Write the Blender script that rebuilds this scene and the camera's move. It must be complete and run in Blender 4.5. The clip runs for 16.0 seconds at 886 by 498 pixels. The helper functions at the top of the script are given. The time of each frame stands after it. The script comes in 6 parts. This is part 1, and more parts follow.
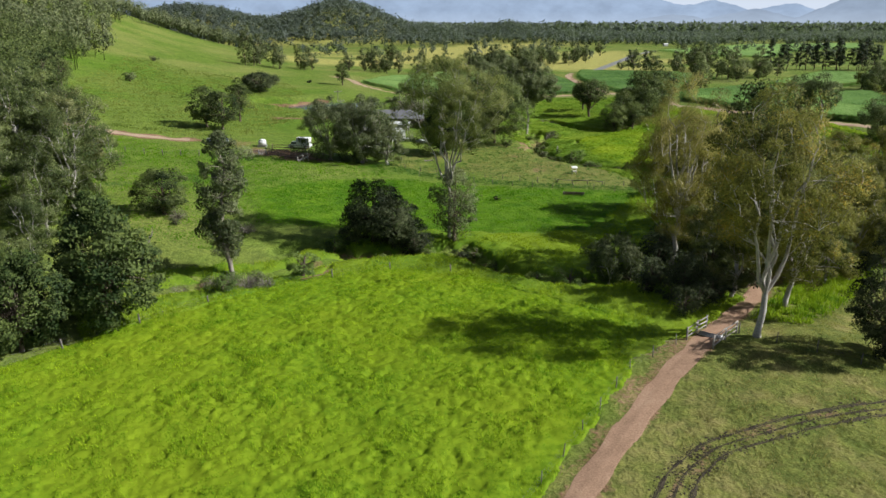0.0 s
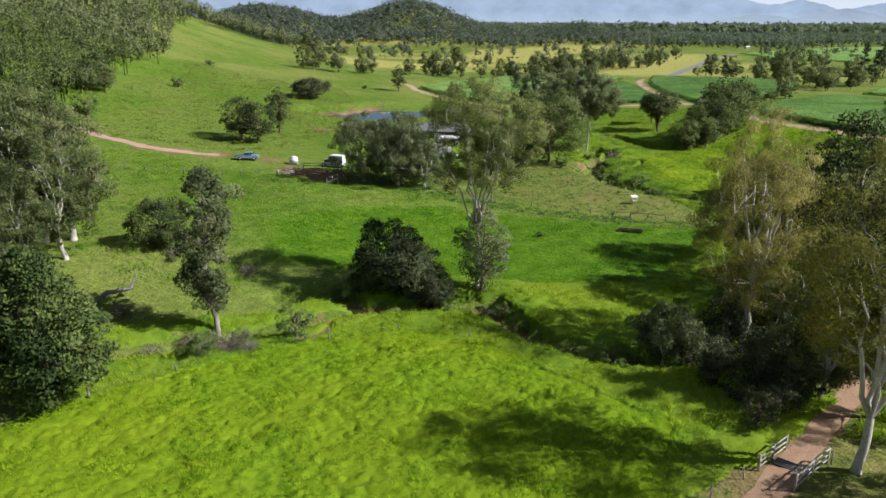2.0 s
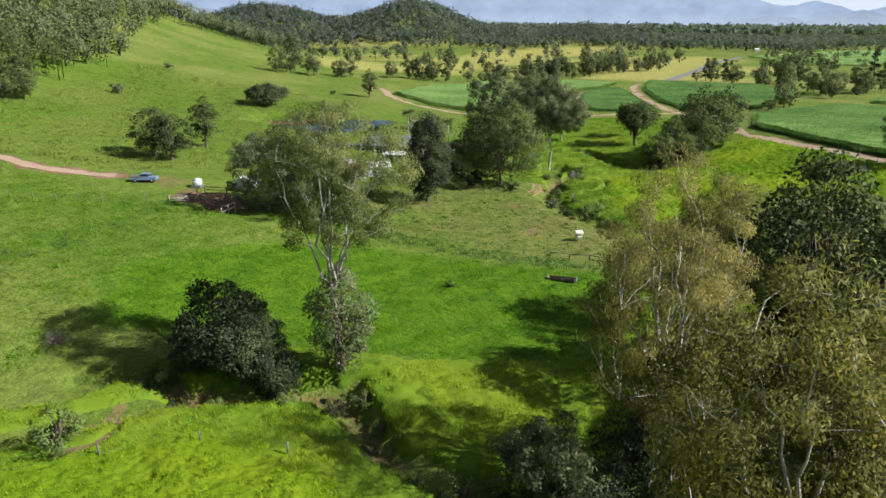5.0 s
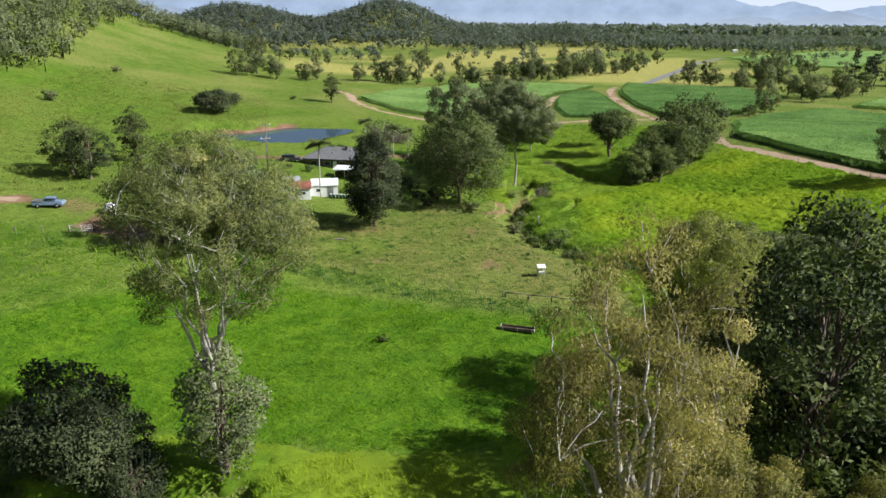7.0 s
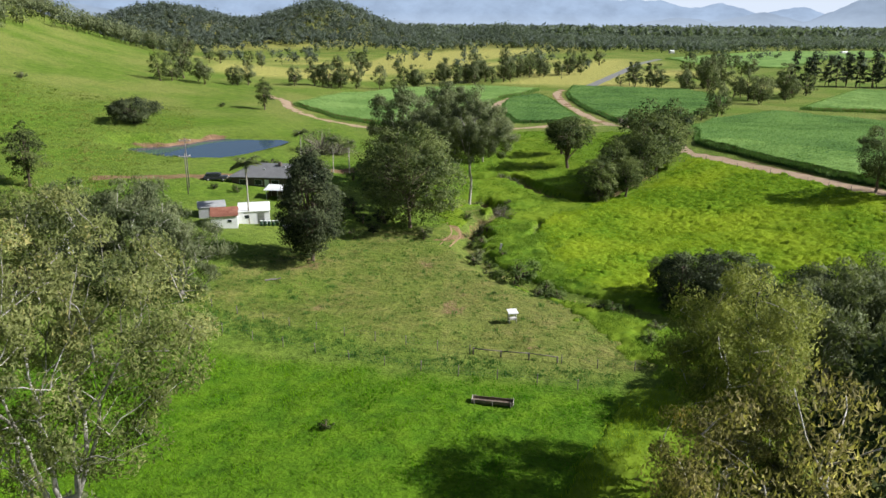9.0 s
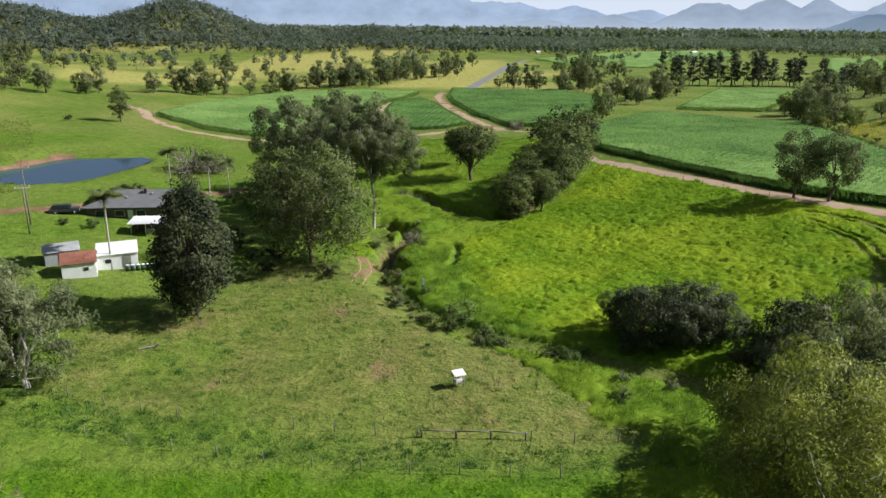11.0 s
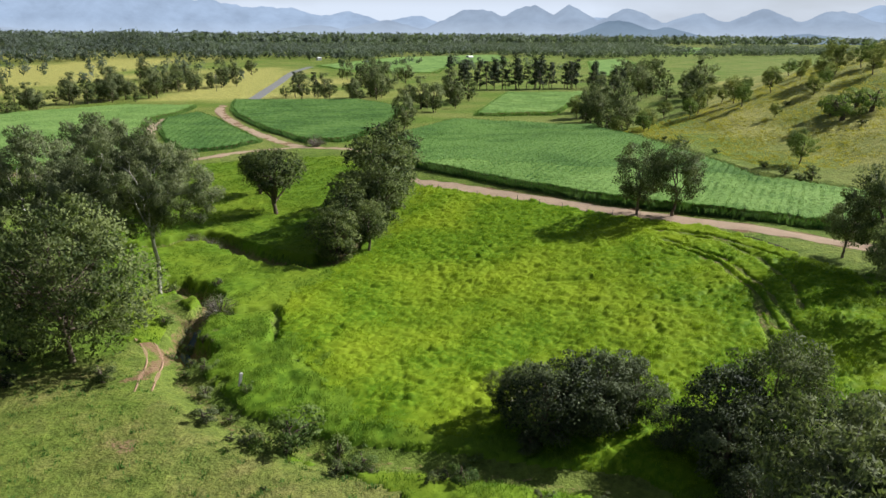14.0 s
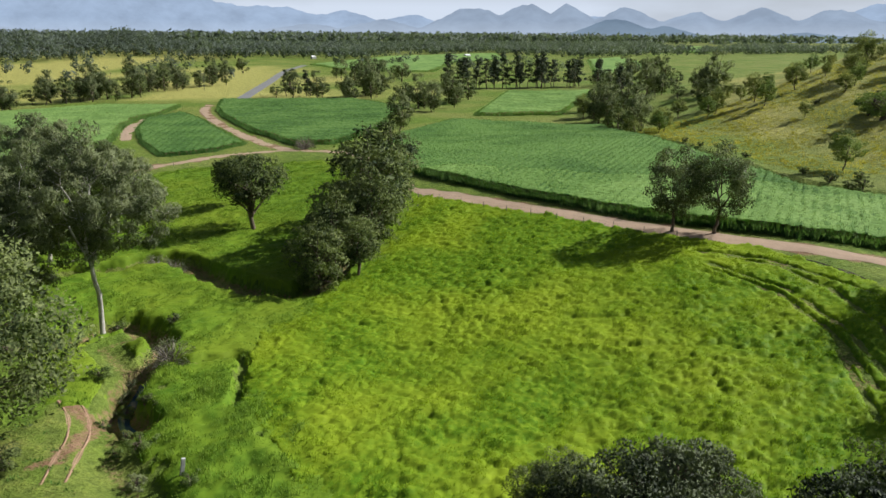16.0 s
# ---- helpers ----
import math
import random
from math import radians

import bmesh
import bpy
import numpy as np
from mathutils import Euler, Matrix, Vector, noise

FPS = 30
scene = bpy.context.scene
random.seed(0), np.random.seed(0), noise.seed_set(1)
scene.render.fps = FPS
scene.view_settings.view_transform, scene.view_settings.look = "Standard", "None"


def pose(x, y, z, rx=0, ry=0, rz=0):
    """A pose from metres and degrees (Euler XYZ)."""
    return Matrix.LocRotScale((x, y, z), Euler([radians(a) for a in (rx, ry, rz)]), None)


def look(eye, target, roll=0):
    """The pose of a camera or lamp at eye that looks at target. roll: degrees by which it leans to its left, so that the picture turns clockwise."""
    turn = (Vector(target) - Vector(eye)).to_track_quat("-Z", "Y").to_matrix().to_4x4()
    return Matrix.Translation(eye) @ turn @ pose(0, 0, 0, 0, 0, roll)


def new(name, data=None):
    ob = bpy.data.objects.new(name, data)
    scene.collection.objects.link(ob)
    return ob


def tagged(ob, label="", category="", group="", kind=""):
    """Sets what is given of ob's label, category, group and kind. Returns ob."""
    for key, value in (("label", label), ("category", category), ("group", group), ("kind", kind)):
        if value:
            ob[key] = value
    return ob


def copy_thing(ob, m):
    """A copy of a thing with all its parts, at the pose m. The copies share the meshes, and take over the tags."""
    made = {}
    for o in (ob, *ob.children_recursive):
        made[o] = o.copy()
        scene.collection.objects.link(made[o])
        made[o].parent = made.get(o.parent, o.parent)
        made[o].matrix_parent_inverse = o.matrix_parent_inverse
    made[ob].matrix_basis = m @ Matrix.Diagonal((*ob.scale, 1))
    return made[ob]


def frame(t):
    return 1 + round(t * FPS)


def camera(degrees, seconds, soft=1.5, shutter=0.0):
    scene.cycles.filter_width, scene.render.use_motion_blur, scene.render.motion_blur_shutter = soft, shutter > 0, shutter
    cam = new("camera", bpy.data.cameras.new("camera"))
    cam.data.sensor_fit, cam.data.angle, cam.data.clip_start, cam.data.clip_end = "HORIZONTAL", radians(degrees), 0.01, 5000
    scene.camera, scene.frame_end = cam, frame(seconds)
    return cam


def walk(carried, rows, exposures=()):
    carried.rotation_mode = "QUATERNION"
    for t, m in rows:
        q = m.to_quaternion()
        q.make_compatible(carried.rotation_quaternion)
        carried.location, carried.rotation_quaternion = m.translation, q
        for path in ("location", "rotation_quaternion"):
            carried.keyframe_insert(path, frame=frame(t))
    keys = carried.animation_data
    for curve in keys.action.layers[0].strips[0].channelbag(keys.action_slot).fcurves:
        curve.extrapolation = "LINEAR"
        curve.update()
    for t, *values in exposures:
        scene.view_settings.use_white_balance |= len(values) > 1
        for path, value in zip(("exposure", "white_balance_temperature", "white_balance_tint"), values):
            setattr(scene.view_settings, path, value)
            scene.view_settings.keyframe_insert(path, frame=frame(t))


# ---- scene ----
cam = camera(63.7, 16.0)
METRES, EYE, TILT, LEAN, TURN = 140.0, 32.0, -17.7, 0.0, 0.0
ROWS = [
    (0.0, 0.0, 0.0, 0.0, -0.0, 0.0, 0.0),
    (0.5, 0.0085, 0.027, 0.0126, 1.82, 0.01, -0.65),
    (1.0, 0.0163, 0.0559, 0.0257, 3.55, -0.03, -1.2),
    (1.5, 0.0251, 0.0827, 0.0376, 4.66, -0.08, -1.58),
    (2.0, 0.0368, 0.1101, 0.0492, 5.36, -0.13, -1.82),
    (2.5, 0.0497, 0.1349, 0.0598, 6.02, -0.17, -2.08),
    (3.0, 0.0653, 0.1606, 0.0695, 6.34, -0.14, -2.2),
    (3.5, 0.0816, 0.1861, 0.078, 6.31, -0.12, -2.24),
    (4.0, 0.1002, 0.2138, 0.0867, 6.29, -0.14, -2.3),
    (4.5, 0.119, 0.2389, 0.0947, 6.28, -0.17, -2.33),
    (5.0, 0.1388, 0.2661, 0.104, 6.27, -0.17, -2.35),
    (7.5, 0.1665, 0.4091, 0.1531, 4.18, -0.05, -1.75),
    (8.0, 0.1623, 0.4391, 0.1625, 3.38, 0.01, -1.49),
    (10.5, 0.1217, 0.5843, 0.208, -6.91, 0.03, 1.65),
    (11.0, 0.1125, 0.6131, 0.2173, -9.7, -0.04, 2.52),
    (11.5, 0.1051, 0.6408, 0.2262, -13.46, -0.17, 3.69),
    (12.0, 0.1005, 0.669, 0.2355, -18.07, -0.42, 5.12),
    (12.5, 0.1021, 0.6952, 0.2439, -22.79, -0.77, 6.57),
    (13.0, 0.1066, 0.7206, 0.2525, -25.67, -1.07, 7.43),
    (13.5, 0.1145, 0.7473, 0.2601, -26.17, -1.1, 7.55),
    (14.0, 0.1249, 0.7759, 0.268, -26.24, -1.09, 7.59),
    (14.5, 0.1367, 0.8036, 0.2746, -26.34, -1.09, 7.63),
    (15.0, 0.1496, 0.8328, 0.2811, -26.41, -1.12, 7.65),
    (15.5, 0.1629, 0.8605, 0.2865, -26.46, -1.14, 7.7),
    (16.0, 0.1783, 0.8901, 0.2909, -26.49, -1.17, 7.7),
]
walk(cam, [(t, pose(0, 0, EYE, TILT, LEAN, TURN) @ pose(METRES * x, METRES * y, METRES * z, 90 + pitch, roll, yaw)) for t, x, y, z, yaw, pitch, roll in ROWS],
     exposures=[(0.0, 0.44, 5850, 11), (3.0, 0.58, 5850, 11), (8.0, 0.62, 5850, 11), (11.0, 0.5, 5850, 11), (14.0, 0.56, 5850, 11), (16.0, 0.42, 5850, 11)])

# ---- world, sun ----
SUN_ELEV, SUN_AZ = radians(38), radians(96)          # azimuth from +y towards +x
world = bpy.data.worlds.new("world")
scene.world = world
world.use_nodes = True
wt = world.node_tree
wt.nodes.clear()
wout = wt.nodes.new("ShaderNodeOutputWorld")
wbg = wt.nodes.new("ShaderNodeBackground")
sky = wt.nodes.new("ShaderNodeTexSky")
sky.sky_type = "NISHITA"
sky.sun_disc = False
sky.sun_elevation = SUN_ELEV
sky.sun_rotation = SUN_AZ
sky.air_density, sky.dust_density = 1.0, 1.6
wco = wt.nodes.new("ShaderNodeTexCoord")
wmap = wt.nodes.new("ShaderNodeMapping")
wmap.inputs["Scale"].default_value = (1.6, 1.6, 6.0)
wno = wt.nodes.new("ShaderNodeTexNoise")
wno.inputs["Scale"].default_value = 2.2
wno.inputs["Detail"].default_value = 6.0
wramp = wt.nodes.new("ShaderNodeValToRGB")
wramp.color_ramp.elements[0].position = 0.30
wramp.color_ramp.elements[1].position = 0.58
wramp.color_ramp.elements[0].color = (0.68, 0.68, 0.68, 1)
wmix = wt.nodes.new("ShaderNodeMixRGB")
wmix.inputs["Color2"].default_value = (19.5, 20.5, 21.5, 1)
wt.links.new(wco.outputs["Generated"], wmap.inputs["Vector"])
wt.links.new(wmap.outputs["Vector"], wno.inputs["Vector"])
wt.links.new(wno.outputs["Fac"], wramp.inputs["Fac"])
wsep = wt.nodes.new("ShaderNodeSeparateXYZ")
whz = wt.nodes.new("ShaderNodeMapRange")                # haze and cloud gather towards the horizon
whz.inputs["From Min"].default_value, whz.inputs["From Max"].default_value = 0.03, 0.13
whz.inputs["To Min"].default_value, whz.inputs["To Max"].default_value = 1.0, 0.1
wmul = wt.nodes.new("ShaderNodeMath")
wmul.operation = "MULTIPLY"
wt.links.new(wco.outputs["Generated"], wsep.inputs[0])
wt.links.new(wsep.outputs["Z"], whz.inputs["Value"])
wt.links.new(wramp.outputs["Color"], wmul.inputs[0])
wt.links.new(whz.outputs[0], wmul.inputs[1])
wt.links.new(wmul.outputs[0], wmix.inputs["Fac"])
wt.links.new(sky.outputs["Color"], wmix.inputs["Color1"])
wt.links.new(wmix.outputs["Color"], wbg.inputs["Color"])
wbg.inputs["Strength"].default_value = 0.027
wt.links.new(wbg.outputs["Background"], wout.inputs["Surface"])
sun_data = bpy.data.lights.new("sun", "SUN")
sun_data.energy, sun_data.angle, sun_data.color = 5.0, radians(0.55), (1.0, 0.94, 0.84)
sun = new("sun", sun_data)
sun.matrix_world = look((0, 0, 0), (-math.sin(SUN_AZ) * math.cos(SUN_ELEV), -math.cos(SUN_AZ) * math.cos(SUN_ELEV), -math.sin(SUN_ELEV)))


# ---- materials ----
def nodes_of(name):
    m = bpy.data.materials.new(name)
    m.use_nodes = True
    nt = m.node_tree
    return m, nt, nt.nodes["Principled BSDF"], nt.nodes["Material Output"]


def noise_node(nt, scale, detail=4.0, rough=0.55, vector=None):
    n = nt.nodes.new("ShaderNodeTexNoise")
    n.inputs["Scale"].default_value, n.inputs["Detail"].default_value, n.inputs["Roughness"].default_value = scale, detail, rough
    if vector is None:
        geo = nt.nodes.new("ShaderNodeNewGeometry")
        vector = geo.outputs["Position"]
    nt.links.new(vector, n.inputs["Vector"])
    return n.outputs["Fac"]


def ramp(nt, fac, stops):
    r = nt.nodes.new("ShaderNodeValToRGB")
    e = r.color_ramp.elements
    while len(e) < len(stops):
        e.new(0.5)
    for k, (p, c) in enumerate(stops):
        e[k].position, e[k].color = p, (*c, 1)
    nt.links.new(fac, r.inputs["Fac"])
    return r.outputs["Color"]


def blend(nt, fac, a, b, mode="MIX"):
    m = nt.nodes.new("ShaderNodeMixRGB")
    m.blend_type = mode
    for sock, val in (("Fac", fac), ("Color1", a), ("Color2", b)):
        if isinstance(val, (int, float)):
            m.inputs[sock].default_value = val
        elif isinstance(val, tuple):
            m.inputs[sock].default_value = (*val, 1)
        else:
            nt.links.new(val, m.inputs[sock])
    return m.outputs["Color"]


def arith(nt, op, a, b=0.0):
    m = nt.nodes.new("ShaderNodeMath")
    m.operation = op
    for k, val in enumerate((a, b)):
        if isinstance(val, (int, float)):
            m.inputs[k].default_value = val
        else:
            nt.links.new(val, m.inputs[k])
    return m.outputs[0]


def bump(nt, bsdf, height, strength=0.4, dist=0.05):
    b = nt.nodes.new("ShaderNodeBump")
    b.inputs["Strength"].default_value, b.inputs["Distance"].default_value = strength, dist
    nt.links.new(height, b.inputs["Height"])
    nt.links.new(b.outputs["Normal"], bsdf.inputs["Normal"])


def surface(name, col_a, col_b, scale=3.0, rough=0.8, metal=0.0, bump_s=0.25, dist=0.02, fine=None):
    """A two-tone surface with grain and stains at two scales."""
    m, nt, bsdf, out = nodes_of(name)
    big = noise_node(nt, scale, 5.0)
    small = noise_node(nt, fine or scale * 12, 3.0)
    c = ramp(nt, big, [(0.32, col_a), (0.68, col_b)])
    c = blend(nt, 0.35, c, ramp(nt, small, [(0.3, tuple(v * 0.6 for v in col_a)), (0.7, tuple(min(1, v * 1.25) for v in col_b))]))
    nt.links.new(c, bsdf.inputs["Base Color"])
    bsdf.inputs["Roughness"].default_value, bsdf.inputs["Metallic"].default_value = rough, metal
    bsdf.inputs["Specular IOR Level"].default_value = 0.3
    bump(nt, bsdf, small, bump_s, dist)
    return m


def leafage(name, dark, light, trans=0.26, patch=0.25, gloss=0.35, warm=None, up=0.0, broad=None):
    """Foliage: each leaf its own tone, patches of lighter growth, light passing through the blade, soft over the clump's round form."""
    m, nt, bsdf, out = nodes_of(name)
    geo = nt.nodes.new("ShaderNodeNewGeometry")
    info = nt.nodes.new("ShaderNodeObjectInfo")
    t = blend(nt, 0.55, geo.outputs["Random Per Island"], ramp(nt, noise_node(nt, patch, 3.0), [(0.33, (0, 0, 0)), (0.67, (1, 1, 1))]))
    t = arith(nt, "ADD", t, arith(nt, "MULTIPLY", arith(nt, "SUBTRACT", info.outputs["Random"], 0.5), 0.22))
    stops = [(0.2, dark), (0.8, light)]
    if warm:
        stops.append((0.93, warm))
    c = ramp(nt, t, stops)
    if broad:
        c = blend(nt, ramp(nt, noise_node(nt, 0.055, 3.0), [(0.42, (0, 0, 0)), (0.62, (0.75, 0.75, 0.75))]), c, broad)
    nt.links.new(c, bsdf.inputs["Base Color"])
    bsdf.inputs["Roughness"].default_value = 0.6
    bsdf.inputs["Specular IOR Level"].default_value = gloss * 0.32
    form = nt.nodes.new("ShaderNodeAttribute")
    form.attribute_name = "form"
    turn = nt.nodes.new("ShaderNodeVectorTransform")
    turn.vector_type, turn.convert_from, turn.convert_to = "NORMAL", "OBJECT", "WORLD"
    nt.links.new(form.outputs["Vector"], turn.inputs[0])
    half = nt.nodes.new("ShaderNodeVectorMath")
    half.operation = "SCALE"
    half.inputs["Scale"].default_value = 0.55
    nt.links.new(geo.outputs["Normal"], half.inputs[0])
    add = nt.nodes.new("ShaderNodeVectorMath")
    add.operation = "ADD"
    if up:
        add.inputs[0].default_value = (0, 0, up)
    else:
        nt.links.new(turn.outputs[0], add.inputs[0])
    nt.links.new(half.outputs[0], add.inputs[1])
    unit = nt.nodes.new("ShaderNodeVectorMath")
    unit.operation = "NORMALIZE"
    nt.links.new(add.outputs[0], unit.inputs[0])
    nt.links.new(unit.outputs[0], bsdf.inputs["Normal"])
    tr = nt.nodes.new("ShaderNodeBsdfTranslucent")
    nt.links.new(blend(nt, 1.0, c, (1.1, 1.25, 0.5), "MULTIPLY"), tr.inputs["Color"])
    mx = nt.nodes.new("ShaderNodeMixShader")
    mx.inputs["Fac"].default_value = trans
    nt.links.new(bsdf.outputs[0], mx.inputs[1])
    nt.links.new(tr.outputs[0], mx.inputs[2])
    nt.links.new(mx.outputs[0], out.inputs["Surface"])
    return m


def ground_material():
    m, nt, bsdf, out = nodes_of("pasture")
    at = nt.nodes.new("ShaderNodeAttribute")
    at.attribute_name = "cover"
    sep = nt.nodes.new("ShaderNodeSeparateColor")
    nt.links.new(at.outputs["Color"], sep.inputs[0])
    lush, dirt, dull = sep.outputs[0], sep.outputs[1], sep.outputs[2]
    broad = noise_node(nt, 0.035, 4.0)
    patchy = noise_node(nt, 0.32, 5.0, 0.6)
    fine = noise_node(nt, 2.6, 4.0, 0.65)
    plain = ramp(nt, patchy, [(0.28, (0.075, 0.125, 0.014)), (0.5, (0.115, 0.18, 0.02)), (0.72, (0.165, 0.22, 0.034))])
    plain = blend(nt, ramp(nt, broad, [(0.38, (0, 0, 0)), (0.62, (0.8, 0.8, 0.8))]), plain, (0.205, 0.225, 0.055))
    vivid = ramp(nt, patchy, [(0.3, (0.055, 0.135, 0.004)), (0.7, (0.12, 0.215, 0.008))])
    worn = ramp(nt, patchy, [(0.28, (0.085, 0.12, 0.02)), (0.5, (0.16, 0.17, 0.04)), (0.72, (0.25, 0.21, 0.08))])
    c = blend(nt, lush, plain, vivid)
    c = blend(nt, dull, c, worn)
    c = blend(nt, at.outputs["Alpha"], c, ramp(nt, patchy, [(0.3, (0.27, 0.265, 0.065)), (0.7, (0.47, 0.43, 0.13))]))
    c = blend(nt, 0.55, c, ramp(nt, fine, [(0.25, (0.4, 0.4, 0.4)), (0.5, (0.95, 0.95, 0.95)), (0.75, (1.45, 1.45, 1.35))]), "MULTIPLY")
    tuss = noise_node(nt, 0.95, 4.0, 0.6)
    c = blend(nt, 0.8, c, ramp(nt, tuss, [(0.3, (0.5, 0.55, 0.5)), (0.48, (0.95, 0.95, 0.95)), (0.7, (1.2, 1.18, 1.1))]), "MULTIPLY")
    soil = ramp(nt, patchy, [(0.3, (0.15, 0.085, 0.045)), (0.7, (0.30, 0.19, 0.115))])
    edge = arith(nt, "ADD", dirt, arith(nt, "MULTIPLY", arith(nt, "SUBTRACT", fine, 0.5), 0.9))
    c = blend(nt, ramp(nt, edge, [(0.38, (0, 0, 0)), (0.62, (1, 1, 1))]), c, soil)
    nt.links.new(c, bsdf.inputs["Base Color"])
    bsdf.inputs["Roughness"].default_value = 0.9
    bsdf.inputs["Specular IOR Level"].default_value = 0.12
    bump(nt, bsdf, arith(nt, "ADD", fine, arith(nt, "ADD", arith(nt, "MULTIPLY", patchy, 1.2), arith(nt, "MULTIPLY", tuss, 1.6))), 0.8, 0.25)
    return m


def track_material(name, pale):
    m, nt, bsdf, out = nodes_of(name)
    big, small = noise_node(nt, 0.5, 5.0, 0.6), noise_node(nt, 7.0, 4.0)
    c = ramp(nt, big, [(0.25, (0.20, 0.115, 0.068)), (0.5, (0.33, 0.20, 0.125)), (0.75, (0.42, 0.28, 0.18))])
    c = blend(nt, 0.4, c, ramp(nt, small, [(0.3, (0.14, 0.08, 0.05)), (0.7, (0.45, 0.31, 0.2))]))
    c = blend(nt, pale, c, (0.50, 0.42, 0.31))
    nt.links.new(c, bsdf.inputs["Base Color"])
    bsdf.inputs["Roughness"].default_value = 0.95
    bsdf.inputs["Specular IOR Level"].default_value = 0.1
    bump(nt, bsdf, small, 0.5, 0.06)
    return m


def water_material():
    m, nt, bsdf, out = nodes_of("water")
    bsdf.inputs["Base Color"].default_value = (0.04, 0.075, 0.12, 1)
    bsdf.inputs["Roughness"].default_value = 0.06
    bsdf.inputs["IOR"].default_value = 1.33
    bump(nt, bsdf, noise_node(nt, 1.2, 3.0), 0.03, 0.03)
    return m


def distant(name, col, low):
    """Far hills seen through kilometres of air: a plain glowing backdrop, the haze painted into its emission, paler at
    its foot.
    """
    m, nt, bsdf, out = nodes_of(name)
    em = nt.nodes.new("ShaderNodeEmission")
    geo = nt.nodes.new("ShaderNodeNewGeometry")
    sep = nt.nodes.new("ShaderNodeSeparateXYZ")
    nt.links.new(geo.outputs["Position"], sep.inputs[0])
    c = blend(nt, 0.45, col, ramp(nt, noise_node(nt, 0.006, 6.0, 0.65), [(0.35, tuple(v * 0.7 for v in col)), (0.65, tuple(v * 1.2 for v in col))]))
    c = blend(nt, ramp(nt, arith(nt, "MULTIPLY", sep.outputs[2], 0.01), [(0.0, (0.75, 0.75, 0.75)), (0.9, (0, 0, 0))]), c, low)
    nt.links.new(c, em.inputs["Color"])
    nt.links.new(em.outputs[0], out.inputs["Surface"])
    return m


M_GROUND, M_TRACK, M_WATER = ground_material(), track_material("red_earth", 0.05), water_material()
M_PALETRACK = track_material("pale_earth", 0.36)
M_GUM = leafage("gum_leaves", (0.07, 0.09, 0.036), (0.34, 0.345, 0.15), trans=0.36, warm=(0.46, 0.34, 0.13))
M_RUST = leafage("rusty_gum_leaves", (0.15, 0.132, 0.05), (0.55, 0.465, 0.19), trans=0.45, warm=(0.62, 0.42, 0.12))
M_BELT = leafage("belt_gum_leaves", (0.062, 0.068, 0.02), (0.34, 0.315, 0.10), trans=0.36, warm=(0.50, 0.34, 0.07))
M_WESTGUM = leafage("western_gum_leaves", (0.055, 0.08, 0.028), (0.24, 0.275, 0.10), trans=0.34)
M_TALLGUM = leafage("olive_gum_leaves", (0.075, 0.10, 0.03), (0.33, 0.345, 0.125), trans=0.38, warm=(0.44, 0.38, 0.14))
M_CAMPHOR = leafage("camphor_leaves", (0.025, 0.048, 0.012), (0.165, 0.21, 0.055), trans=0.2, gloss=0.4)
M_GREY = leafage("grey_leaves", (0.065, 0.085, 0.036), (0.25, 0.275, 0.135))
M_DARK = leafage("dark_leaves", (0.010, 0.018, 0.008), (0.12, 0.14, 0.062), trans=0.12, gloss=0.25)
M_BANK = leafage("bank_leaves", (0.014, 0.025, 0.010), (0.145, 0.17, 0.082), trans=0.14, gloss=0.4)
M_MID = leafage("fig_leaves", (0.018, 0.034, 0.012), (0.17, 0.205, 0.06), trans=0.16, gloss=0.3)
M_SHRUB = leafage("shrub_leaves", (0.075, 0.12, 0.03), (0.24, 0.31, 0.085))
M_WATTLE = leafage("wattle_leaves", (0.12, 0.15, 0.03), (0.40, 0.41, 0.10))
M_PINE = leafage("pine_needles", (0.022, 0.036, 0.020), (0.085, 0.105, 0.055), trans=0.12)
# Aerial haze is mixed into these leaf colours, so they are pale and bluish.
M_HAZYWOOD = leafage("hazed_far_wood_leaves", (0.105, 0.128, 0.115), (0.15, 0.175, 0.147), trans=0.4, patch=0.02)
M_CANE = leafage("cane_leaves", (0.15, 0.265, 0.06), (0.28, 0.42, 0.12), trans=0.25, patch=0.05, gloss=0.25, up=1.2)
M_CANE2 = leafage("young_cane_leaves", (0.07, 0.15, 0.035), (0.165, 0.285, 0.07), trans=0.22, patch=0.05, gloss=0.25, up=1.2)
M_GRASS = leafage("lush_grass_blades", (0.11, 0.225, 0.006), (0.36, 0.475, 0.013), trans=0.35, patch=0.7, gloss=0.1, up=0.3)
M_DEEPGRASS = leafage("deep_grass_blades", (0.045, 0.15, 0.003), (0.125, 0.27, 0.006), trans=0.36, patch=0.3, gloss=0.1, up=1.3, broad=(0.165, 0.295, 0.007))
M_GRASS2 = leafage("pasture_grass_blades", (0.10, 0.195, 0.010), (0.33, 0.425, 0.02), trans=0.35, patch=0.5, gloss=0.1, up=0.3, broad=(0.31, 0.39, 0.02))
M_DEEPBANK = leafage("weedy_bank_blades", (0.06, 0.13, 0.012), (0.22, 0.31, 0.04), trans=0.35, patch=0.5, gloss=0.1, up=0.45)
M_BLUEGRASS = leafage("blue_green_grass_blades", (0.05, 0.125, 0.025), (0.135, 0.235, 0.055), trans=0.36, patch=0.4, gloss=0.1, up=1.3)
M_GRASS3 = leafage("worn_grass_blades", (0.10, 0.145, 0.022), (0.29, 0.285, 0.075), trans=0.3, patch=0.4, gloss=0.1, up=1.3, broad=(0.35, 0.295, 0.135))
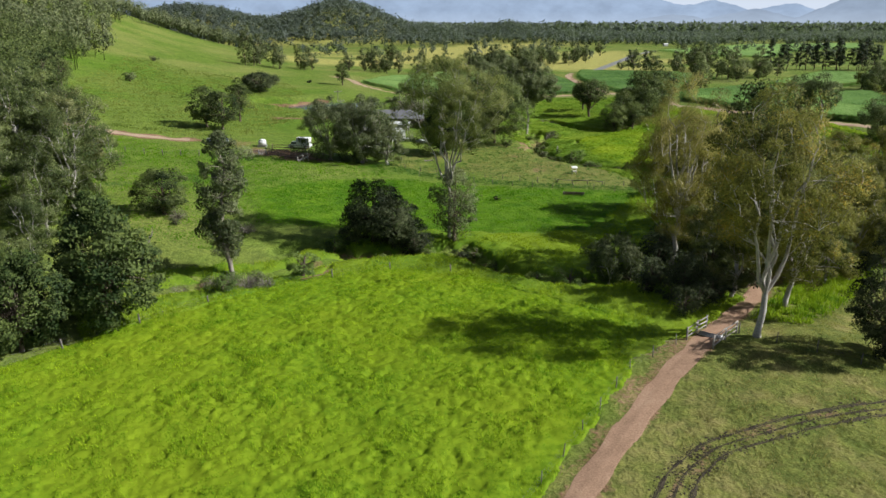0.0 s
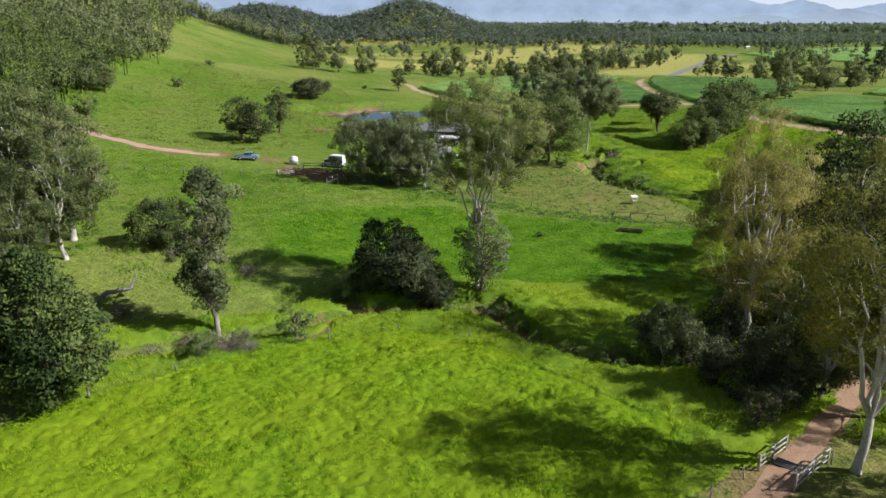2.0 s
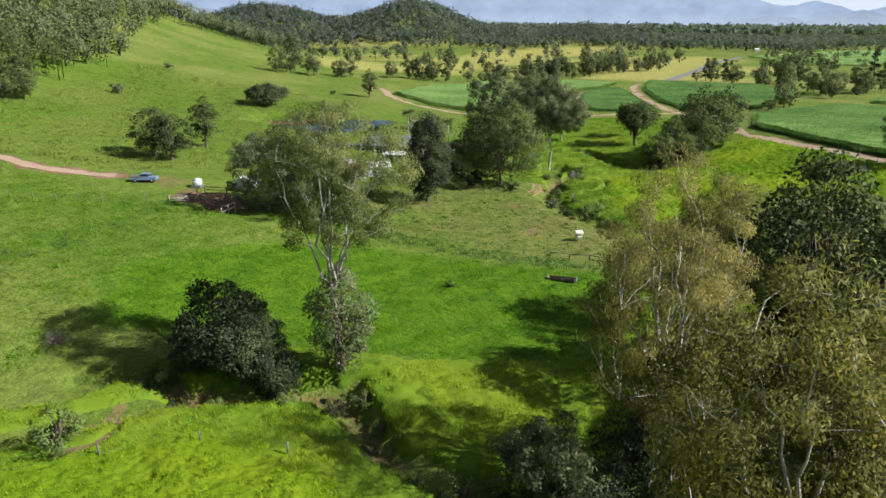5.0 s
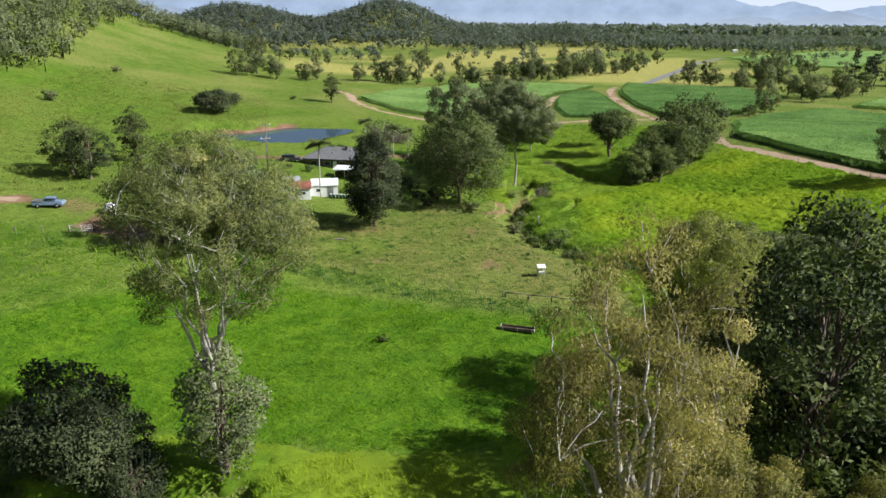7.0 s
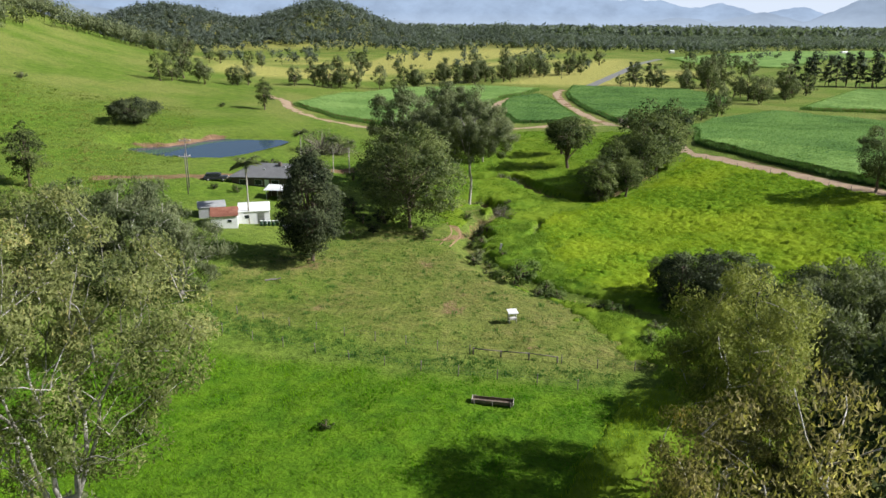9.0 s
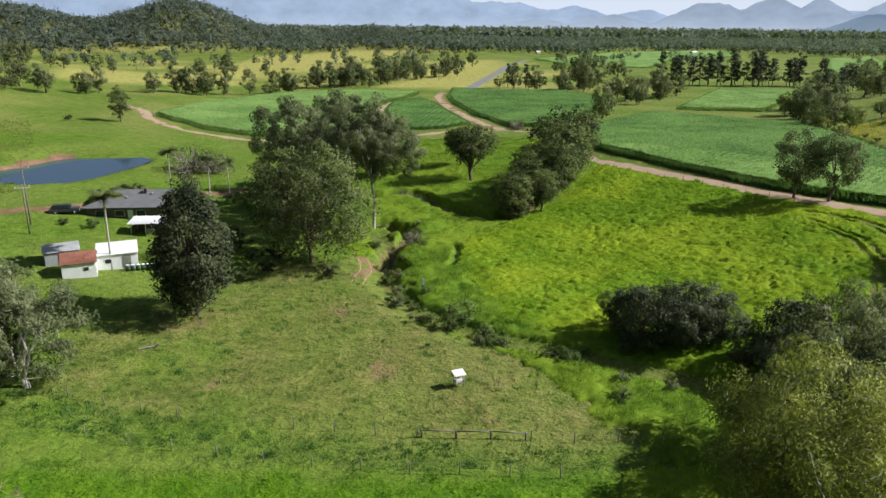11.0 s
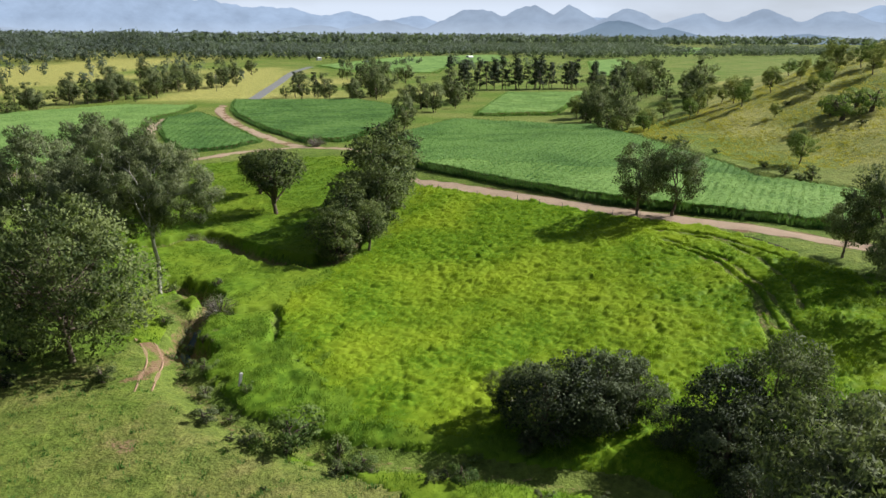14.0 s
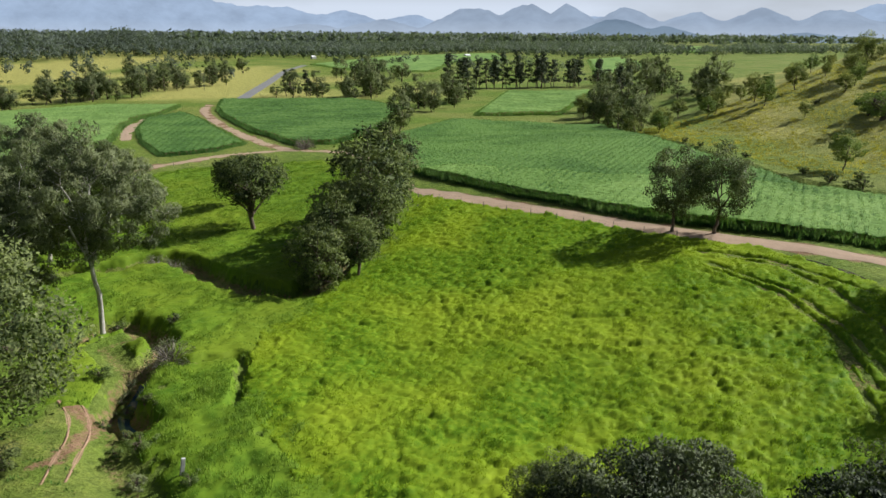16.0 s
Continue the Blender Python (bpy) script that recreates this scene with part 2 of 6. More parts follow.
M_MOUND = leafage("mounded_grass", (0.065, 0.14, 0.005), (0.16, 0.245, 0.010), trans=0.05, patch=1.6, gloss=0.1, up=0.0001, broad=(0.185, 0.25, 0.010))
M_KNOLL = leafage("knoll_grass_mounds", (0.09, 0.175, 0.008), (0.205, 0.295, 0.016), trans=0.05, patch=1.5, gloss=0.1, up=0.0001, broad=(0.24, 0.305, 0.016))
M_BANKGRASS = leafage("bank_grass_mounds", (0.06, 0.135, 0.011), (0.145, 0.235, 0.018), trans=0.05, patch=0.8, gloss=0.1, up=0.0001, broad=(0.18, 0.24, 0.018))
M_STRAW = leafage("dry_grass_blades", (0.26, 0.25, 0.035), (0.55, 0.47, 0.09), trans=0.35, patch=0.2, gloss=0.1, up=1.3)
M_PASTURE = leafage("grazed_grass_blades", (0.12, 0.18, 0.03), (0.23, 0.28, 0.06), trans=0.35, patch=0.12, gloss=0.1, up=1.3, broad=(0.27, 0.275, 0.075))
M_TWIG = surface("grey_twigs", (0.16, 0.13, 0.10), (0.34, 0.30, 0.25), 1.5)
M_BARK = surface("pale_gum_bark", (0.26, 0.23, 0.19), (0.58, 0.54, 0.48), 0.9, 0.75, fine=9)
M_BARK2 = surface("brown_bark", (0.07, 0.05, 0.035), (0.20, 0.155, 0.11), 1.2, 0.9, bump_s=0.6, fine=10)
M_TIMBER = surface("weathered_timber", (0.22, 0.19, 0.16), (0.46, 0.42, 0.37), 2.5, 0.85, bump_s=0.5)
M_WIRE = surface("galvanised_wire", (0.12, 0.12, 0.12), (0.22, 0.22, 0.215), 4, 0.6, 0.4)
# Emitted haze colours: the range itself, then the paler air at its foot.
M_FAR1 = distant("far_range_haze_glow", (0.29, 0.35, 0.43), (0.40, 0.45, 0.51))
M_FAR2 = distant("near_range_haze_glow", (0.26, 0.305, 0.36), (0.39, 0.43, 0.475))
M_FAR3 = distant("hazy_hill_glow", (0.14, 0.185, 0.23), (0.22, 0.27, 0.31))


# ---- mesh building ----
def mesh_np(name, verts, faces, smooth=False):
    """A mesh from a vertex array and a list of face arrays (each n x 3 or n x 4)."""
    me = bpy.data.meshes.new(name)
    verts = np.asarray(verts, dtype=np.float32)
    faces = [np.asarray(f, dtype=np.int32) for f in faces if len(f)]
    loops = np.concatenate([f.ravel() for f in faces])
    sizes = np.concatenate([np.full(len(f), f.shape[1], dtype=np.int32) for f in faces])
    starts = np.concatenate([[0], np.cumsum(sizes)[:-1]]).astype(np.int32)
    me.vertices.add(len(verts))
    me.vertices.foreach_set("co", verts.ravel())
    me.loops.add(len(loops))
    me.loops.foreach_set("vertex_index", loops)
    me.polygons.add(len(sizes))
    me.polygons.foreach_set("loop_start", starts)
    if smooth:
        me.polygons.foreach_set("use_smooth", np.ones(len(sizes), dtype=bool))
    me.update(calc_edges=True)
    return me


def mesh_object(name, verts, faces, material, parent=None, label="", smooth=False, form=None):
    me = mesh_np(name, verts, faces, smooth)
    if form is not None:
        at = me.attributes.new("form", "FLOAT_VECTOR", "POINT")
        at.data.foreach_set("vector", np.asarray(form, dtype=np.float32).ravel())
    me.materials.append(material)
    ob = new(name, me)
    ob.parent = parent
    return tagged(ob, label)


def part(name, bm, material, parent=None, label="", smooth=False):
    """One mesh object out of a bmesh, under a thing or under a part."""
    me = bpy.data.meshes.new(name)
    for f in bm.faces:
        f.smooth = smooth
    bm.to_mesh(me)
    bm.free()
    me.materials.append(material)
    ob = new(name, me)
    ob.parent = parent
    return tagged(ob, label)


def thing(name, at, label, category, group="", turn=0.0):
    e = new(name)
    e.empty_display_size = 0.2
    e.matrix_basis = pose(*at, 0, 0, turn)
    return tagged(e, label, category, group)


# ---- the lie of the land ----
def sstep(a, b, x):
    t = np.clip((x - a) / (b - a), 0, 1)
    return t * t * (3 - 2 * t)


def base_height(x, y):
    x, y = np.asarray(x, float), np.asarray(y, float)
    foot = -40 - 0.07 * (y - 150) - 45 * sstep(150, 60, y)
    d = np.clip(foot - x, -80, 260)
    dp = np.maximum(d, 0)
    left = 4.0 * sstep(-48, 4, d) + 0.05 * dp + 0.0012 * dp * dp
    left = np.where(left > 40, 40 + 45 * np.tanh((left - 40) / 45), left)
    left = left * sstep(20, 110, y + 0.3 * d) * sstep(760, 470, y)
    rise = 6.0 * sstep(50, 112, x + 0.12 * (y - 190)) * sstep(60, 140, y) * sstep(345, 255, y)
    d2 = (x - 165) * 0.92 - (y - 219) * 0.35
    hill = np.clip(0.5 * (d2 + np.sqrt(d2 * d2 + 100)) - 0.5, 0, None) * 0.32
    hill = 45 * np.tanh(hill / 45) * sstep(60, 150, y) * (0.5 * sstep(470, 330, y - 0.15 * (x - 165)) + 0.5 * sstep(330, 262, y - 0.25 * (x - 165)))
    near = 2.6 * np.exp(-(((x - 38) / 24) ** 2 + ((y - 52) / 26) ** 2)) + 1.0 * np.exp(-(((x - 4) / 30) ** 2 + ((y - 68) / 22) ** 2))
    far = (40 * np.exp(-(((x + 157) / 85) ** 2 + ((y - 1180) / 140) ** 2)) + 34 * np.exp(-(((x + 405) / 95) ** 2 + ((y - 1180) / 150) ** 2))
           + 40 * np.exp(-(((x + 650) / 100) ** 2 + ((y - 1160) / 160) ** 2)) + 18 * np.exp(-(((x + 300) / 220) ** 2 + ((y - 1170) / 130) ** 2))
           + 15 * np.exp(-(((x - 110) / 32) ** 2 + ((y - 1230) / 60) ** 2)) + 9 * np.exp(-(((x - 60) / 200) ** 2 + ((y - 1200) / 120) ** 2)))
    return left + rise + hill + near + far


def to_line(x, y, pts):
    """Distance from each point to a polyline."""
    best = np.full(np.shape(x), 1e9)
    for (ax, ay), (bx, by) in zip(pts[:-1], pts[1:]):
        dx, dy = bx - ax, by - ay
        t = np.clip(((x - ax) * dx + (y - ay) * dy) / (dx * dx + dy * dy), 0, 1)
        best = np.minimum(best, np.hypot(x - ax - t * dx, y - ay - t * dy))
    return best


def inside(x, y, poly):
    res = np.zeros(np.shape(x), bool)
    for (ax, ay), (bx, by) in zip(poly, poly[1:] + poly[:1]):
        cross = (ay > y) != (by > y)
        res ^= cross & (x < (bx - ax) * (y - ay) / (by - ay + 1e-12) + ax)
    return res


def within(x, y, poly, soft):
    """1 inside a field, 0 outside, with a soft edge."""
    d = to_line(x, y, poly + poly[:1])
    return sstep(-soft, soft, np.where(inside(x, y, poly), d, -d))


def wobble(x, y, scale, seed=0.0):
    """Cheap smooth noise, about -1 to 1."""
    x, y = np.asarray(x) / scale, np.asarray(y) / scale
    return (np.sin(1.0 * x + 1.7 * y + seed) * np.cos(1.3 * x - 0.6 * y + 2.1 * seed) + 0.6 * np.sin(2.3 * x - 1.9 * y + 3.3 * seed)
            + 0.4 * np.sin(4.1 * x + 3.1 * y + 0.7 * seed) * np.cos(2.7 * y - 1.1 * seed)) / 1.7


CREEK = [(-60, 78), (-40, 80), (-28, 87), (-20, 92), (-14, 97), (-6, 99.5), (1, 100.5), (5.5, 96), (9, 91), (16, 86), (24, 85), (33, 89), (40, 97), (46, 108), (52, 122), (57, 138), (54, 152), (44, 160), (34, 168), (27, 177), (24.5, 188), (25, 197), (27, 205), (25, 213), (30, 215)]
GULLY = [(29.5, 205), (33, 202.6), (38, 202.4), (37.6, 199), (36.5, 196), (35.2, 191.5)]
CREEK_BANK = [(20, 214), (22.3, 215.8), (24.6, 217.9), (28.5, 218.3), (30.7, 214.4), (31.3, 209.5), (29, 205.5), (26.9, 201), (25.4, 197.8), (27.2, 193.5)]
WATERCOURSE = [(186, 318), (176, 298), (165, 272), (155, 250), (149, 232), (145, 214), (147, 194), (140, 180), (132, 168)]
CREEK_CUT = [(-24, 99), (-19, 101), (-13, 99.5), (-6, 98.8), (-1, 101), (3, 101.5), (5.5, 97), (7, 93.5), (9, 91)]
GULLY2 = [(18, 241), (27.2, 240), (33.4, 241.5), (37.4, 239.5), (40.5, 229.6), (44.4, 222), (49, 217.4), (55, 223), (62, 232), (70, 240)]
KNOLL_LINES = [[(96.4, 195.9), (101.3, 189.2), (101.9, 181.7), (101.7, 173.6)], [(98.2, 192), (100.7, 186.2), (99.4, 178.5), (94.9, 169.3), (90, 164)], [(93.4, 191.9), (94.1, 180.9), (90.5, 171.5), (84.8, 163.0)], [(94.8, 191.5), (95.6, 180.5), (92, 170.9), (86.2, 162.2)], [(88.2, 169.3), (84.2, 164.4), (80.7, 160.4)]]
BARE_LINES = [[(-46, 57), (-38.5, 64), (-31.5, 71), (-27.5, 75.5), (-23, 80.5)], [(-18, 95.2), (-16.2, 93), (-15.2, 90.5), (-15.6, 88.3), (-18, 86.8)], [(-26, 84), (-22, 83.2)], [(-33, 88), (-27, 86)]]
POND = [(-63, 257), (-49.6, 250), (-42.7, 249), (-36.7, 251), (-32.5, 256.5), (-29, 264), (-26, 271), (-24.5, 278), (-28, 282), (-35, 281.5), (-44.5, 282.5), (-48, 280.5), (-51, 275), (-56, 268), (-65, 265)]
FIELD_A = [(-60, 48), (-42, 61), (-37, 68), (-31, 74), (-22, 83), (-8, 91), (1, 88), (12, 79), (19, 71), (16.2, 58), (9, 47.5), (5.5, 42), (-4, 22), (-60, 22)]
MIDFIELD = [(-30, 110), (-34, 126), (-25, 137), (-8, 146), (14, 142), (40, 137), (42, 124), (26, 109), (4, 108)]
PADDOCK = [(-13, 157), (8, 150.5), (24, 146), (44, 141), (54, 141), (46, 152), (34, 163), (24, 176), (20, 196), (8, 198), (-2, 188), (-12, 172)]
KNOLL = [(56, 150), (48, 162), (38, 172), (37, 195), (42, 206), (52, 214), (66, 226), (80, 246), (95, 208), (104, 190), (103, 168), (90, 150)]
TRACK_FARM = [(-74, -79), (-39, -29), (-4, 21), (3, 31), (9.4, 41.7), (13.2, 47.3), (20.5, 57.5), (25.2, 63.2), (30.8, 70.9), (35.9, 77.2), (42.3, 87.2), (52, 101), (66, 118), (88, 135), (112, 150)]
TRACK_CANE = [(-60, 392), (-46, 372), (-42, 356), (-33.6, 341), (-21.7, 331.3), (-1.4, 318), (22, 315), (48.7, 323), (62, 330), (77.6, 331), (88, 322), (90, 303), (83, 275), (80.5, 252.3), (88.2, 233.8), (96.5, 212), (100.5, 203), (105, 195), (112, 181), (118, 165), (124, 140)]
TRACK_BEND = [(80, 331), (76, 352), (74.5, 375), (74, 415), (77, 452), (84, 476)]
TRACK_SPUR = [(40, 372), (42, 392), (46, 412), (52, 428)]
TRACK_HILL = [(-112, 177), (-98, 173), (-87, 170), (-80, 168), (-75, 166), (-66, 167.5), (-60, 169)]
TRACK_SIDE = [(100, 204), (103.5, 190), (104.6, 175), (101, 160)]
CANE_A = [(-40, 362), (-20, 340), (0, 326.5), (21, 324), (34, 362), (41, 404), (47, 424), (60, 445), (70, 470), (40, 482), (-5, 464), (-30, 420)]
CANE_E = [(46, 336), (60, 338), (71, 348), (69.5, 380), (69.5, 420), (66, 440), (52, 424), (46, 396), (44, 366)]
CANE_B = [(84, 340), (80, 376), (79.5, 420), (83, 450), (92, 489), (150, 468), (157, 424), (118, 361), (94, 336)]
CANE_C = [(87, 262), (93, 280), (99, 305), (120, 344), (155, 372), (172, 355), (191, 328), (168, 290), (156, 262), (147, 232), (139, 213), (141, 196), (143, 187), (122, 178), (112, 192), (101, 211), (94, 232)]
DRY_NORTH = [(-60, 640), (21, 652), (53, 783), (159, 1064), (68, 1033), (-40, 917)]
DRY_ROADSIDE = [(50, 513), (86, 504), (114, 545), (209, 834), (168, 823), (106, 620)]
DRY_WEST = [(-110, 470), (-40, 500), (-20, 545), (-70, 590), (-130, 560)]
CROP_NORTH = [(249, 849), (425, 1049), (638, 1130), (528, 921), (404, 843), (308, 690), (248, 716)]
CROP_EAST = [(607, 859), (724, 931), (560, 700), (440, 601), (403, 593)]
CROP_FAR = [(1250, 1500), (1500, 1554), (1300, 1200), (1000, 1060)]
CANE_D = [(173, 386), (247, 478), (290, 458), (268, 434), (206, 374)]


def gully_depth(x, y):
    g = 1.3 * np.exp(-(to_line(x, y, CREEK) / 2.6) ** 2)
    g += 0.8 * sstep(0.85, 0.35, to_line(x, y, GULLY) + 0.45 * wobble(x, y, 1.1))
    g += 1.7 * sstep(1.9, 1.1, to_line(x, y, CREEK_BANK) + 0.5 * wobble(x, y, 1.3, 1.0))
    g += 1.9 * sstep(2.9, 1.7, to_line(x, y, GULLY2) + 0.6 * wobble(x, y, 1.7, 2.0))
    g += 1.2 * sstep(1.9, 0.9, to_line(x, y, CREEK_CUT) + 0.6 * wobble(x, y, 1.2, 3.0))
    g += 1.6 * sstep(2.8, 1.2, to_line(x, y, WATERCOURSE) + 0.7 * wobble(x, y, 2.3, 4.0))
    return g


def land(x, y):
    """The ground's height."""
    x, y = np.asarray(x, float), np.asarray(y, float)
    near = sstep(500, 250, np.abs(y - 150)) * sstep(320, 200, np.abs(x - 30))
    z = base_height(x, y) + near * (0.22 * wobble(x, y, 9.0) + 0.10 * wobble(x, y, 2.7, 1.0))
    z = z - gully_depth(x, y) * near
    flat = sstep(-8.0, 1.0, np.where(inside(x, y, POND), 1.0, -1.0) * to_line(x, y, POND + POND[:1]))
    return z * (1 - flat) + 2.1 * flat - 1.0 * within(x, y, POND, 1.0)


def axis(lo, a, b, hi, step, growth=1.06):
    mid = list(np.arange(a, b + step, step))
    out, s = [], step
    p = mid[-1]
    while p < hi:
        s *= growth
        p += s
        out.append(p)
    back, s, p = [], step, a
    while p > lo:
        s *= growth
        p -= s
        back.append(p)
    return np.array(back[::-1] + mid + out)


def draped_ribbon(name, pts, width, material, lift=0.06, step=1.2, rough=0.14):
    """A strip that follows the ground, with an uneven edge and a slight crown between two wheel ruts."""
    p = np.array(pts, float)
    seg = np.hypot(*np.diff(p, axis=0).T)
    s = np.concatenate([[0], np.cumsum(seg)])
    u = np.linspace(0, s[-1], max(int(s[-1] / step), 4))
    cx, cy = np.interp(u, s, p[:, 0]), np.interp(u, s, p[:, 1])
    for _ in range(int(5 / step)):
        cx[1:-1], cy[1:-1] = (cx[:-2] + 2 * cx[1:-1] + cx[2:]) / 4, (cy[:-2] + 2 * cy[1:-1] + cy[2:]) / 4
    tx, ty = np.gradient(cx), np.gradient(cy)
    n = np.hypot(tx, ty)
    nx, ny = -ty / n, tx / n
    across = np.linspace(-0.5, 0.5, 9)
    edge = 1 + rough * wobble(u, u * 0, 2.3, 1.0)[:, None] * (np.abs(across)[None, :] > 0.4)
    off = across[None, :] * width * edge
    X, Y = cx[:, None] + nx[:, None] * off, cy[:, None] + ny[:, None] * off
    rut = -0.05 * np.exp(-((np.abs(across) - 0.27) / 0.09) ** 2) - 0.05 * (np.abs(across) > 0.45)
    Z = land(X, Y) + lift + rut[None, :]
    k = len(across)
    idx = np.arange(len(u) * k).reshape(len(u), k)
    f = np.stack([idx[:-1, :-1], idx[:-1, 1:], idx[1:, 1:], idx[1:, :-1]], -1).reshape(-1, 4)
    ob = mesh_object(name, np.stack([X, Y, Z], -1).reshape(-1, 3), [f], material, smooth=True)
    return ob


gx = axis(-4700, -120, 195, 4700, 1.5)
gy = axis(-600, 30, 270, 4800, 1.5)
gx = np.unique(np.concatenate([gx, np.arange(16, 52, 0.5)]))          # finer over the eroded creek
gy = np.unique(np.concatenate([gy, np.arange(174, 246, 0.5)]))
GX, GY = np.meshgrid(gx, gy)
GZ = land(GX, GY)
gi = np.arange(GX.size).reshape(GX.shape)
ground = mesh_object("ground", np.stack([GX, GY, GZ], -1).reshape(-1, 3),
                     [np.stack([gi[:-1, :-1], gi[:-1, 1:], gi[1:, 1:], gi[1:, :-1]], -1).reshape(-1, 4)], M_GROUND, smooth=True)
tagged(ground, "green pasture with worn paddocks and bare earth", "ground", kind="structure")


def cover():
    """What grows on the ground: lush grass, bare earth, worn grass."""
    x, y = GX + 1.2 * wobble(GX, GY, 3.1), GY + 1.2 * wobble(GX, GY, 2.7, 2.0)
    lush = np.maximum.reduce([within(x, y, FIELD_A, 1.0), 1.0 * within(x, y, MIDFIELD, 2.5), 0.0 * within(x, y, KNOLL, 2.0)])
    lush = np.maximum(lush, 0.45 * sstep(60, 200, y) * sstep(330, 300, y) * (x < 20))
    dull = 0.9 * within(x, y, PADDOCK, 3.0) * np.clip(0.6 + 0.5 * wobble(x, y, 6.0, 2.0), 0.1, 1)
    verge = sstep(-1, 2, (x - 9.4) * 0.80 - (y - 41.7) * 0.60) * sstep(86, 72, y)
    dull = np.maximum(dull, 0.85 * verge)
    dull = np.maximum(dull, 0.6 * sstep(4.2, 2.0, to_line(x, y, TRACK_FARM)))
    hillside = sstep(6.5, 9, GZ) * (x > 140) * (y < 420)
    dull = np.maximum(dull, 0.3 * hillside)
    dry = sstep(505, 540, y + 0.25 * x) * sstep(840, 790, y) * sstep(240, 190, x) * sstep(-260, -180, x)
    straw = dry * np.clip(0.45 + 0.9 * wobble(GX, GY, 42.0), 0, 1)
    for poly in (DRY_NORTH, DRY_ROADSIDE, DRY_WEST):
        straw = np.maximum(straw, 0.9 * within(GX, GY, poly, 8.0))
    straw = np.maximum(straw, 0.8 * sstep(880, 980, GY) * np.clip(0.2 + 0.9 * wobble(GX, GY, 110.0, 1.0), 0, 1) * sstep(250, 150, GX))
    straw = np.maximum(straw, 0.85 * within(GX, GY, [(86, 500), (112, 500), (150, 600), (190, 740), (120, 720), (70, 560)], 8.0))
    straw = np.maximum(straw, 0.85 * hillside * np.clip(0.65 + 0.6 * wobble(GX, GY, 12.0), 0, 1))
    dull = np.maximum(dull, 0.7 * sstep(900, 1050, y) * (x < 200) + 0.5 * sstep(1060, 1120, y))
    dirt = np.zeros_like(x)
    for line, w in ((TRACK_FARM, 1.1), (TRACK_CANE, 1.7), (TRACK_HILL, 2.2), (TRACK_BEND, 1.7)):
        dirt = np.maximum(dirt, 0.75 * sstep(w + 1.4, w - 0.8, to_line(x, y, line)))
    dirt = np.maximum(dirt, 0.75 * within(x, y, [(-44, 157), (-32, 151), (-26, 155), (-30, 163), (-44, 165)], 2.0))
    dirt = np.maximum(dirt, 0.5 * within(x, y, [(-58, 166), (-46, 162), (-42, 170), (-52, 176)], 4))
    dirt = np.maximum(dirt, 0.62 * sstep(3.2, 1.4, to_line(x, y, [(-50, 216), (-36, 222), (-28, 226), (-20, 237), (-8, 244), (4, 250)])))
    dirt = np.maximum(dirt, 0.75 * sstep(2.4, 0.5, np.abs(to_line(x, y, POND + POND[:1]) - 1.0)) * (y > 266) * (x < -44))
    dirt = np.maximum(dirt, 0.6 * sstep(1.8, 0.5, to_line(x, y, [(21.6, 200), (22.5, 196.7), (22.3, 192.9), (21, 189.2), (18.5, 188.5)])))
    left_side = (x - 9.4) * 0.80 - (y - 41.7) * 0.60 < 0
    dirt = np.maximum(dirt, 0.52 * sstep(4.0, 1.6, to_line(x, y, TRACK_FARM) + 0.8 * wobble(x, y, 1.5)) * left_side * (y < 68))
    dirt = np.maximum(dirt, 0.5 * sstep(1.3, 0.3, to_line(x, y, [(14, 38), (17, 44), (20.4, 46.4), (27.2, 48.6), (36, 50.6), (48, 51.5)])))
    dirt = np.maximum(dirt, 0.5 * sstep(2.2, 0.8, to_line(x, y, [(44, 141), (46.5, 137.5), (50, 134)])))
    dirt = np.maximum(dirt, 0.5 * within(x, y, PADDOCK, 3.0) * sstep(0.45, 0.95, wobble(x, y, 6.3, 5.0) + 0.4 * wobble(x, y, 1.6, 2.0)))
    for line in BARE_LINES:
        dirt = np.maximum(dirt, 0.6 * sstep(1.6, 0.4, to_line(x, y, line)))
    for line in KNOLL_LINES:
        dirt = np.maximum(dirt, 0.45 * sstep(1.0, 0.3, to_line(x, y, line)))
    for poly in (CANE_A, CANE_B, CANE_C, CANE_D, CANE_E):
        dirt = np.maximum(dirt, 0.7 * within(x, y, poly, 1.0))
    dirt = np.maximum(dirt, 0.5 * sstep(0.9, 1.4, gully_depth(GX, GY)))
    return np.stack([np.clip(lush, 0, 1), np.clip(dirt, 0, 1), np.clip(dull, 0, 1), np.clip(straw, 0, 1)], -1).reshape(-1, 4)


ca = ground.data.color_attributes.new("cover", "FLOAT_COLOR", "POINT")
ca.data.foreach_set("color", cover().astype(np.float32).ravel())

for nm, line, w, lab in (("track_farm", TRACK_FARM, 2.2, "red earth farm track with wheel ruts"),
                         ("track_cane", TRACK_CANE, 3.6, "pale earth headland track beside the cane"),
                         ("track_bend", TRACK_BEND, 3.6, "pale earth track between cane blocks"),
                         ("track_spur", TRACK_SPUR, 3.4, "short earth track into the cane"),
                         ("track_hill", TRACK_HILL, 2.8, "earth track cut along the hill's foot")):
    tagged(draped_ribbon(nm, line, w, M_PALETRACK if "pale" in lab or "short" in lab or "cut along" in lab else M_TRACK, rough=0.18), lab, "track", kind="structure")
M_ASPHALT = surface("asphalt", (0.14, 0.14, 0.14), (0.24, 0.24, 0.235), 0.8, 0.9)
tagged(draped_ribbon("road", [(104, 500), (114, 527), (132, 575), (153, 631), (176, 695), (197, 751), (240, 840)], 6.5, M_ASPHALT, 0.15, 4.0, 0.02), "grey sealed country road across dry pasture", "road", kind="structure")
pond_i = np.array(POND)
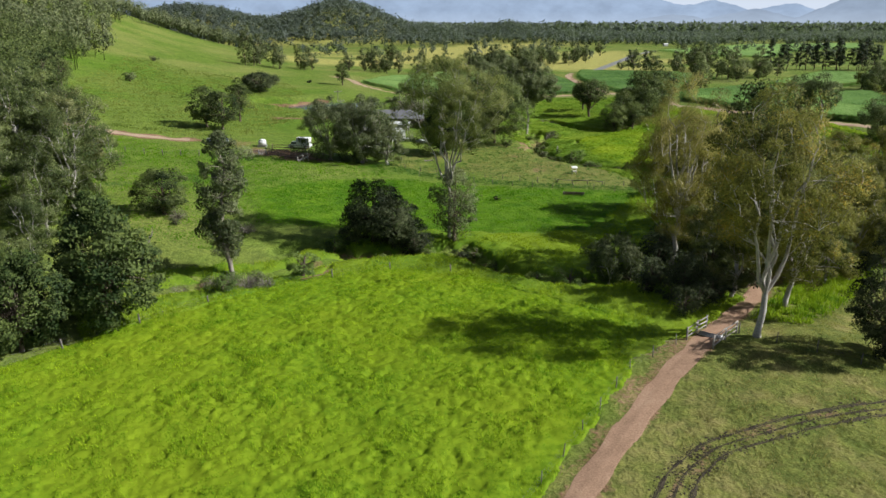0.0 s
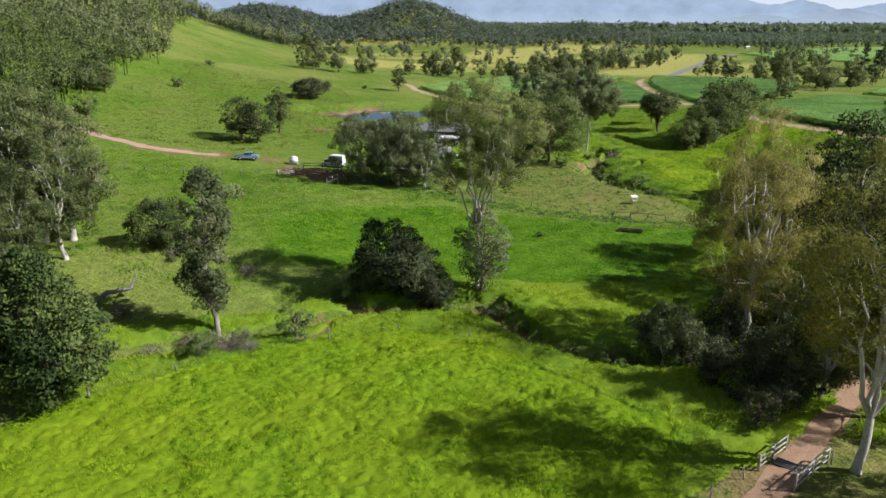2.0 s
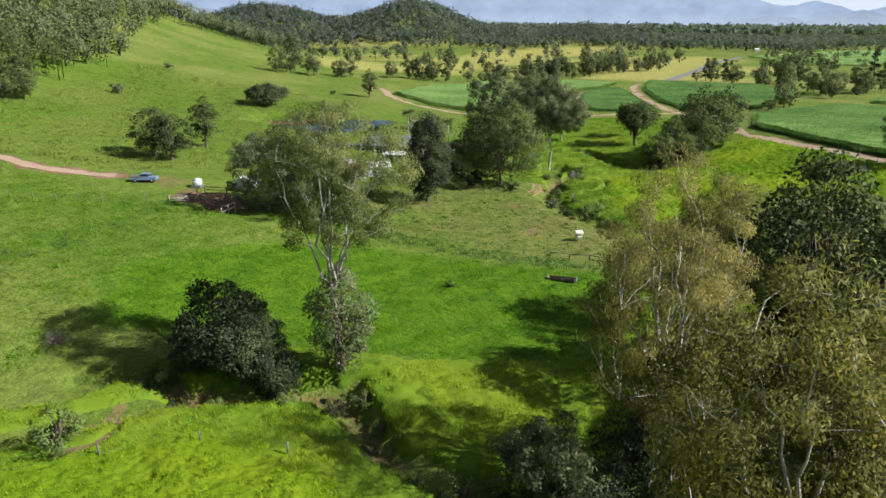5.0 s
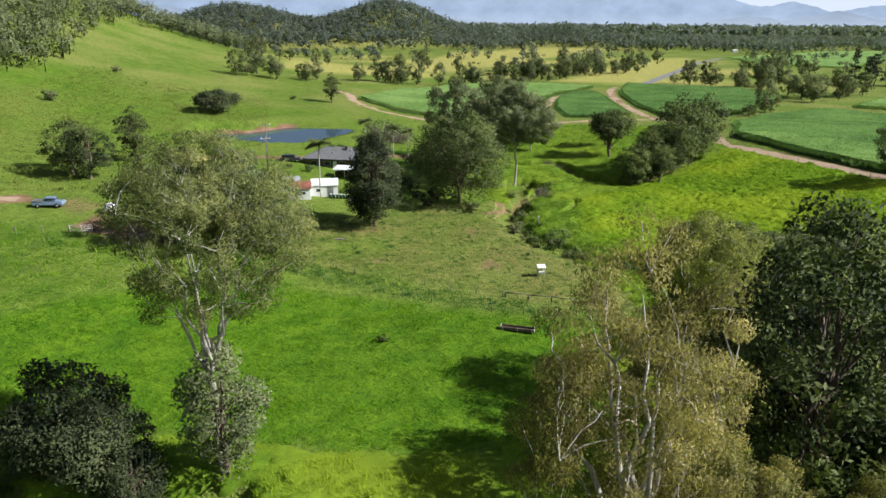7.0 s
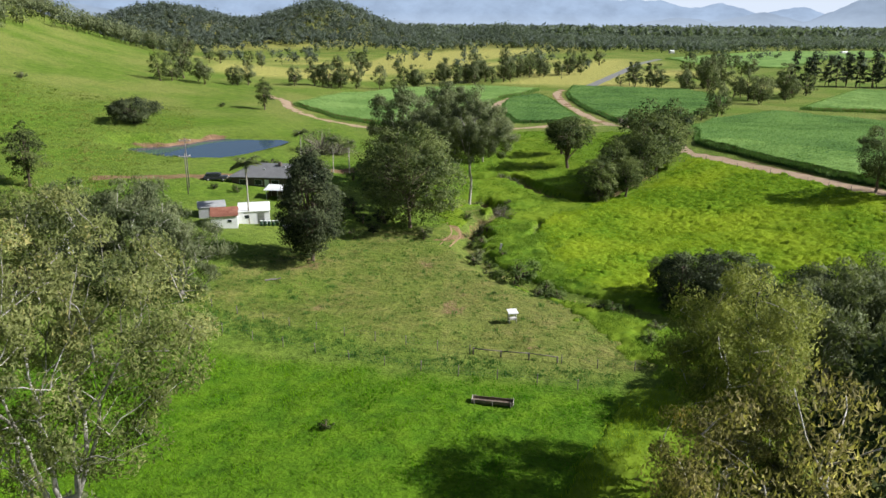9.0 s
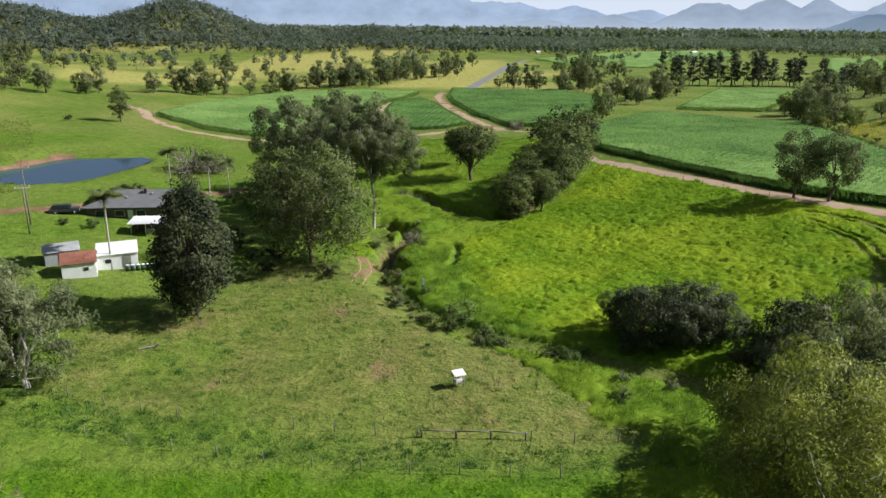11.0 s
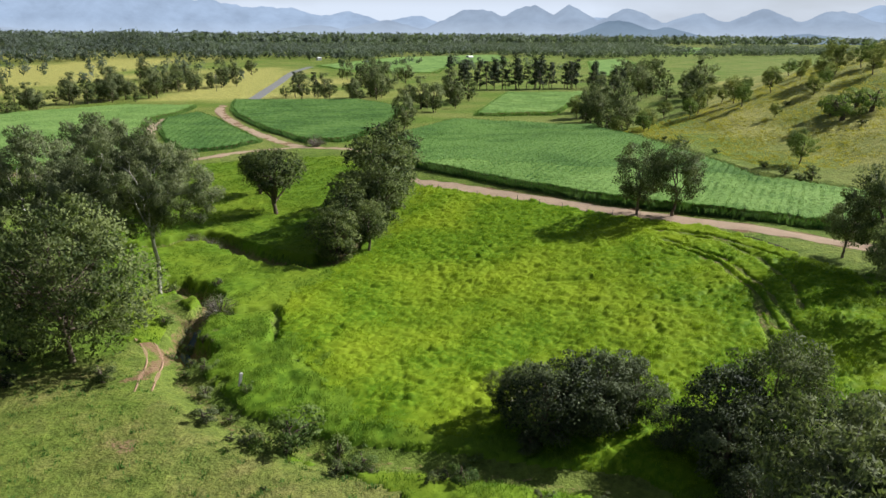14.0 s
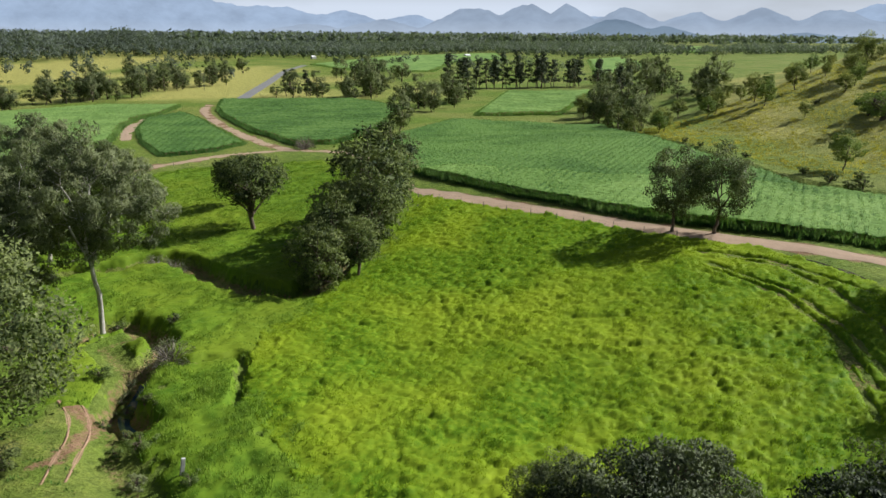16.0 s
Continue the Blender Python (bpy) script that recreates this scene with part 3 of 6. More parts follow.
tagged(mesh_object("water", np.column_stack([pond_i, np.full(len(pond_i), 1.85)]), [np.arange(len(pond_i))[None, ::1]], M_WATER), "still blue farm dam reflecting the sky", "water", kind="structure")


# ---- trees ----
class Shape:
    """Gathers tubes and leaves into one mesh, with the outward direction of the form at each corner."""

    def __init__(self):
        self.v, self.f3, self.f4, self.o, self.n = [], [], [], [], 0

    def add(self, verts, faces, out=(0, 0, 0)):
        faces = np.asarray(faces) + self.n
        (self.f3 if faces.shape[1] == 3 else self.f4).append(faces)
        self.v.append(np.asarray(verts, float))
        self.o.append(np.broadcast_to(np.asarray(out, float), (len(verts), 3)))
        self.n += len(verts)

    def tube(self, pts, radii, sides=6):
        pts = np.asarray(pts, float)
        d = np.gradient(pts, axis=0)
        d /= np.linalg.norm(d, axis=1)[:, None] + 1e-9
        ref = np.where(np.abs(d[:, 2:3]) > 0.9, [[1.0, 0, 0]], [[0, 0, 1.0]])
        a = np.cross(d, ref)
        a /= np.linalg.norm(a, axis=1)[:, None] + 1e-9
        b = np.cross(d, a)
        ang = np.linspace(0, 2 * np.pi, sides, endpoint=False)
        ring = pts[:, None, :] + np.asarray(radii)[:, None, None] * (np.cos(ang)[None, :, None] * a[:, None, :] + np.sin(ang)[None, :, None] * b[:, None, :])
        k = len(pts)
        i = np.arange(k * sides).reshape(k, sides)
        j = np.roll(i, -1, axis=1)
        self.add(ring.reshape(-1, 3), np.stack([i[:-1], j[:-1], j[1:], i[1:]], -1).reshape(-1, 4))

    def leaves(self, c, length, width, rng, droop=0.0, tri=False, hub=None, axis_z=None):
        """Leaves at the places c. hub: the clump's middle; axis_z: the height of the crown's middle."""
        n = len(c)
        u = rng.normal(size=(n, 3))
        u[:, 2] -= droop * 2
        u /= np.linalg.norm(u, axis=1)[:, None] + 1e-9
        w = np.cross(u, rng.normal(size=(n, 3)))
        w /= np.linalg.norm(w, axis=1)[:, None] + 1e-9
        s = rng.uniform(0.65, 1.35, (n, 1))
        u, w = u * length * s * 0.5, w * width * s * 0.5
        o = c - (c.mean(axis=0) if hub is None else np.asarray(hub))
        o = o / (np.linalg.norm(o, axis=1)[:, None] + 1e-9)
        if axis_z is not None:
            g = c - np.array(axis_z)
            o = o * 0.75 + g / (np.linalg.norm(g, axis=1)[:, None] + 1e-9) * 0.75
        o = o + np.array([0, 0, 0.25])
        if tri:
            self.add(np.stack([c - u, c + u * 0.6 + w, c + u - w], 1).reshape(-1, 3), np.arange(n * 3).reshape(-1, 3), np.repeat(o, 3, axis=0))
        else:
            self.add(np.stack([c - u, c + w, c + u, c - w], 1).reshape(-1, 3), np.arange(n * 4).reshape(-1, 4), np.repeat(o, 4, axis=0))

    def faces(self):
        return [np.concatenate(f) for f in (self.f3, self.f4) if f]

    def verts(self):
        return np.concatenate(self.v)

    def form(self):
        return np.concatenate(self.o)


def curve(a, b, bow, rng, k=6):
    """A limb from a to b that first rises, then leans out."""
    a, b = np.asarray(a, float), np.asarray(b, float)
    t = np.linspace(0, 1, k)[:, None]
    mid = (a + b) / 2 + np.array([0, 0, bow]) + rng.normal(size=3) * np.linalg.norm(b - a) * 0.07
    p = (1 - t) ** 2 * a + 2 * t * (1 - t) * mid + t * t * b
    p[1:-1] += rng.normal(size=(k - 2, 3)) * np.linalg.norm(b - a) * 0.018
    return p


def ball(n, rng, shell=0.55):
    p = rng.normal(size=(n, 3))
    p /= np.linalg.norm(p, axis=1)[:, None]
    return p * (rng.uniform(shell ** 3, 1, (n, 1)) ** (1 / 3))


def gum_tree(rng, wood, leaf, h=20.0, spread=6.0, clear=0.3, stems=3, clumps=90, n=60, size=0.5, girth=0.38, clump_r=1.35, low=0.25, droop=0.5, gaps=0.25, shell=0.45, splay=(0.3, 0.62)):
    """Open eucalypt: pale forking stems, long limbs, leaves in separate hanging sprays with gaps between."""
    fork = np.array([rng.normal() * 0.3, rng.normal() * 0.3, h * clear])
    wood.tube(np.vstack([[0, 0, -0.6], [0, 0, 0.3], curve((0, 0, 0.6), fork, 0, rng, 6)]), np.concatenate([[girth * 1.5, girth * 1.15], np.linspace(girth, girth * 0.8, 6)]), 9)
    nodes, radii = [], []
    for s in range(stems):
        az = 2 * np.pi * (s + rng.uniform(-0.25, 0.25)) / stems
        r = spread * rng.uniform(*splay) * (0.2 if stems == 1 else 1)
        tip = np.array([np.cos(az) * r, np.sin(az) * r, h * rng.uniform(0.68, 0.84)])
        stem = curve(fork, tip, h * 0.05, rng, 10)
        rad = np.linspace(girth * 0.62, girth * 0.08, 10)
        wood.tube(stem, rad, 7)
        nodes.append(stem)
        radii.append(rad)
    nodes, radii = np.concatenate(nodes), np.concatenate(radii)
    mid = (0, 0, h * (0.2 + 0.5 * low + 0.3))
    made, phase = 0, rng.uniform(0, 6, 4)
    while made < clumps:
        d = ball(1, rng, shell)[0]
        az = np.arctan2(d[1], d[0])
        wide = spread * (1 + 0.2 * np.sin(2 * az + phase[0]) + 0.16 * np.sin(3 * az + phase[1] + 3 * d[2]))
        if np.sin(3.1 * d[0] + phase[2]) * np.sin(2.9 * d[1] + phase[3]) + 0.6 * np.sin(4.7 * d[2] + phase[0]) < -1.1 + gaps * 2 and rng.uniform() < 0.75:
            continue
        made += 1
        o = np.array([d[0] * wide, d[1] * wide, h * (low + 1) / 2 + d[2] * h * (1 - low) / 2 * 0.97])
        reach = np.linalg.norm((nodes - o) * np.array([1, 1, 0.8]), axis=1) + np.where(nodes[:, 2] > o[2] - 0.2, 1.8, 0)
        k = int(reach.argmin())
        far = np.linalg.norm(nodes[k] - o)
        wood.tube(curve(nodes[k], o, far * 0.1, rng, 5), np.linspace(min(radii[k] * 0.6, 0.03 + 0.014 * far), 0.018, 5), 3)
        nodes, radii = np.vstack([nodes, o]), np.append(radii, 0.06)
        m = max(int(n * rng.uniform(0.6, 1.4)), 8)
        leaf.leaves(o + ball(m, rng, 0.2) * clump_r * rng.uniform(0.65, 1.15) * np.array([1, 1, 0.75]), size, size * 0.34, rng, droop, tri=True, hub=o, axis_z=mid)


def round_tree(rng, wood, leaf, h=9.0, spread=4.5, low=0.15, clumps=60, n=75, size=0.38, girth=0.3, lump=0.3, flat=1.0, cone=0.0, droop=0.15):
    """Dense crown made of lumps of leaves on hidden limbs."""
    zc, rz = h * (1 + low) / 2, h * (1 - low) / 2
    wood.tube(np.vstack([[0, 0, -0.5], [0, 0, 0.2], curve((0, 0, 0.4), (rng.normal() * 0.2, rng.normal() * 0.2, h * 0.8), 0, rng, 5)]), np.concatenate([[girth * 1.5, girth * 1.1], np.linspace(girth, girth * 0.2, 5)]), 7)
    ph = rng.uniform(0, 6, 3)
    for c in range(clumps):
        d = ball(1, rng, 0.75)[0]
        wide = 1 - cone * np.clip((d[2] + 1) / 2, 0, 1)
        az = np.arctan2(d[1], d[0])
        wide *= 1 + 0.2 * np.sin(2 * az + ph[0]) + 0.16 * np.sin(3 * az + ph[1] + 2.5 * d[2])
        r = spread * lump * rng.uniform(0.6, 1.35)
        tall = flat * (1 + 0.12 * np.sin(2 * az + ph[2]))
        o = np.array([d[0] * (spread - r * 0.5) * wide, d[1] * (spread - r * 0.5) * wide, max(zc + d[2] * (rz - r * 0.6) * tall, r * 0.5)])
        if c % 3 == 0:
            wood.tube(curve((0, 0, h * rng.uniform(0.15, 0.5)), o, 0.3, rng, 4), np.linspace(girth * 0.35, 0.03, 4), 3)
        m = max(int(n * rng.uniform(0.7, 1.3)), 6)
        p = ball(m, rng, 0.6)
        p[:, 2] = np.where(p[:, 2] < -0.3, -p[:, 2] * 0.6, p[:, 2])
        leaf.leaves(o + p * r * np.array([1, 1, 0.85]) * rng.uniform(0.85, 1.12, (m, 1)), size * 0.85, size * 0.42, rng, droop, hub=o, axis_z=(0, 0, zc * 0.8))


def column_tree(rng, wood, leaf, h=15.0, spread=2.3, clumps=46, n=80, size=0.4, girth=0.34):
    """Tall narrow tree: ragged tufts of leaves up a straight trunk."""
    trunk = curve((0, 0, -0.4), (0.5, 0.2, h * 0.97), 0, rng, 10)
    wood.tube(trunk, np.linspace(girth, 0.05, 10), 8)
    for c in range(clumps):
        t = rng.uniform(0.2, 1.0)
        base = trunk[min(int(t * 9), 9)]
        az = rng.uniform(0, 2 * np.pi)
        wide = spread * float(np.interp(t, [0.2, 0.32, 0.5, 0.7, 0.84, 0.93, 1.0], [0.3, 0.5, 0.6, 0.75, 0.95, 0.45, 0.06])) * rng.uniform(0.2, 1.15)
        o = np.array([base[0] + np.cos(az) * wide, base[1] + np.sin(az) * wide, h * t - 0.3])
        wood.tube(curve(base, o, 0.3, rng, 4), np.linspace(0.07, 0.02, 4), 4)
        leaf.leaves(o + ball(n, rng, 0.3) * rng.uniform(0.5, 0.95), size, size * 0.45, rng, 0.35, hub=o, axis_z=(0, 0, h * t - 0.8))


def pine_tree(rng, wood, leaf, h=20.0, spread=4.4, n=40, size=1.0):
    trunk = curve((0, 0, -0.5), (0.2, 0, h), 0, rng, 7)
    wood.tube(trunk, np.linspace(0.34, 0.06, 7), 6)
    for c in range(34):
        t = rng.uniform(0.2, 1.0)
        az = rng.uniform(0, 2 * np.pi)
        r = spread * (1.15 - t) * rng.uniform(0.4, 1.2) + 0.4
        o = np.array([np.cos(az) * r, np.sin(az) * r, h * t])
        wood.tube(np.array([(0, 0, h * t - 0.4), o]), [0.09, 0.03], 3)
        leaf.leaves(o + ball(n, rng, 0.2) * np.array([1.5, 1.5, 0.8]) * rng.uniform(0.8, 1.2), size, size * 0.4, rng, 0.1, tri=True, hub=o, axis_z=(0, 0, h * t - 1))


def bare_shrub(rng, wood, leaf, h=2.6, spread=2.6, n=130):
    for k in range(n):
        d = ball(1, rng, 0.9)[0]
        tip = np.array([d[0] * spread, d[1] * spread, abs(d[2]) * h + 0.2])
        wood.tube(curve((d[0] * 0.3, d[1] * 0.3, -0.1), tip, h * 0.25, rng, 5), np.linspace(0.05, 0.012, 5), 3)
        leaf.leaves(tip + ball(9, rng, 0.1) * 0.45, 0.2, 0.09, rng, 0.2)


def palm_tree(rng, wood, leaf, h=8.5, n=17):
    trunk = np.column_stack([np.linspace(0, 0.25, 9) ** 2, np.zeros(9), np.linspace(-0.3, h, 9)])
    wood.tube(trunk, [0.2, 0.17, 0.14, 0.125, 0.12, 0.115, 0.115, 0.125, 0.09], 8)
    for k in range(n):
        az, up = 2 * np.pi * k / n + rng.normal() * 0.2, rng.uniform(-0.1, 1.0)
        out = np.array([np.cos(az), np.sin(az), 0])
        t = np.linspace(0, 1, 10)[:, None]
        spine = trunk[-1] + out * t * 2.0 + np.array([0, 0, 1.0]) * (up * 2.9 * t - (0.8 + 1.3 * max(up, 0)) * t * t)
        wood.tube(spine, np.linspace(0.035, 0.01, 10), 3)
        side = np.array([-out[1], out[0], 0])
        for q in range(1, 10):
            for s in (-1, 1):
                for e in (0, 0.33, 0.66):
                    c = spine[q] * (1 - e) + spine[q - 1] * e
                    l = 0.85 * np.sin(np.pi * (0.15 + 0.75 * q / 10))
                    tip = c + side * s * l * 0.85 + np.array([0, 0, -0.45 * l]) + out * 0.25
                    leaf.add([c + out * 0.09, c - out * 0.09, tip], [[0, 1, 2]], (0, 0, 0.8))


TREE_PARTS = {}


def grow(name, maker, seed, leaf_material, bark, at, label, category="tree", group="", scale=1.0, turn=None, tall=1.0, **kw):
    """One tree. A kind with the same make and seed is built once and then copied."""
    key = (str(maker).split(" at ")[0], seed, leaf_material.name, tuple(sorted(kw.items())))
    rng = np.random.default_rng(int(abs(at[0] * 13 + at[1] * 7)) + seed)
    spin = rng.uniform(0, 360) if turn is None else turn
    m = pose(at[0], at[1], float(land(at[0], at[1])) - 0.05, 0, 0, spin) @ Matrix.Diagonal((scale, scale, scale * tall, 1))
    if key in TREE_PARTS:
        t = copy_thing(TREE_PARTS[key], m)
        t.name = name
        return tagged(t, label, category, group)
    wood, leaf = Shape(), Shape()
    maker(np.random.default_rng(seed), wood, leaf, **kw)
    e = new(name)
    tagged(e, label, category, group)
    mesh_object("trunk", wood.verts(), wood.faces(), bark, e, smooth=True)
    mesh_object("crown", leaf.verts(), leaf.faces(), leaf_material, e, form=leaf.form())
    e.matrix_basis = m
    TREE_PARTS[key] = e
    return e


# creekside gums by the gate
grow("gum_tree", gum_tree, 11, M_BELT, M_BARK, (31, 64.5), "tall white-trunked gum with rust-tinged leaves beside the gate", h=25, spread=6.6, clear=0.18, stems=6, clumps=165, n=250, size=0.27, girth=0.34, low=0.32, gaps=0.42, shell=0.35)
grow("gum_tree", gum_tree, 12, M_RUST, M_BARK, (30.2, 89.6), "tall sparse gum with wispy rust-brown foliage", h=27, spread=6.3, clear=0.3, stems=9, clumps=240, n=340, size=0.2, girth=0.34, low=0.16, gaps=0.28, droop=0.8, clump_r=1.2, splay=(0.3, 0.8))
GUMS = [(38, 73.5, 0.8), (33.6, 77.6, 0.7), (35.5, 92, 0.72), (40, 95, 0.72), (43, 87, 0.70), (47, 93, 0.78), (52, 86, 0.84), (53, 99, 0.86), (60, 95, 0.98), (38, 110, 0.98), (62, 106, 0.98), (66, 116, 1.05), (38, 83, 0.6), (58, 88, 0.95), (66, 96, 1.1), (72, 106, 1.12), (48, 84, 0.66), (74, 116, 1.08), (74, 94, 1.15), (80, 104, 1.15)]
for k, (x, y, s) in enumerate(GUMS):
    grow("gum_tree", gum_tree, 21 + k % 3, M_GUM if k % 3 == 1 else M_BELT, M_BARK, (x, y), "olive-brown gum tree with pale limbs in the creekside belt", group="creekside gums", scale=s, h=20, spread=6.6, clear=0.2, stems=4, clumps=125, n=340, size=0.3, low=0.1, gaps=0.22)
grow("fig_tree", round_tree, 31, M_MID, M_BARK2, (46, 104), "dense dark broadleaf tree rising over the creekside gums", scale=1.3, h=19, spread=6.2, low=0.0, clumps=150, n=140, lump=0.24, size=0.42)
grow("fig_tree", round_tree, 31, M_DARK, M_BARK2, (40.6, 59.6), "dense dark tree beside the mown verge", scale=0.66, h=19, spread=6.2, low=0.0, clumps=220, n=150, lump=0.2, size=0.36)
for x, y, s in [(50, 113, 0.8), (53, 122, 0.66)]:
    grow("fig_tree", round_tree, 31, M_DARK, M_BARK2, (x, y), "dense dark broadleaf tree along the creek", group="dark creek trees", scale=s, h=19, spread=6.2, low=0.0, clumps=150, n=140, lump=0.24, size=0.42)
for x, y, s in [(26, 71.5, 0.7), (28.4, 73.8, 0.95), (30.8, 76.4, 1.1), (26, 75.8, 0.85), (28.5, 79, 1.1), (33, 80, 1.1), (24, 79, 0.6), (25.5, 82, 0.8), (24, 86, 0.8), (27, 87.5, 0.9), (27, 83.5, 0.6), (30.5, 83.5, 1.0), (34, 81, 1.0), (31, 87, 1.1), (34, 93, 1.3), (28.5, 89.5, 1.2), (33.5, 84.5, 1.5), (30, 80.5, 1.0), (37, 82, 1.5), (29.5, 93, 1.2), (40, 90, 1.5), (46, 88, 1.2), (50, 92, 1.2), (37, 101, 1.1), (54, 106, 1.3), (45, 98, 1.2), (32, 78, 0.7), (31, 97, 0.9), (33, 102, 0.9)]:
    grow("understorey_shrub", round_tree, 33, M_DARK if y < 82 else M_BANK, M_BARK2, (x, y), "dark shrubby understorey at the creek", "shrub", "creek understorey", scale=s, h=5, spread=3.0, low=0.0, clumps=40, n=55, size=0.34)
grow("pale_shrub_tree", gum_tree, 42, M_GREY, M_BARK, (21.4, 86.2), "pale leafy small tree at the edge of the belt", h=7, spread=3.4, clear=0.15, stems=4, clumps=60, n=130, girth=0.16, low=0.15, clump_r=1.0, size=0.4)
grow("wattle_tree", gum_tree, 41, M_WATTLE, M_BARK, (42.6, 121.5), "bushy yellow-green wattle on the creek bank", h=18.5, spread=5.8, clear=0.08, stems=7, clumps=170, n=300, size=0.27, girth=0.22, low=0.35, gaps=0.14)
# western creek bank
for x, y, s, sd in [(-60, 107, 1.07, 21), (-68, 113, 1.07, 22), (-75, 105, 1.02, 23), (-54, 102, 0.82, 22), (-80, 118, 1.02, 21), (-72, 122, 0.98, 23), (-67, 98, 0.90, 22), (-56, 97, 0.59, 22), (-63, 95, 0.66, 21), (-52, 86, 0.51, 23), (-60, 82, 0.59, 21), (-50, 77, 0.45, 22)]:
    grow("gum_tree", gum_tree, sd, M_WESTGUM, M_BARK, (x, y), "olive gum tree with white limbs on the western bank", group="western bank gums", scale=s, h=20, spread=6.6, clear=0.2, stems=4, clumps=120, n=150, size=0.42, low=0.12, gaps=0.22)
grow("camphor_tree", round_tree, 51, M_CAMPHOR, M_BARK2, (-42.5, 65.5), "dense dark green tree at the field's edge", scale=0.8, h=14, spread=6.6, low=0.0, clumps=170, n=130, cone=0.3, size=0.46, lump=0.2)
for x, y, s in [(-51, 62, 0.8), (-48, 72, 0.75), (-57, 70, 0.85), (-41, 75, 0.5)]:
    grow("camphor_tree", round_tree, 51, M_CAMPHOR, M_BARK2, (x, y), "dense dark green tree at the field's edge", group="field edge trees", scale=s, h=14, spread=6.6, low=0.0, clumps=170, n=130, cone=0.3, size=0.46, lump=0.2)
grow("camphor_tree", round_tree, 52, M_CAMPHOR, M_BARK2, (-35.8, 71), "pointed dense green tree at the field's edge", h=15.5, spread=6.6, low=0.0, clumps=170, n=130, cone=0.6, size=0.46, lump=0.2)
grow("slender_tree", column_tree, 61, M_GREY, M_TWIG, (-27.7, 88.6), "tall narrow tree with ragged tufts of leaves", h=20.3, spread=3.9, clumps=210, n=75, size=0.34)
grow("round_tree", round_tree, 62, M_MID, M_BARK2, (-44, 109), "small rounded dark tree on open pasture", h=7.4, spread=4.0, low=0.0, clumps=80, n=120, size=0.34, cone=0.1)
for x, y, s, m in [(-18.3, 87.6, 1.0, M_SHRUB), (-27, 81.5, 0.8, M_SHRUB), (-24, 86, 0.55, M_GREY), (-30, 84.5, 0.6, M_GREY), (-41, 105.5, 0.6, M_GREY), (15.9, 84.6, 0.8, M_SHRUB), (12, 86.5, 0.4, M_SHRUB), (18.5, 85.5, 0.5, M_MID), (13.6, 85.4, 0.45, M_MID), (7.5, 96, 0.4, M_SHRUB), (-16.2, 100.8, 0.95, M_SHRUB), (-13.5, 98, 0.4, M_SHRUB), (-9, 97.2, 0.35, M_SHRUB), (-2, 98, 0.5, M_SHRUB), (2.5, 97.5, 0.6, M_DARK), (7, 93, 0.6, M_DARK), (10.1, 130, 0.55, M_MID), (5, 100, 0.6, M_SHRUB)]:
    grow("shrub", round_tree, 63, m, M_BARK2, (x, y), "low leafy shrub on the pasture", "shrub", "pasture shrubs", scale=s, h=3.6, spread=2.5, low=0.0, clumps=34, n=60, size=0.3)
# clump in the middle of the pasture
for x, y, s, sd in [(-10.6, 103, 1.0, 64), (-7.4, 101.8, 0.8, 65), (-4.4, 101.2, 0.62, 64), (-13.2, 102.4, 0.62, 65)]:
    grow("fig_tree", round_tree, sd, M_DARK, M_BARK2, (x, y), "dense dark tree in the clump beside the creek", group="creek clump", scale=s, h=10, spread=4.6, low=0.0, clumps=100, n=130, size=0.38)
grow("gum_tree", gum_tree, 71, M_TALLGUM, M_BARK, (1.0, 105), "tall gum with forked bare stems above a leafy base", h=28, spread=7.3, clear=0.3, stems=8, clumps=200, n=310, size=0.23, girth=0.27, low=0.46, gaps=0.36, shell=0.3, splay=(0.4, 0.85), droop=0.35, clump_r=1.2)
grow("ivy_clump", round_tree, 72, M_GREY, M_BARK2, (1.7, 104.2), "leafy growth round the foot of the tall gum", "shrub", h=12, spread=4.0, low=0.0, clumps=90, n=75, size=0.36, cone=0.3)
# grey trees by the yards
for x, y, s in [(-25, 157, 1.0), (-18, 157.5, 1.1), (-12.5, 158, 0.8), (-17.5, 160, 0.85)]:
    grow("grey_tree", gum_tree, 81, M_GREY, M_BARK, (x, y), "spreading grey-leaved tree beside the stockyard", group="stockyard trees", scale=s, h=14, spread=6.6, clear=0.08, stems=6, clumps=130, n=170, size=0.4, low=0.02, gaps=0.12)
for x, y, s in [(-62, 188.5, 1.15), (-57.5, 187, 0.95)]:
    grow("round_tree", round_tree, 82, M_MID, M_BARK2, (x, y), "dark broad tree on the hill's foot", scale=s, h=9.5, spread=4.6, low=0.05, clumps=70, n=75, size=0.45)
grow("round_tree", round_tree, 83, M_MID, M_BARK2, (-58, 205.5), "dark upright tree on the hill's foot", h=12, spread=4.0, low=0.1, clumps=70, n=75, size=0.45, cone=0.4)
grow("rain_tree", round_tree, 84, M_DARK, M_BARK2, (-72, 286), "low wide umbrella-shaped dark tree", h=8.0, spread=8.0, low=0.0, clumps=150, n=70, size=0.6, lump=0.2)
grow("round_tree", round_tree, 83, M_MID, M_BARK2, (-47, 341), "dark tree at the bend of the cane track", scale=0.95, h=12, spread=4.0, low=0.1, clumps=70, n=75, size=0.45, cone=0.4)
grow("shrub", round_tree, 63, M_MID, M_BARK2, (-62, 338), "low leafy shrub on the pasture", "shrub", "pasture shrubs", scale=1.1, h=3.6, spread=2.5, low=0.0, clumps=34, n=60, size=0.3)
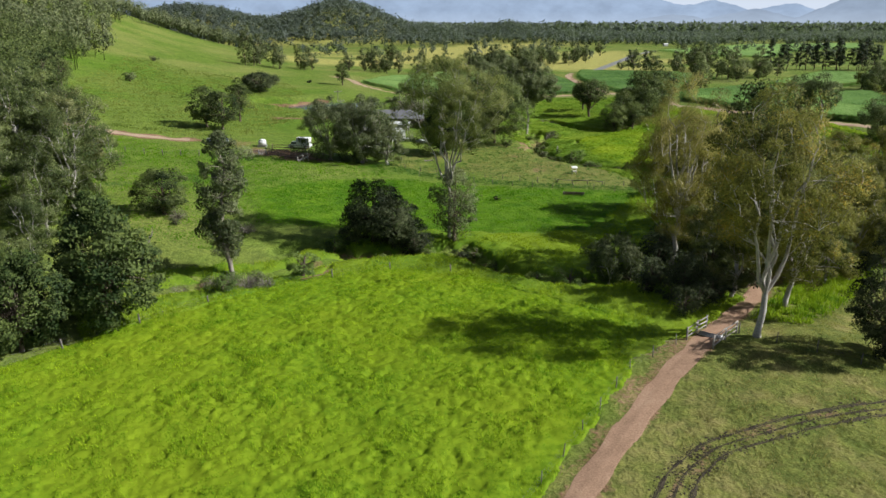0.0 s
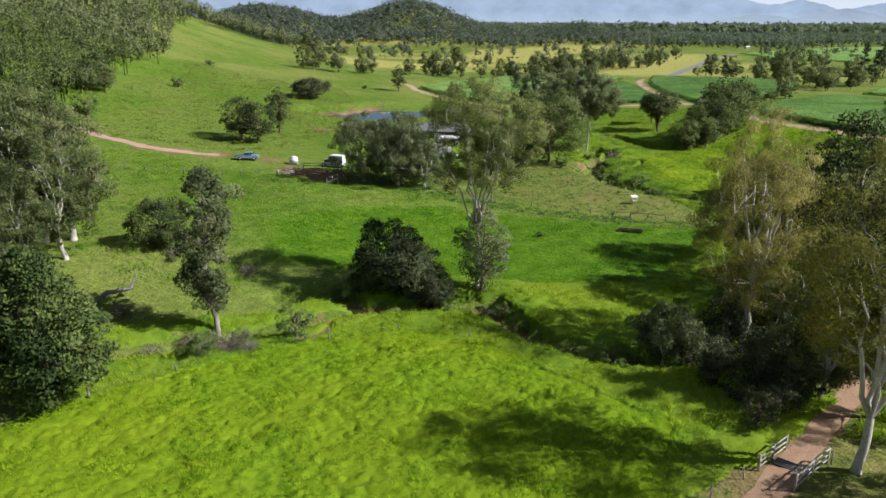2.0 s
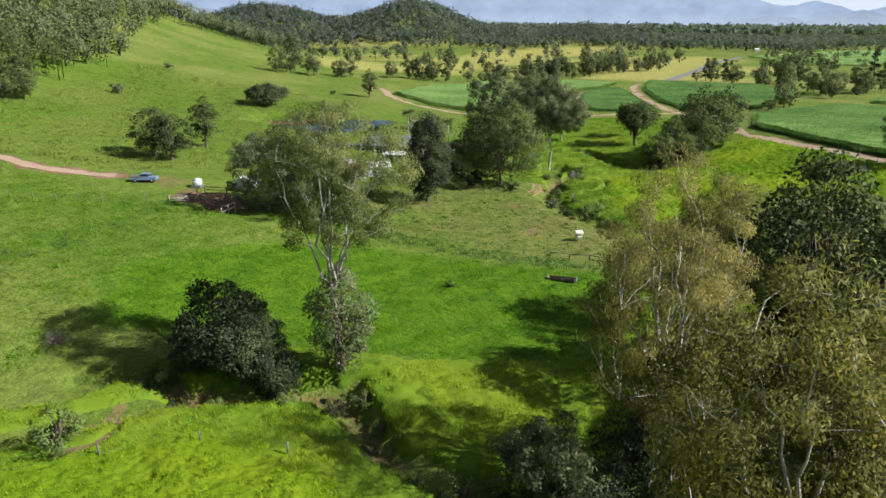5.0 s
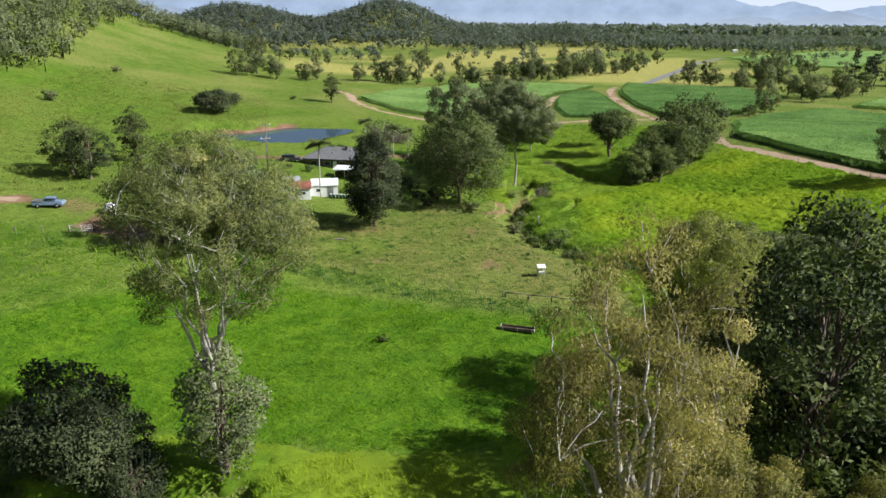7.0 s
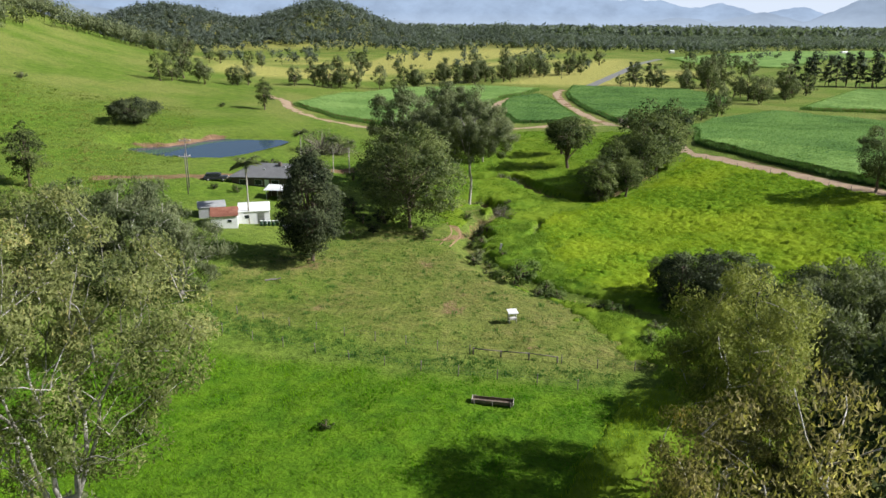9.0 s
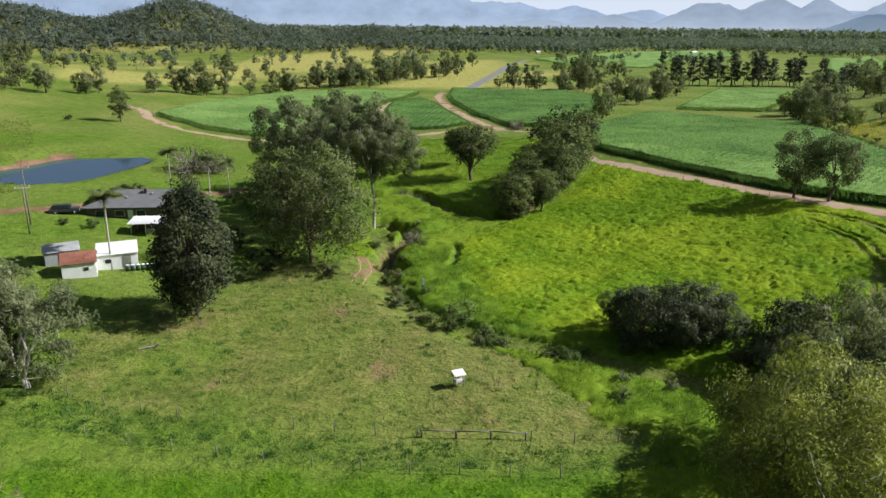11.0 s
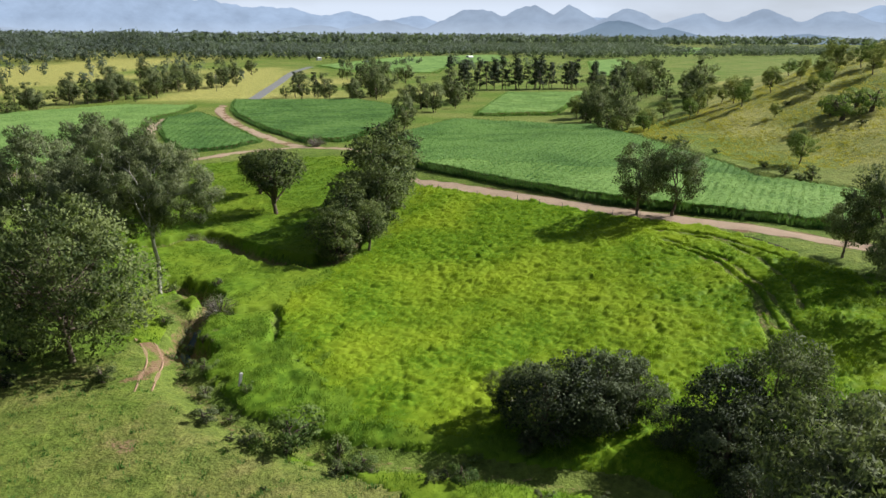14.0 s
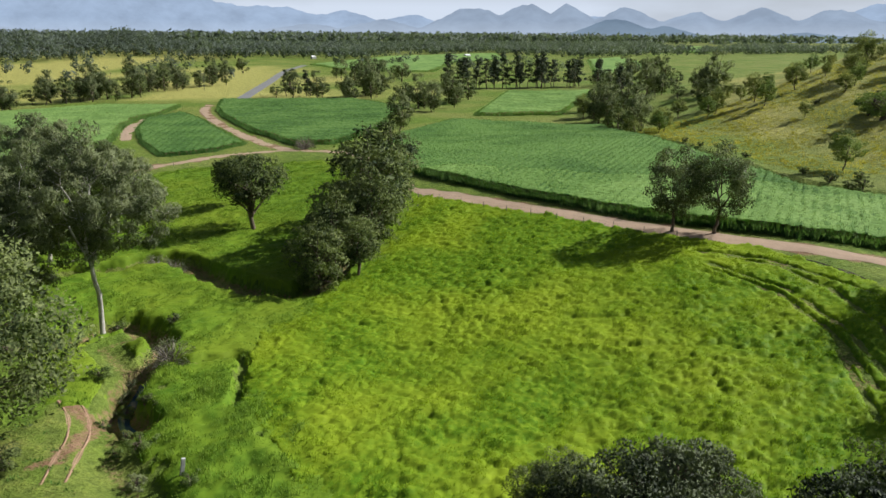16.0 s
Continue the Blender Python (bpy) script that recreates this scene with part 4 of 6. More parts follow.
# homestead paddock and gully
grow("dark_tree", round_tree, 91, M_DARK, M_BARK2, (0.4, 176.8), "tall dense dark conical tree beside the sheds", h=17, spread=6.6, low=0.0, clumps=270, n=105, size=0.42, cone=0.5, lump=0.22)
grow("fig_tree", round_tree, 92, M_WESTGUM, M_BARK2, (14.2, 196), "large spreading grey-green tree by the paddock", scale=1.12, h=16, spread=7.5, low=0.0, clumps=190, n=100, size=0.45, lump=0.24)
grow("fig_tree", round_tree, 92, M_MID, M_BARK2, (9.5, 207), "large spreading tree by the homestead garden", scale=0.75, h=16, spread=7.5, low=0.0, clumps=190, n=100, size=0.45, lump=0.24)
grow("shrub", round_tree, 63, M_MID, M_BARK2, (16.9, 189.5), "round dark bush on the paddock", "shrub", scale=1.45, h=3.6, spread=2.5, low=0.0, clumps=34, n=60, size=0.3)
grow("gum_tree", gum_tree, 101, M_GREY, M_BARK, (25.4, 216), "tall pale-trunked gum beside the gully", scale=1.0, h=24, spread=7.6, clear=0.36, stems=5, clumps=170, n=230, size=0.4, girth=0.3, low=0.36)
for x, y, s in [(11.5, 230, 1.05), (16.5, 220, 0.85), (20, 246, 1.0), (30, 258, 0.72)]:
    grow("gum_tree", gum_tree, 102, M_GREY, M_BARK, (x, y), "tall open gum behind the homestead", group="homestead gums", scale=s, h=21, spread=7.2, clear=0.2, stems=5, clumps=160, n=190, size=0.46, girth=0.3, low=0.14, gaps=0.15)
grow("lone_tree", round_tree, 103, M_MID, M_BARK2, (50.8, 250.5), "rounded tree on a clear trunk in pasture", scale=1.15, h=12, spread=5.4, low=0.26, clumps=100, n=85, size=0.45, girth=0.36)
grow("lone_tree", round_tree, 103, M_MID, M_BARK2, (52, 268), "rounded dark tree beside the gully", scale=0.75, h=12, spread=5.4, low=0.26, clumps=100, n=85, size=0.45, girth=0.36)
for k, (x, y, s) in enumerate([(52, 218.5, 0.95), (55.5, 222, 1.1), (59.5, 227, 1.3), (64, 232, 1.45), (69, 238, 1.4), (73, 244, 1.15), (58, 219.5, 0.8), (62, 226, 1.0)]):
    grow("thicket_tree", round_tree, 104 + k % 2, M_MID if k % 2 else M_WESTGUM, M_BARK2, (x, y), "dense tree in the thicket along the gully", group="gully thicket", scale=s, h=12, spread=4.3, low=0.08, clumps=85, n=75, size=0.45)
for x, y, s, sd in [(100, 203.5, 0.95, 111), (104, 199.5, 1.0, 112)]:
    grow("track_tree", gum_tree, sd, M_GREY, M_BARK2, (x, y), "open leafy tree beside the headland track", group="trees beside the track", scale=s, h=13, spread=4.6, clear=0.2, stems=4, clumps=80, n=120, size=0.42, girth=0.24, low=0.16)
for x, y, s, m in [(30.8, 170.5, 1.25, M_SHRUB), (25, 178, 1.1, M_GREY), (26, 184, 0.7, M_GREY), (28, 172, 0.8, M_GREY), (36, 165, 0.6, M_SHRUB), (41, 159, 0.55, M_DARK), (46, 153, 0.75, M_GREY), (50, 150.5, 0.7, M_GREY), (44, 149, 0.5, M_SHRUB), (57, 147, 0.7, M_GREY), (33, 215, 0.6, M_DARK), (27, 219, 0.6, M_DARK)]:
    grow("shrub", round_tree, 63, m, M_BARK2, (x, y), "leafy shrub along the gully", "shrub", "gully shrubs", scale=s, h=3.6, spread=2.5, low=0.0, clumps=34, n=60, size=0.3)
for x, y, s in [(51, 160.3, 0.85), (54.2, 160.2, 1.0), (57.3, 160, 1.02), (60.3, 159, 0.85), (55.5, 158.2, 0.8), (63.2, 151.6, 1.12), (61, 149, 0.9), (65.5, 148, 0.85), (60, 153.5, 0.6), (67, 144, 0.9), (72, 143, 0.9), (49.2, 159.4, 0.35), (62, 141, 0.8), (58, 144, 0.7)]:
    grow("bank_tree", round_tree, 121, M_BANK, M_BARK2, (x, y), "dense dark tree on the creek bank", group="creek bank trees", scale=s, h=9, spread=4.2, low=0.0, clumps=90, n=110, size=0.36)
for x, y, s in [(68.6, 150.4, 0.78), (96, 156, 0.95), (107.5, 166, 1.1), (112, 163, 0.9), (108, 172, 0.7), (120, 158, 1.0)]:
    grow("gum_tree", gum_tree, 112, M_GREY, M_BARK2, (x, y), "open leafy tree on the eastern bank", group="eastern bank trees", scale=s, h=13, spread=4.6, clear=0.2, stems=4, clumps=80, n=120, size=0.42, girth=0.24, low=0.16)
for x, y, s in [(31.3, 204.3, 1.0), (33.8, 240, 1.0), (36, 238, 0.8), (-13.6, 266, 2.4), (-9, 268, 1.9), (84, 330, 1.3), (-24.7, 84.2, 0.75), (-27.6, 85.6, 0.8), (-30, 86.8, 0.6), (-39.8, 90, 0.7), (-44.5, 110.5, 0.8), (-41.5, 108, 0.6), (-30, 105, 0.6), (-22.3, 83.8, 0.5), (-33, 83, 0.6)]:
    grow("bare_shrub", bare_shrub, 131, M_GREY, M_TWIG, (x, y), "half-bare grey twiggy shrub", "shrub", "bare shrubs", scale=s)
for x, y, s in [(-13.6, 193.6, 1.25), (-6.6, 243, 0.74), (-2.2, 239, 0.74), (-14.6, 245, 0.78)]:
    grow("palm_tree", palm_tree, 141, M_MID, M_BARK, (x, y), "slender palm with feathery drooping fronds", group="homestead palms", scale=s)
for x, y, s, m in [(-20, 237, 1.5, M_DARK), (-26.5, 215.5, 0.75, M_MID), (-21.5, 214.5, 0.55, M_SHRUB), (2, 232, 0.9, M_SHRUB), (-1, 236, 0.8, M_SHRUB), (6, 222, 0.9, M_MID), (1, 214, 0.8, M_DARK), (3, 205, 1.3, M_DARK), (5.5, 199, 1.1, M_MID), (1.5, 200, 0.8, M_SHRUB), (8, 193, 1.0, M_DARK), (5, 190, 0.6, M_SHRUB), (9.5, 199, 1.4, M_DARK), (-3, 207, 0.6, M_SHRUB)]:
    grow("garden_shrub", round_tree, 63, m, M_BARK2, (x, y), "rounded garden shrub near the homestead", "shrub", "garden shrubs", scale=s, h=3.6, spread=2.5, low=0.0, clumps=34, n=60, size=0.3)
rng_bank = np.random.default_rng(77)
for k in range(34):
    t = rng_bank.uniform()
    x, y = float(np.interp(t, [0, 0.3, 0.6, 1], [42, 31, 26, 27])) + rng_bank.normal() * 2.2, float(np.interp(t, [0, 0.3, 0.6, 1], [158, 169, 184, 206])) + rng_bank.normal() * 2.0
    grow("shrub", round_tree, 63, (M_MID, M_SHRUB, M_GREY)[k % 3], M_BARK2, (x, y), "low leafy weed shrub on the creek bank", "shrub", "creek bank scrub", scale=rng_bank.uniform(0.25, 0.62), h=3.6, spread=2.5, low=0.0, clumps=34, n=60, size=0.3)
for x, y, s in [(54.5, 132.5, 1.06), (59.8, 136.5, 1.05), (65.5, 136, 0.75), (72, 136, 0.75), (50.8, 164.4, 0.42)]:
    grow("grey_tree", gum_tree, 81, M_GREY, M_BARK, (x, y), "airy grey-green tree on the creek bank", group="grey creek trees", scale=s, h=14, spread=6.6, clear=0.08, stems=6, clumps=130, n=170, size=0.4, low=0.02, gaps=0.12)
# eastern hillside
for k, (x, y, s) in enumerate([(161, 219, 0.75), (205, 357, 0.9), (176, 297, 0.9), (181, 291, 1.0), (186, 294, 0.95), (190, 300, 0.9), (206, 296, 1.1), (214, 300, 1.1), (222, 292, 1.2), (212, 280, 1.2), (230, 284, 1.1), (219, 260, 0.8), (226, 262, 1.0), (234, 268, 1.1), (245, 272, 1.5), (252, 268, 1.3), (240, 256, 1.2), (258, 262, 1.2), (236, 300, 1.1), (198, 256, 0.55), (240, 320, 1.0), (228, 318, 1.0), (248, 300, 0.9), (256, 292, 0.8), (262, 284, 0.9), (244, 284, 0.6), (252, 280, 0.5), (264, 304, 1.0), (232, 306, 0.7), (222, 310, 0.8), (270, 276, 0.8), (216, 318, 0.9), (199, 310, 0.7), (195, 318, 0.8)]):
    grow("hillside_tree", gum_tree, 112, M_TALLGUM if k % 3 else M_SHRUB, M_BARK2, (x, y), "open leafy tree on the dry hillside", group="hillside trees", scale=s * 0.82, h=13, spread=4.6, clear=0.2, stems=4, clumps=80, n=120, size=0.42, girth=0.24, low=0.16)
for x, y, s in [(196, 234, 2.0), (200, 240, 1.8), (203, 231, 1.9), (207, 238, 1.7), (150, 229, 0.9), (153, 222, 1.0), (150, 214, 1.1), (149, 207, 1.2), (146, 202, 1.1), (156, 212, 1.0), (158, 240, 0.8), (163, 258, 0.8), (166, 266, 0.8), (192, 226, 0.9), (216, 248, 1.0), (210, 262, 1.0)]:
    grow("shrub", round_tree, 63, M_SHRUB if s > 1.3 else M_MID, M_BARK2, (x, y), "round green bush on the hillside", "shrub", "hillside bushes", scale=s, h=3.6, spread=2.5, low=0.0, clumps=34, n=60, size=0.3)
for (ax, ay), (bx, by), count in [((176, 298), (155, 253), 13), ((155, 253), (145, 218), 12), ((146, 214), (147, 194), 9), ((119, 177), (108, 158), 10), ((146, 192), (132, 168), 8)]:
    for k in range(count):
        t = k / (count - 1)
        grow("shrub", round_tree, 63, M_MID, M_BARK2, (ax + (bx - ax) * t + 1.2 * math.sin(7.1 * k), ay + (by - ay) * t + 1.2 * math.cos(5.3 * k)), "low dense scrub along the dry watercourse", "shrub", "watercourse scrub", scale=0.85 + 0.35 * math.sin(3.7 * k), h=3.6, spread=2.5, low=0.0, clumps=34, n=60, size=0.3)
# trees and scrub at the edge of the western wood
for x, y, s, m in [(-110.7, 258.5, 1.9, M_GREY), (-129.6, 331, 1.4, M_GREY), (-101.5, 188, 1.6, M_SHRUB)]:
    grow("shrub", round_tree, 63, m, M_BARK2, (x, y), "lone bushy tree on the western slope", "tree", "slope trees", scale=s, h=3.6, spread=2.5, low=0.0, clumps=34, n=60, size=0.3)
for x, y, s in [(-118.6, 217, 0.9), (-116, 222, 0.8), (-121, 228, 0.95)]:
    grow("round_tree", round_tree, 82, M_MID, M_BARK2, (x, y), "dark spreading tree at the wood's edge", group="wood edge trees", scale=s, h=9.5, spread=4.6, low=0.05, clumps=70, n=75, size=0.45)
for x, y, s in [(-57.2, 109, 0.95)]:
    grow("gum_tree", gum_tree, 24, M_GUM, M_BARK, (x, y), "big gum with a twisted white trunk on the western bank", group="western bank gums", scale=s, h=21, spread=7.0, clear=0.25, stems=5, clumps=140, n=170, size=0.4, girth=0.5, low=0.1, gaps=0.2)
# trees among the middle fields
rng_mid = np.random.default_rng(5)
FAR_GROUPS = [((17, 508), (50, 520), 12, 9), ((22, 524), (56, 530), 7, 8), ((58, 550), (104, 590), 14, 11), ((70, 575), (110, 615), 7, 8), ((-14, 468), (4, 486), 7, 8), ((-60, 440), (-25, 462), 10, 11), ((-110, 400), (-70, 428), 10, 12), ((127, 496), (150, 484), 6, 6), ((150, 470), (186, 512), 10, 9), ((163, 404), (168, 440), 6, 6), ((176, 420), (205, 455), 8, 6), ((120, 350), (128, 362), 3, 3), ((198, 336), (232, 378), 11, 7), ((186, 304), (203, 330), 6, 5), ((-150, 520), (-110, 545), 8, 10), ((-60, 600), (-20, 610), 7, 10), ((120, 690), (150, 720), 6, 10), ((40, 680), (100, 700), 9, 10), ((186, 560), (230, 600), 7, 12), ((240, 330), (290, 380), 10, 14), ((260, 370), (300, 420), 8, 10), ((330, 500), (400, 520), 10, 12), ((430, 590), (560, 690), 14, 12), ((208, 640), (260, 700), 8, 12)]
for (ax, ay), (bx, by), count, jit in FAR_GROUPS:
    for k in range(count):
        t = (k + rng_mid.uniform(-0.4, 0.4)) / max(count - 1, 1)
        x, y = ax + (bx - ax) * t + rng_mid.normal() * jit * 0.5, ay + (by - ay) * t + rng_mid.normal() * jit * 0.5
        if k % 2 == 0:
            grow("far_tree", round_tree, 152 + k % 4, M_MID, M_BARK2, (x, y), "dark rounded tree between the fields", group="trees between fields", scale=rng_mid.uniform(0.6, 1.05), tall=rng_mid.uniform(0.85, 1.25), h=13, spread=6.0, low=0.0, clumps=40, n=44, size=0.85)
        else:
            grow("far_tree", gum_tree, 151 + 10 * (k % 3), M_GREY, M_BARK2, (x, y), "open gum tree between the fields", group="trees between fields", scale=rng_mid.uniform(0.75, 1.2), h=16, spread=5.2, clear=0.15, stems=3, clumps=44, n=60, size=0.85, clump_r=1.7, low=0.05)
for k in range(30):
    t = k / 29
    grow("pine_tree", pine_tree, 161 + k % 3, M_PINE, M_BARK2, (232 + 92 * t + rng_mid.normal() * 3, 512 - 14 * t + rng_mid.normal() * 4), "tall dark pine in a windbreak row", group="windbreak pines", scale=rng_mid.uniform(0.75, 1.1))
for x, y in [(128, 505), (133, 512), (138, 503), (270, 420), (282, 425), (300, 440), (320, 470), (312, 452)]:
    grow("pine_tree", pine_tree, 161, M_PINE, M_BARK2, (x, y), "tall dark pine between the fields", group="windbreak pines", scale=0.8)


# ---- woods too many to count ----
def woods(name, material, spots, sizes, per, leaf_size, seed, label, trunks=True):
    """A wood of many crowns as one sheet of leaves and stems."""
    rng = np.random.default_rng(seed)
    e = Shape()
    for (x, y, z), s in zip(spots, sizes):
        for q in range(4):
            o = np.array([x, y, z + s * 0.54]) + ball(1, rng, 0.4)[0] * s * np.array([0.28, 0.28, 0.32])
            e.leaves(o + ball(per // 4, rng, 0.5) * s * 0.24, leaf_size, leaf_size * 0.6, rng, 0.1, tri=True, hub=(x, y, z + s * 0.45))
        if trunks:
            e.tube(np.array([(x, y, z - 0.5), (x + 0.2, y, z + s * 0.7)]), [0.2, 0.08], 3)
    return tagged(mesh_object(name, e.verts(), e.faces(), material, form=e.form()), label, "woodland", kind="stuff")


def scatter(n, test, x0, x1, y0, y1, seed):
    rng = np.random.default_rng(seed)
    x, y = rng.uniform(x0, x1, n), rng.uniform(y0, y1, n)
    keep = test(x, y)
    x, y = x[keep], y[keep]
    return np.column_stack([x, y, land(x, y)]), rng


def hill_wood(x, y):
    edge = np.interp(y, [110, 150, 190, 216, 247, 281, 332, 409, 470, 520], [-84, -96, -110, -120, -127, -137, -154, -190, -200, -150])
    return (x < edge + 3 + 5 * wobble(x, y, 14.0)) & (x > edge - 190)


pts, rg = scatter(3800, hill_wood, -400, -84, 110, 560, 3)
near_wood = pts[:, 0] * 0 + np.hypot(pts[:, 0] + 60, pts[:, 1] - 130)
order = near_wood.argsort()
woods("hill_woodland", M_WESTGUM, pts[order[:460]], rg.uniform(9, 18, 460), 280, 0.62, 4, "mixed eucalypt woodland covering the steep hill")
woods("upper_woodland", M_GREY, pts[order[460:]], rg.uniform(8, 14, len(order) - 460), 88, 1.1, 5, "grey-green woodland on the upper hill")


def far_hill(x, y):
    return (base_height(x, y) > 5 + 4 * wobble(x, y, 40.0)) & (y > 880)


pts, rg = scatter(8200, far_hill, -800, 330, 880, 1230, 6)
woods("ridge_woodland", M_HAZYWOOD, pts, rg.uniform(9, 15, len(pts)), 28, 2.5, 7, "wooded ridge beyond the pastures", False)


def plain_wood(x, y):
    band = wobble(x, y * 2.2, 130.0, 0.4) + 0.5 * wobble(x, y * 2, 45.0, 1.4)
    return (band > -0.25 - 0.6 * sstep(1000, 1400, y)) & ~inside(x, y, CROP_NORTH) & ~inside(x, y, CROP_FAR) & ~inside(x, y, DRY_NORTH) & ~((x > 180) & (x < 640) & (y > 780) & (y < 960))


pts, rg = scatter(12000, plain_wood, -500, 1400, 930, 1600, 8)
woods("plain_woodland", M_HAZYWOOD, pts, rg.uniform(9, 18, len(pts)), 24, 3.0, 9, "belts of woodland across the plain", False)
pts, rg = scatter(5000, plain_wood, -1200, 2900, 1700, 3600, 10)
woods("distant_woodland", M_HAZYWOOD, pts, rg.uniform(16, 34, len(pts)), 16, 10.0, 11, "dark distant woodland towards the ranges", False)
pts, rg = scatter(420, lambda x, y: (y > 610) & (wobble(x * 0.4, y, 26.0, 2.0) > 0.25) & ~((x > 130) & (x < 260)), -320, 420, 600, 880, 12)
woods("field_woodland", M_HAZYWOOD, pts, rg.uniform(8, 14, len(pts)), 80, 1.8, 13, "scattered trees over dry pasture")


# ---- mountain ranges ----
def ridge(name, radius, material, humps, floor_h, seed, label):
    az = np.radians(np.arange(-75, 100, 0.35))
    h = np.full(az.shape, float(floor_h))
    for c, width, top in humps:
        h = np.maximum(h, top * np.exp(-np.abs((np.degrees(az) - c) / (width * 1.4)) ** 1.5) * 0.95)
    h = h + 0.08 * h * wobble(np.degrees(az), az * 0, 1.6, seed) + 0.04 * h * wobble(np.degrees(az), az * 0, 0.7, seed + 1) + 0.025 * h * wobble(np.degrees(az), az * 0, 0.23, seed)
    rows = []
    for k, (dr, f) in enumerate(((0, -0.02), (0.02, 0.35), (0.05, 0.75), (0.07, 1.0), (0.11, 0.6))):
        r = radius * (1 + dr)
        rows.append(np.column_stack([np.sin(az) * r, np.cos(az) * r, np.maximum(h * f, -5)]))
    v = np.stack(rows)
    i = np.arange(v.shape[0] * v.shape[1]).reshape(v.shape[:2])
    return tagged(mesh_object(name, v.reshape(-1, 3), [np.stack([i[:-1, :-1], i[:-1, 1:], i[1:, 1:], i[1:, :-1]], -1).reshape(-1, 4)], material, smooth=True), label, "mountains", kind="structure")


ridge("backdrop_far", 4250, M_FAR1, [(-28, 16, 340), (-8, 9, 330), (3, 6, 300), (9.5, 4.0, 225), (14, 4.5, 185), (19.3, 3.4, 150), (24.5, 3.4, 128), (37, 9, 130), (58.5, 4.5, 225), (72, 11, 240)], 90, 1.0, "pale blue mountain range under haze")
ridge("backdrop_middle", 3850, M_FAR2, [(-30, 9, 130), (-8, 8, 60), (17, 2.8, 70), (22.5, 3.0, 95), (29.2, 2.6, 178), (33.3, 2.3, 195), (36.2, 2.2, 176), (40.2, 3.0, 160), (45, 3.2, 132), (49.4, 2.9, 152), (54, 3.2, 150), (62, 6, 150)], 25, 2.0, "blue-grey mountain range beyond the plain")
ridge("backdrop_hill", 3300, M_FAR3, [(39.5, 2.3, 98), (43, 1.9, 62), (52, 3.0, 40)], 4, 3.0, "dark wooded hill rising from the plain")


# ---- grass and cane ----
def tufts(name, material, pts, h, w, per, seed, label, lean=0.5, category="grass", spread=0.25, hump=1.3, bent=False):
    """Tufts of blades as one sheet; taller and shorter patches alternate."""
    rng = np.random.default_rng(seed)
    n = len(pts) * per
    base = np.repeat(pts, per, axis=0) + np.column_stack([rng.normal(size=(n, 2)) * spread, np.zeros(n)])
    swell = np.clip(0.7 + 0.75 * wobble(pts[:, 0], pts[:, 1], hump, seed) + 0.25 * wobble(pts[:, 0], pts[:, 1], hump * 3.4, seed), 0.12, 1.9)
    hh = h * np.repeat(swell * rng.uniform(0.7, 1.25, len(pts)), per) * rng.uniform(0.6, 1.2, n)
    az = rng.uniform(0, 2 * np.pi, n)
    out = np.column_stack([np.cos(az), np.sin(az), np.zeros(n)])
    side = np.column_stack([-np.sin(az), np.cos(az), np.zeros(n)])
    ln = rng.uniform(0.1, lean, n)[:, None]
    a, b = base - side * w * 0.5, base + side * w * 0.5
    a[:, 2] -= 0.05
    b[:, 2] -= 0.05
    tip = base + out * ln * hh[:, None] + np.column_stack([np.zeros((n, 2)), hh])
    if bent:
        mid = base + out * ln * hh[:, None] * 0.35 + np.column_stack([np.zeros((n, 2)), hh * 0.75])
        tip[:, 2] -= hh * 0.15
        v = np.stack([a, b, mid + side * w * 0.4, tip, mid - side * w * 0.4], 1).reshape(-1, 3)
        k = np.arange(n)[:, None] * 5
        f = [k + np.array([[2, 3, 4]]), k + np.array([[0, 1, 2, 4]])]
    else:
        v = np.stack([a, b, tip], 1).reshape(-1, 3)
        f = [np.arange(n * 3).reshape(-1, 3)]
    return tagged(mesh_object(name, v, f, material), label, category, kind="stuff")


def sown(poly, spacing, seed, jitter=0.5, margin=0.0, clump=None):
    rng = np.random.default_rng(seed)
    p = np.array(poly)
    x, y = np.meshgrid(np.arange(p[:, 0].min(), p[:, 0].max(), spacing), np.arange(p[:, 1].min(), p[:, 1].max(), spacing))
    x, y = x.ravel() + rng.normal(size=x.size) * spacing * jitter, y.ravel() + rng.normal(size=y.size) * spacing * jitter
    keep = inside(x, y, poly)
    if clump:
        keep &= wobble(x, y, clump, seed) > rng.uniform(-0.9, 0.5, x.size)
    x, y = x[keep], y[keep]
    return np.column_stack([x, y, land(x, y)])


def tussocks(u, v, space, rng):
    """Heights of rounded grass clumps that crowd against each other, 0 in the creases."""
    jx, jy, jr, jh = (rng.uniform(size=(251, 251)) for _ in range(4))
    iu, iv = np.floor(u / space).astype(int), np.floor(v / space).astype(int)
    best = np.zeros(u.shape)
    for du in (-1, 0, 1):
        for dv in (-1, 0, 1):
            a, b = (iu + du) % 251, (iv + dv) % 251
            r = space * (0.55 + 0.5 * jr[a, b])
            d = np.hypot(u - (iu + du + jx[a, b]) * space, v - (iv + dv + jy[a, b]) * space)
            best = np.maximum(best, (0.3 + 0.7 * jh[a, b] ** 1.5) * np.sqrt(np.clip(1 - (d / r) ** 2, 0, 1)))
    return best


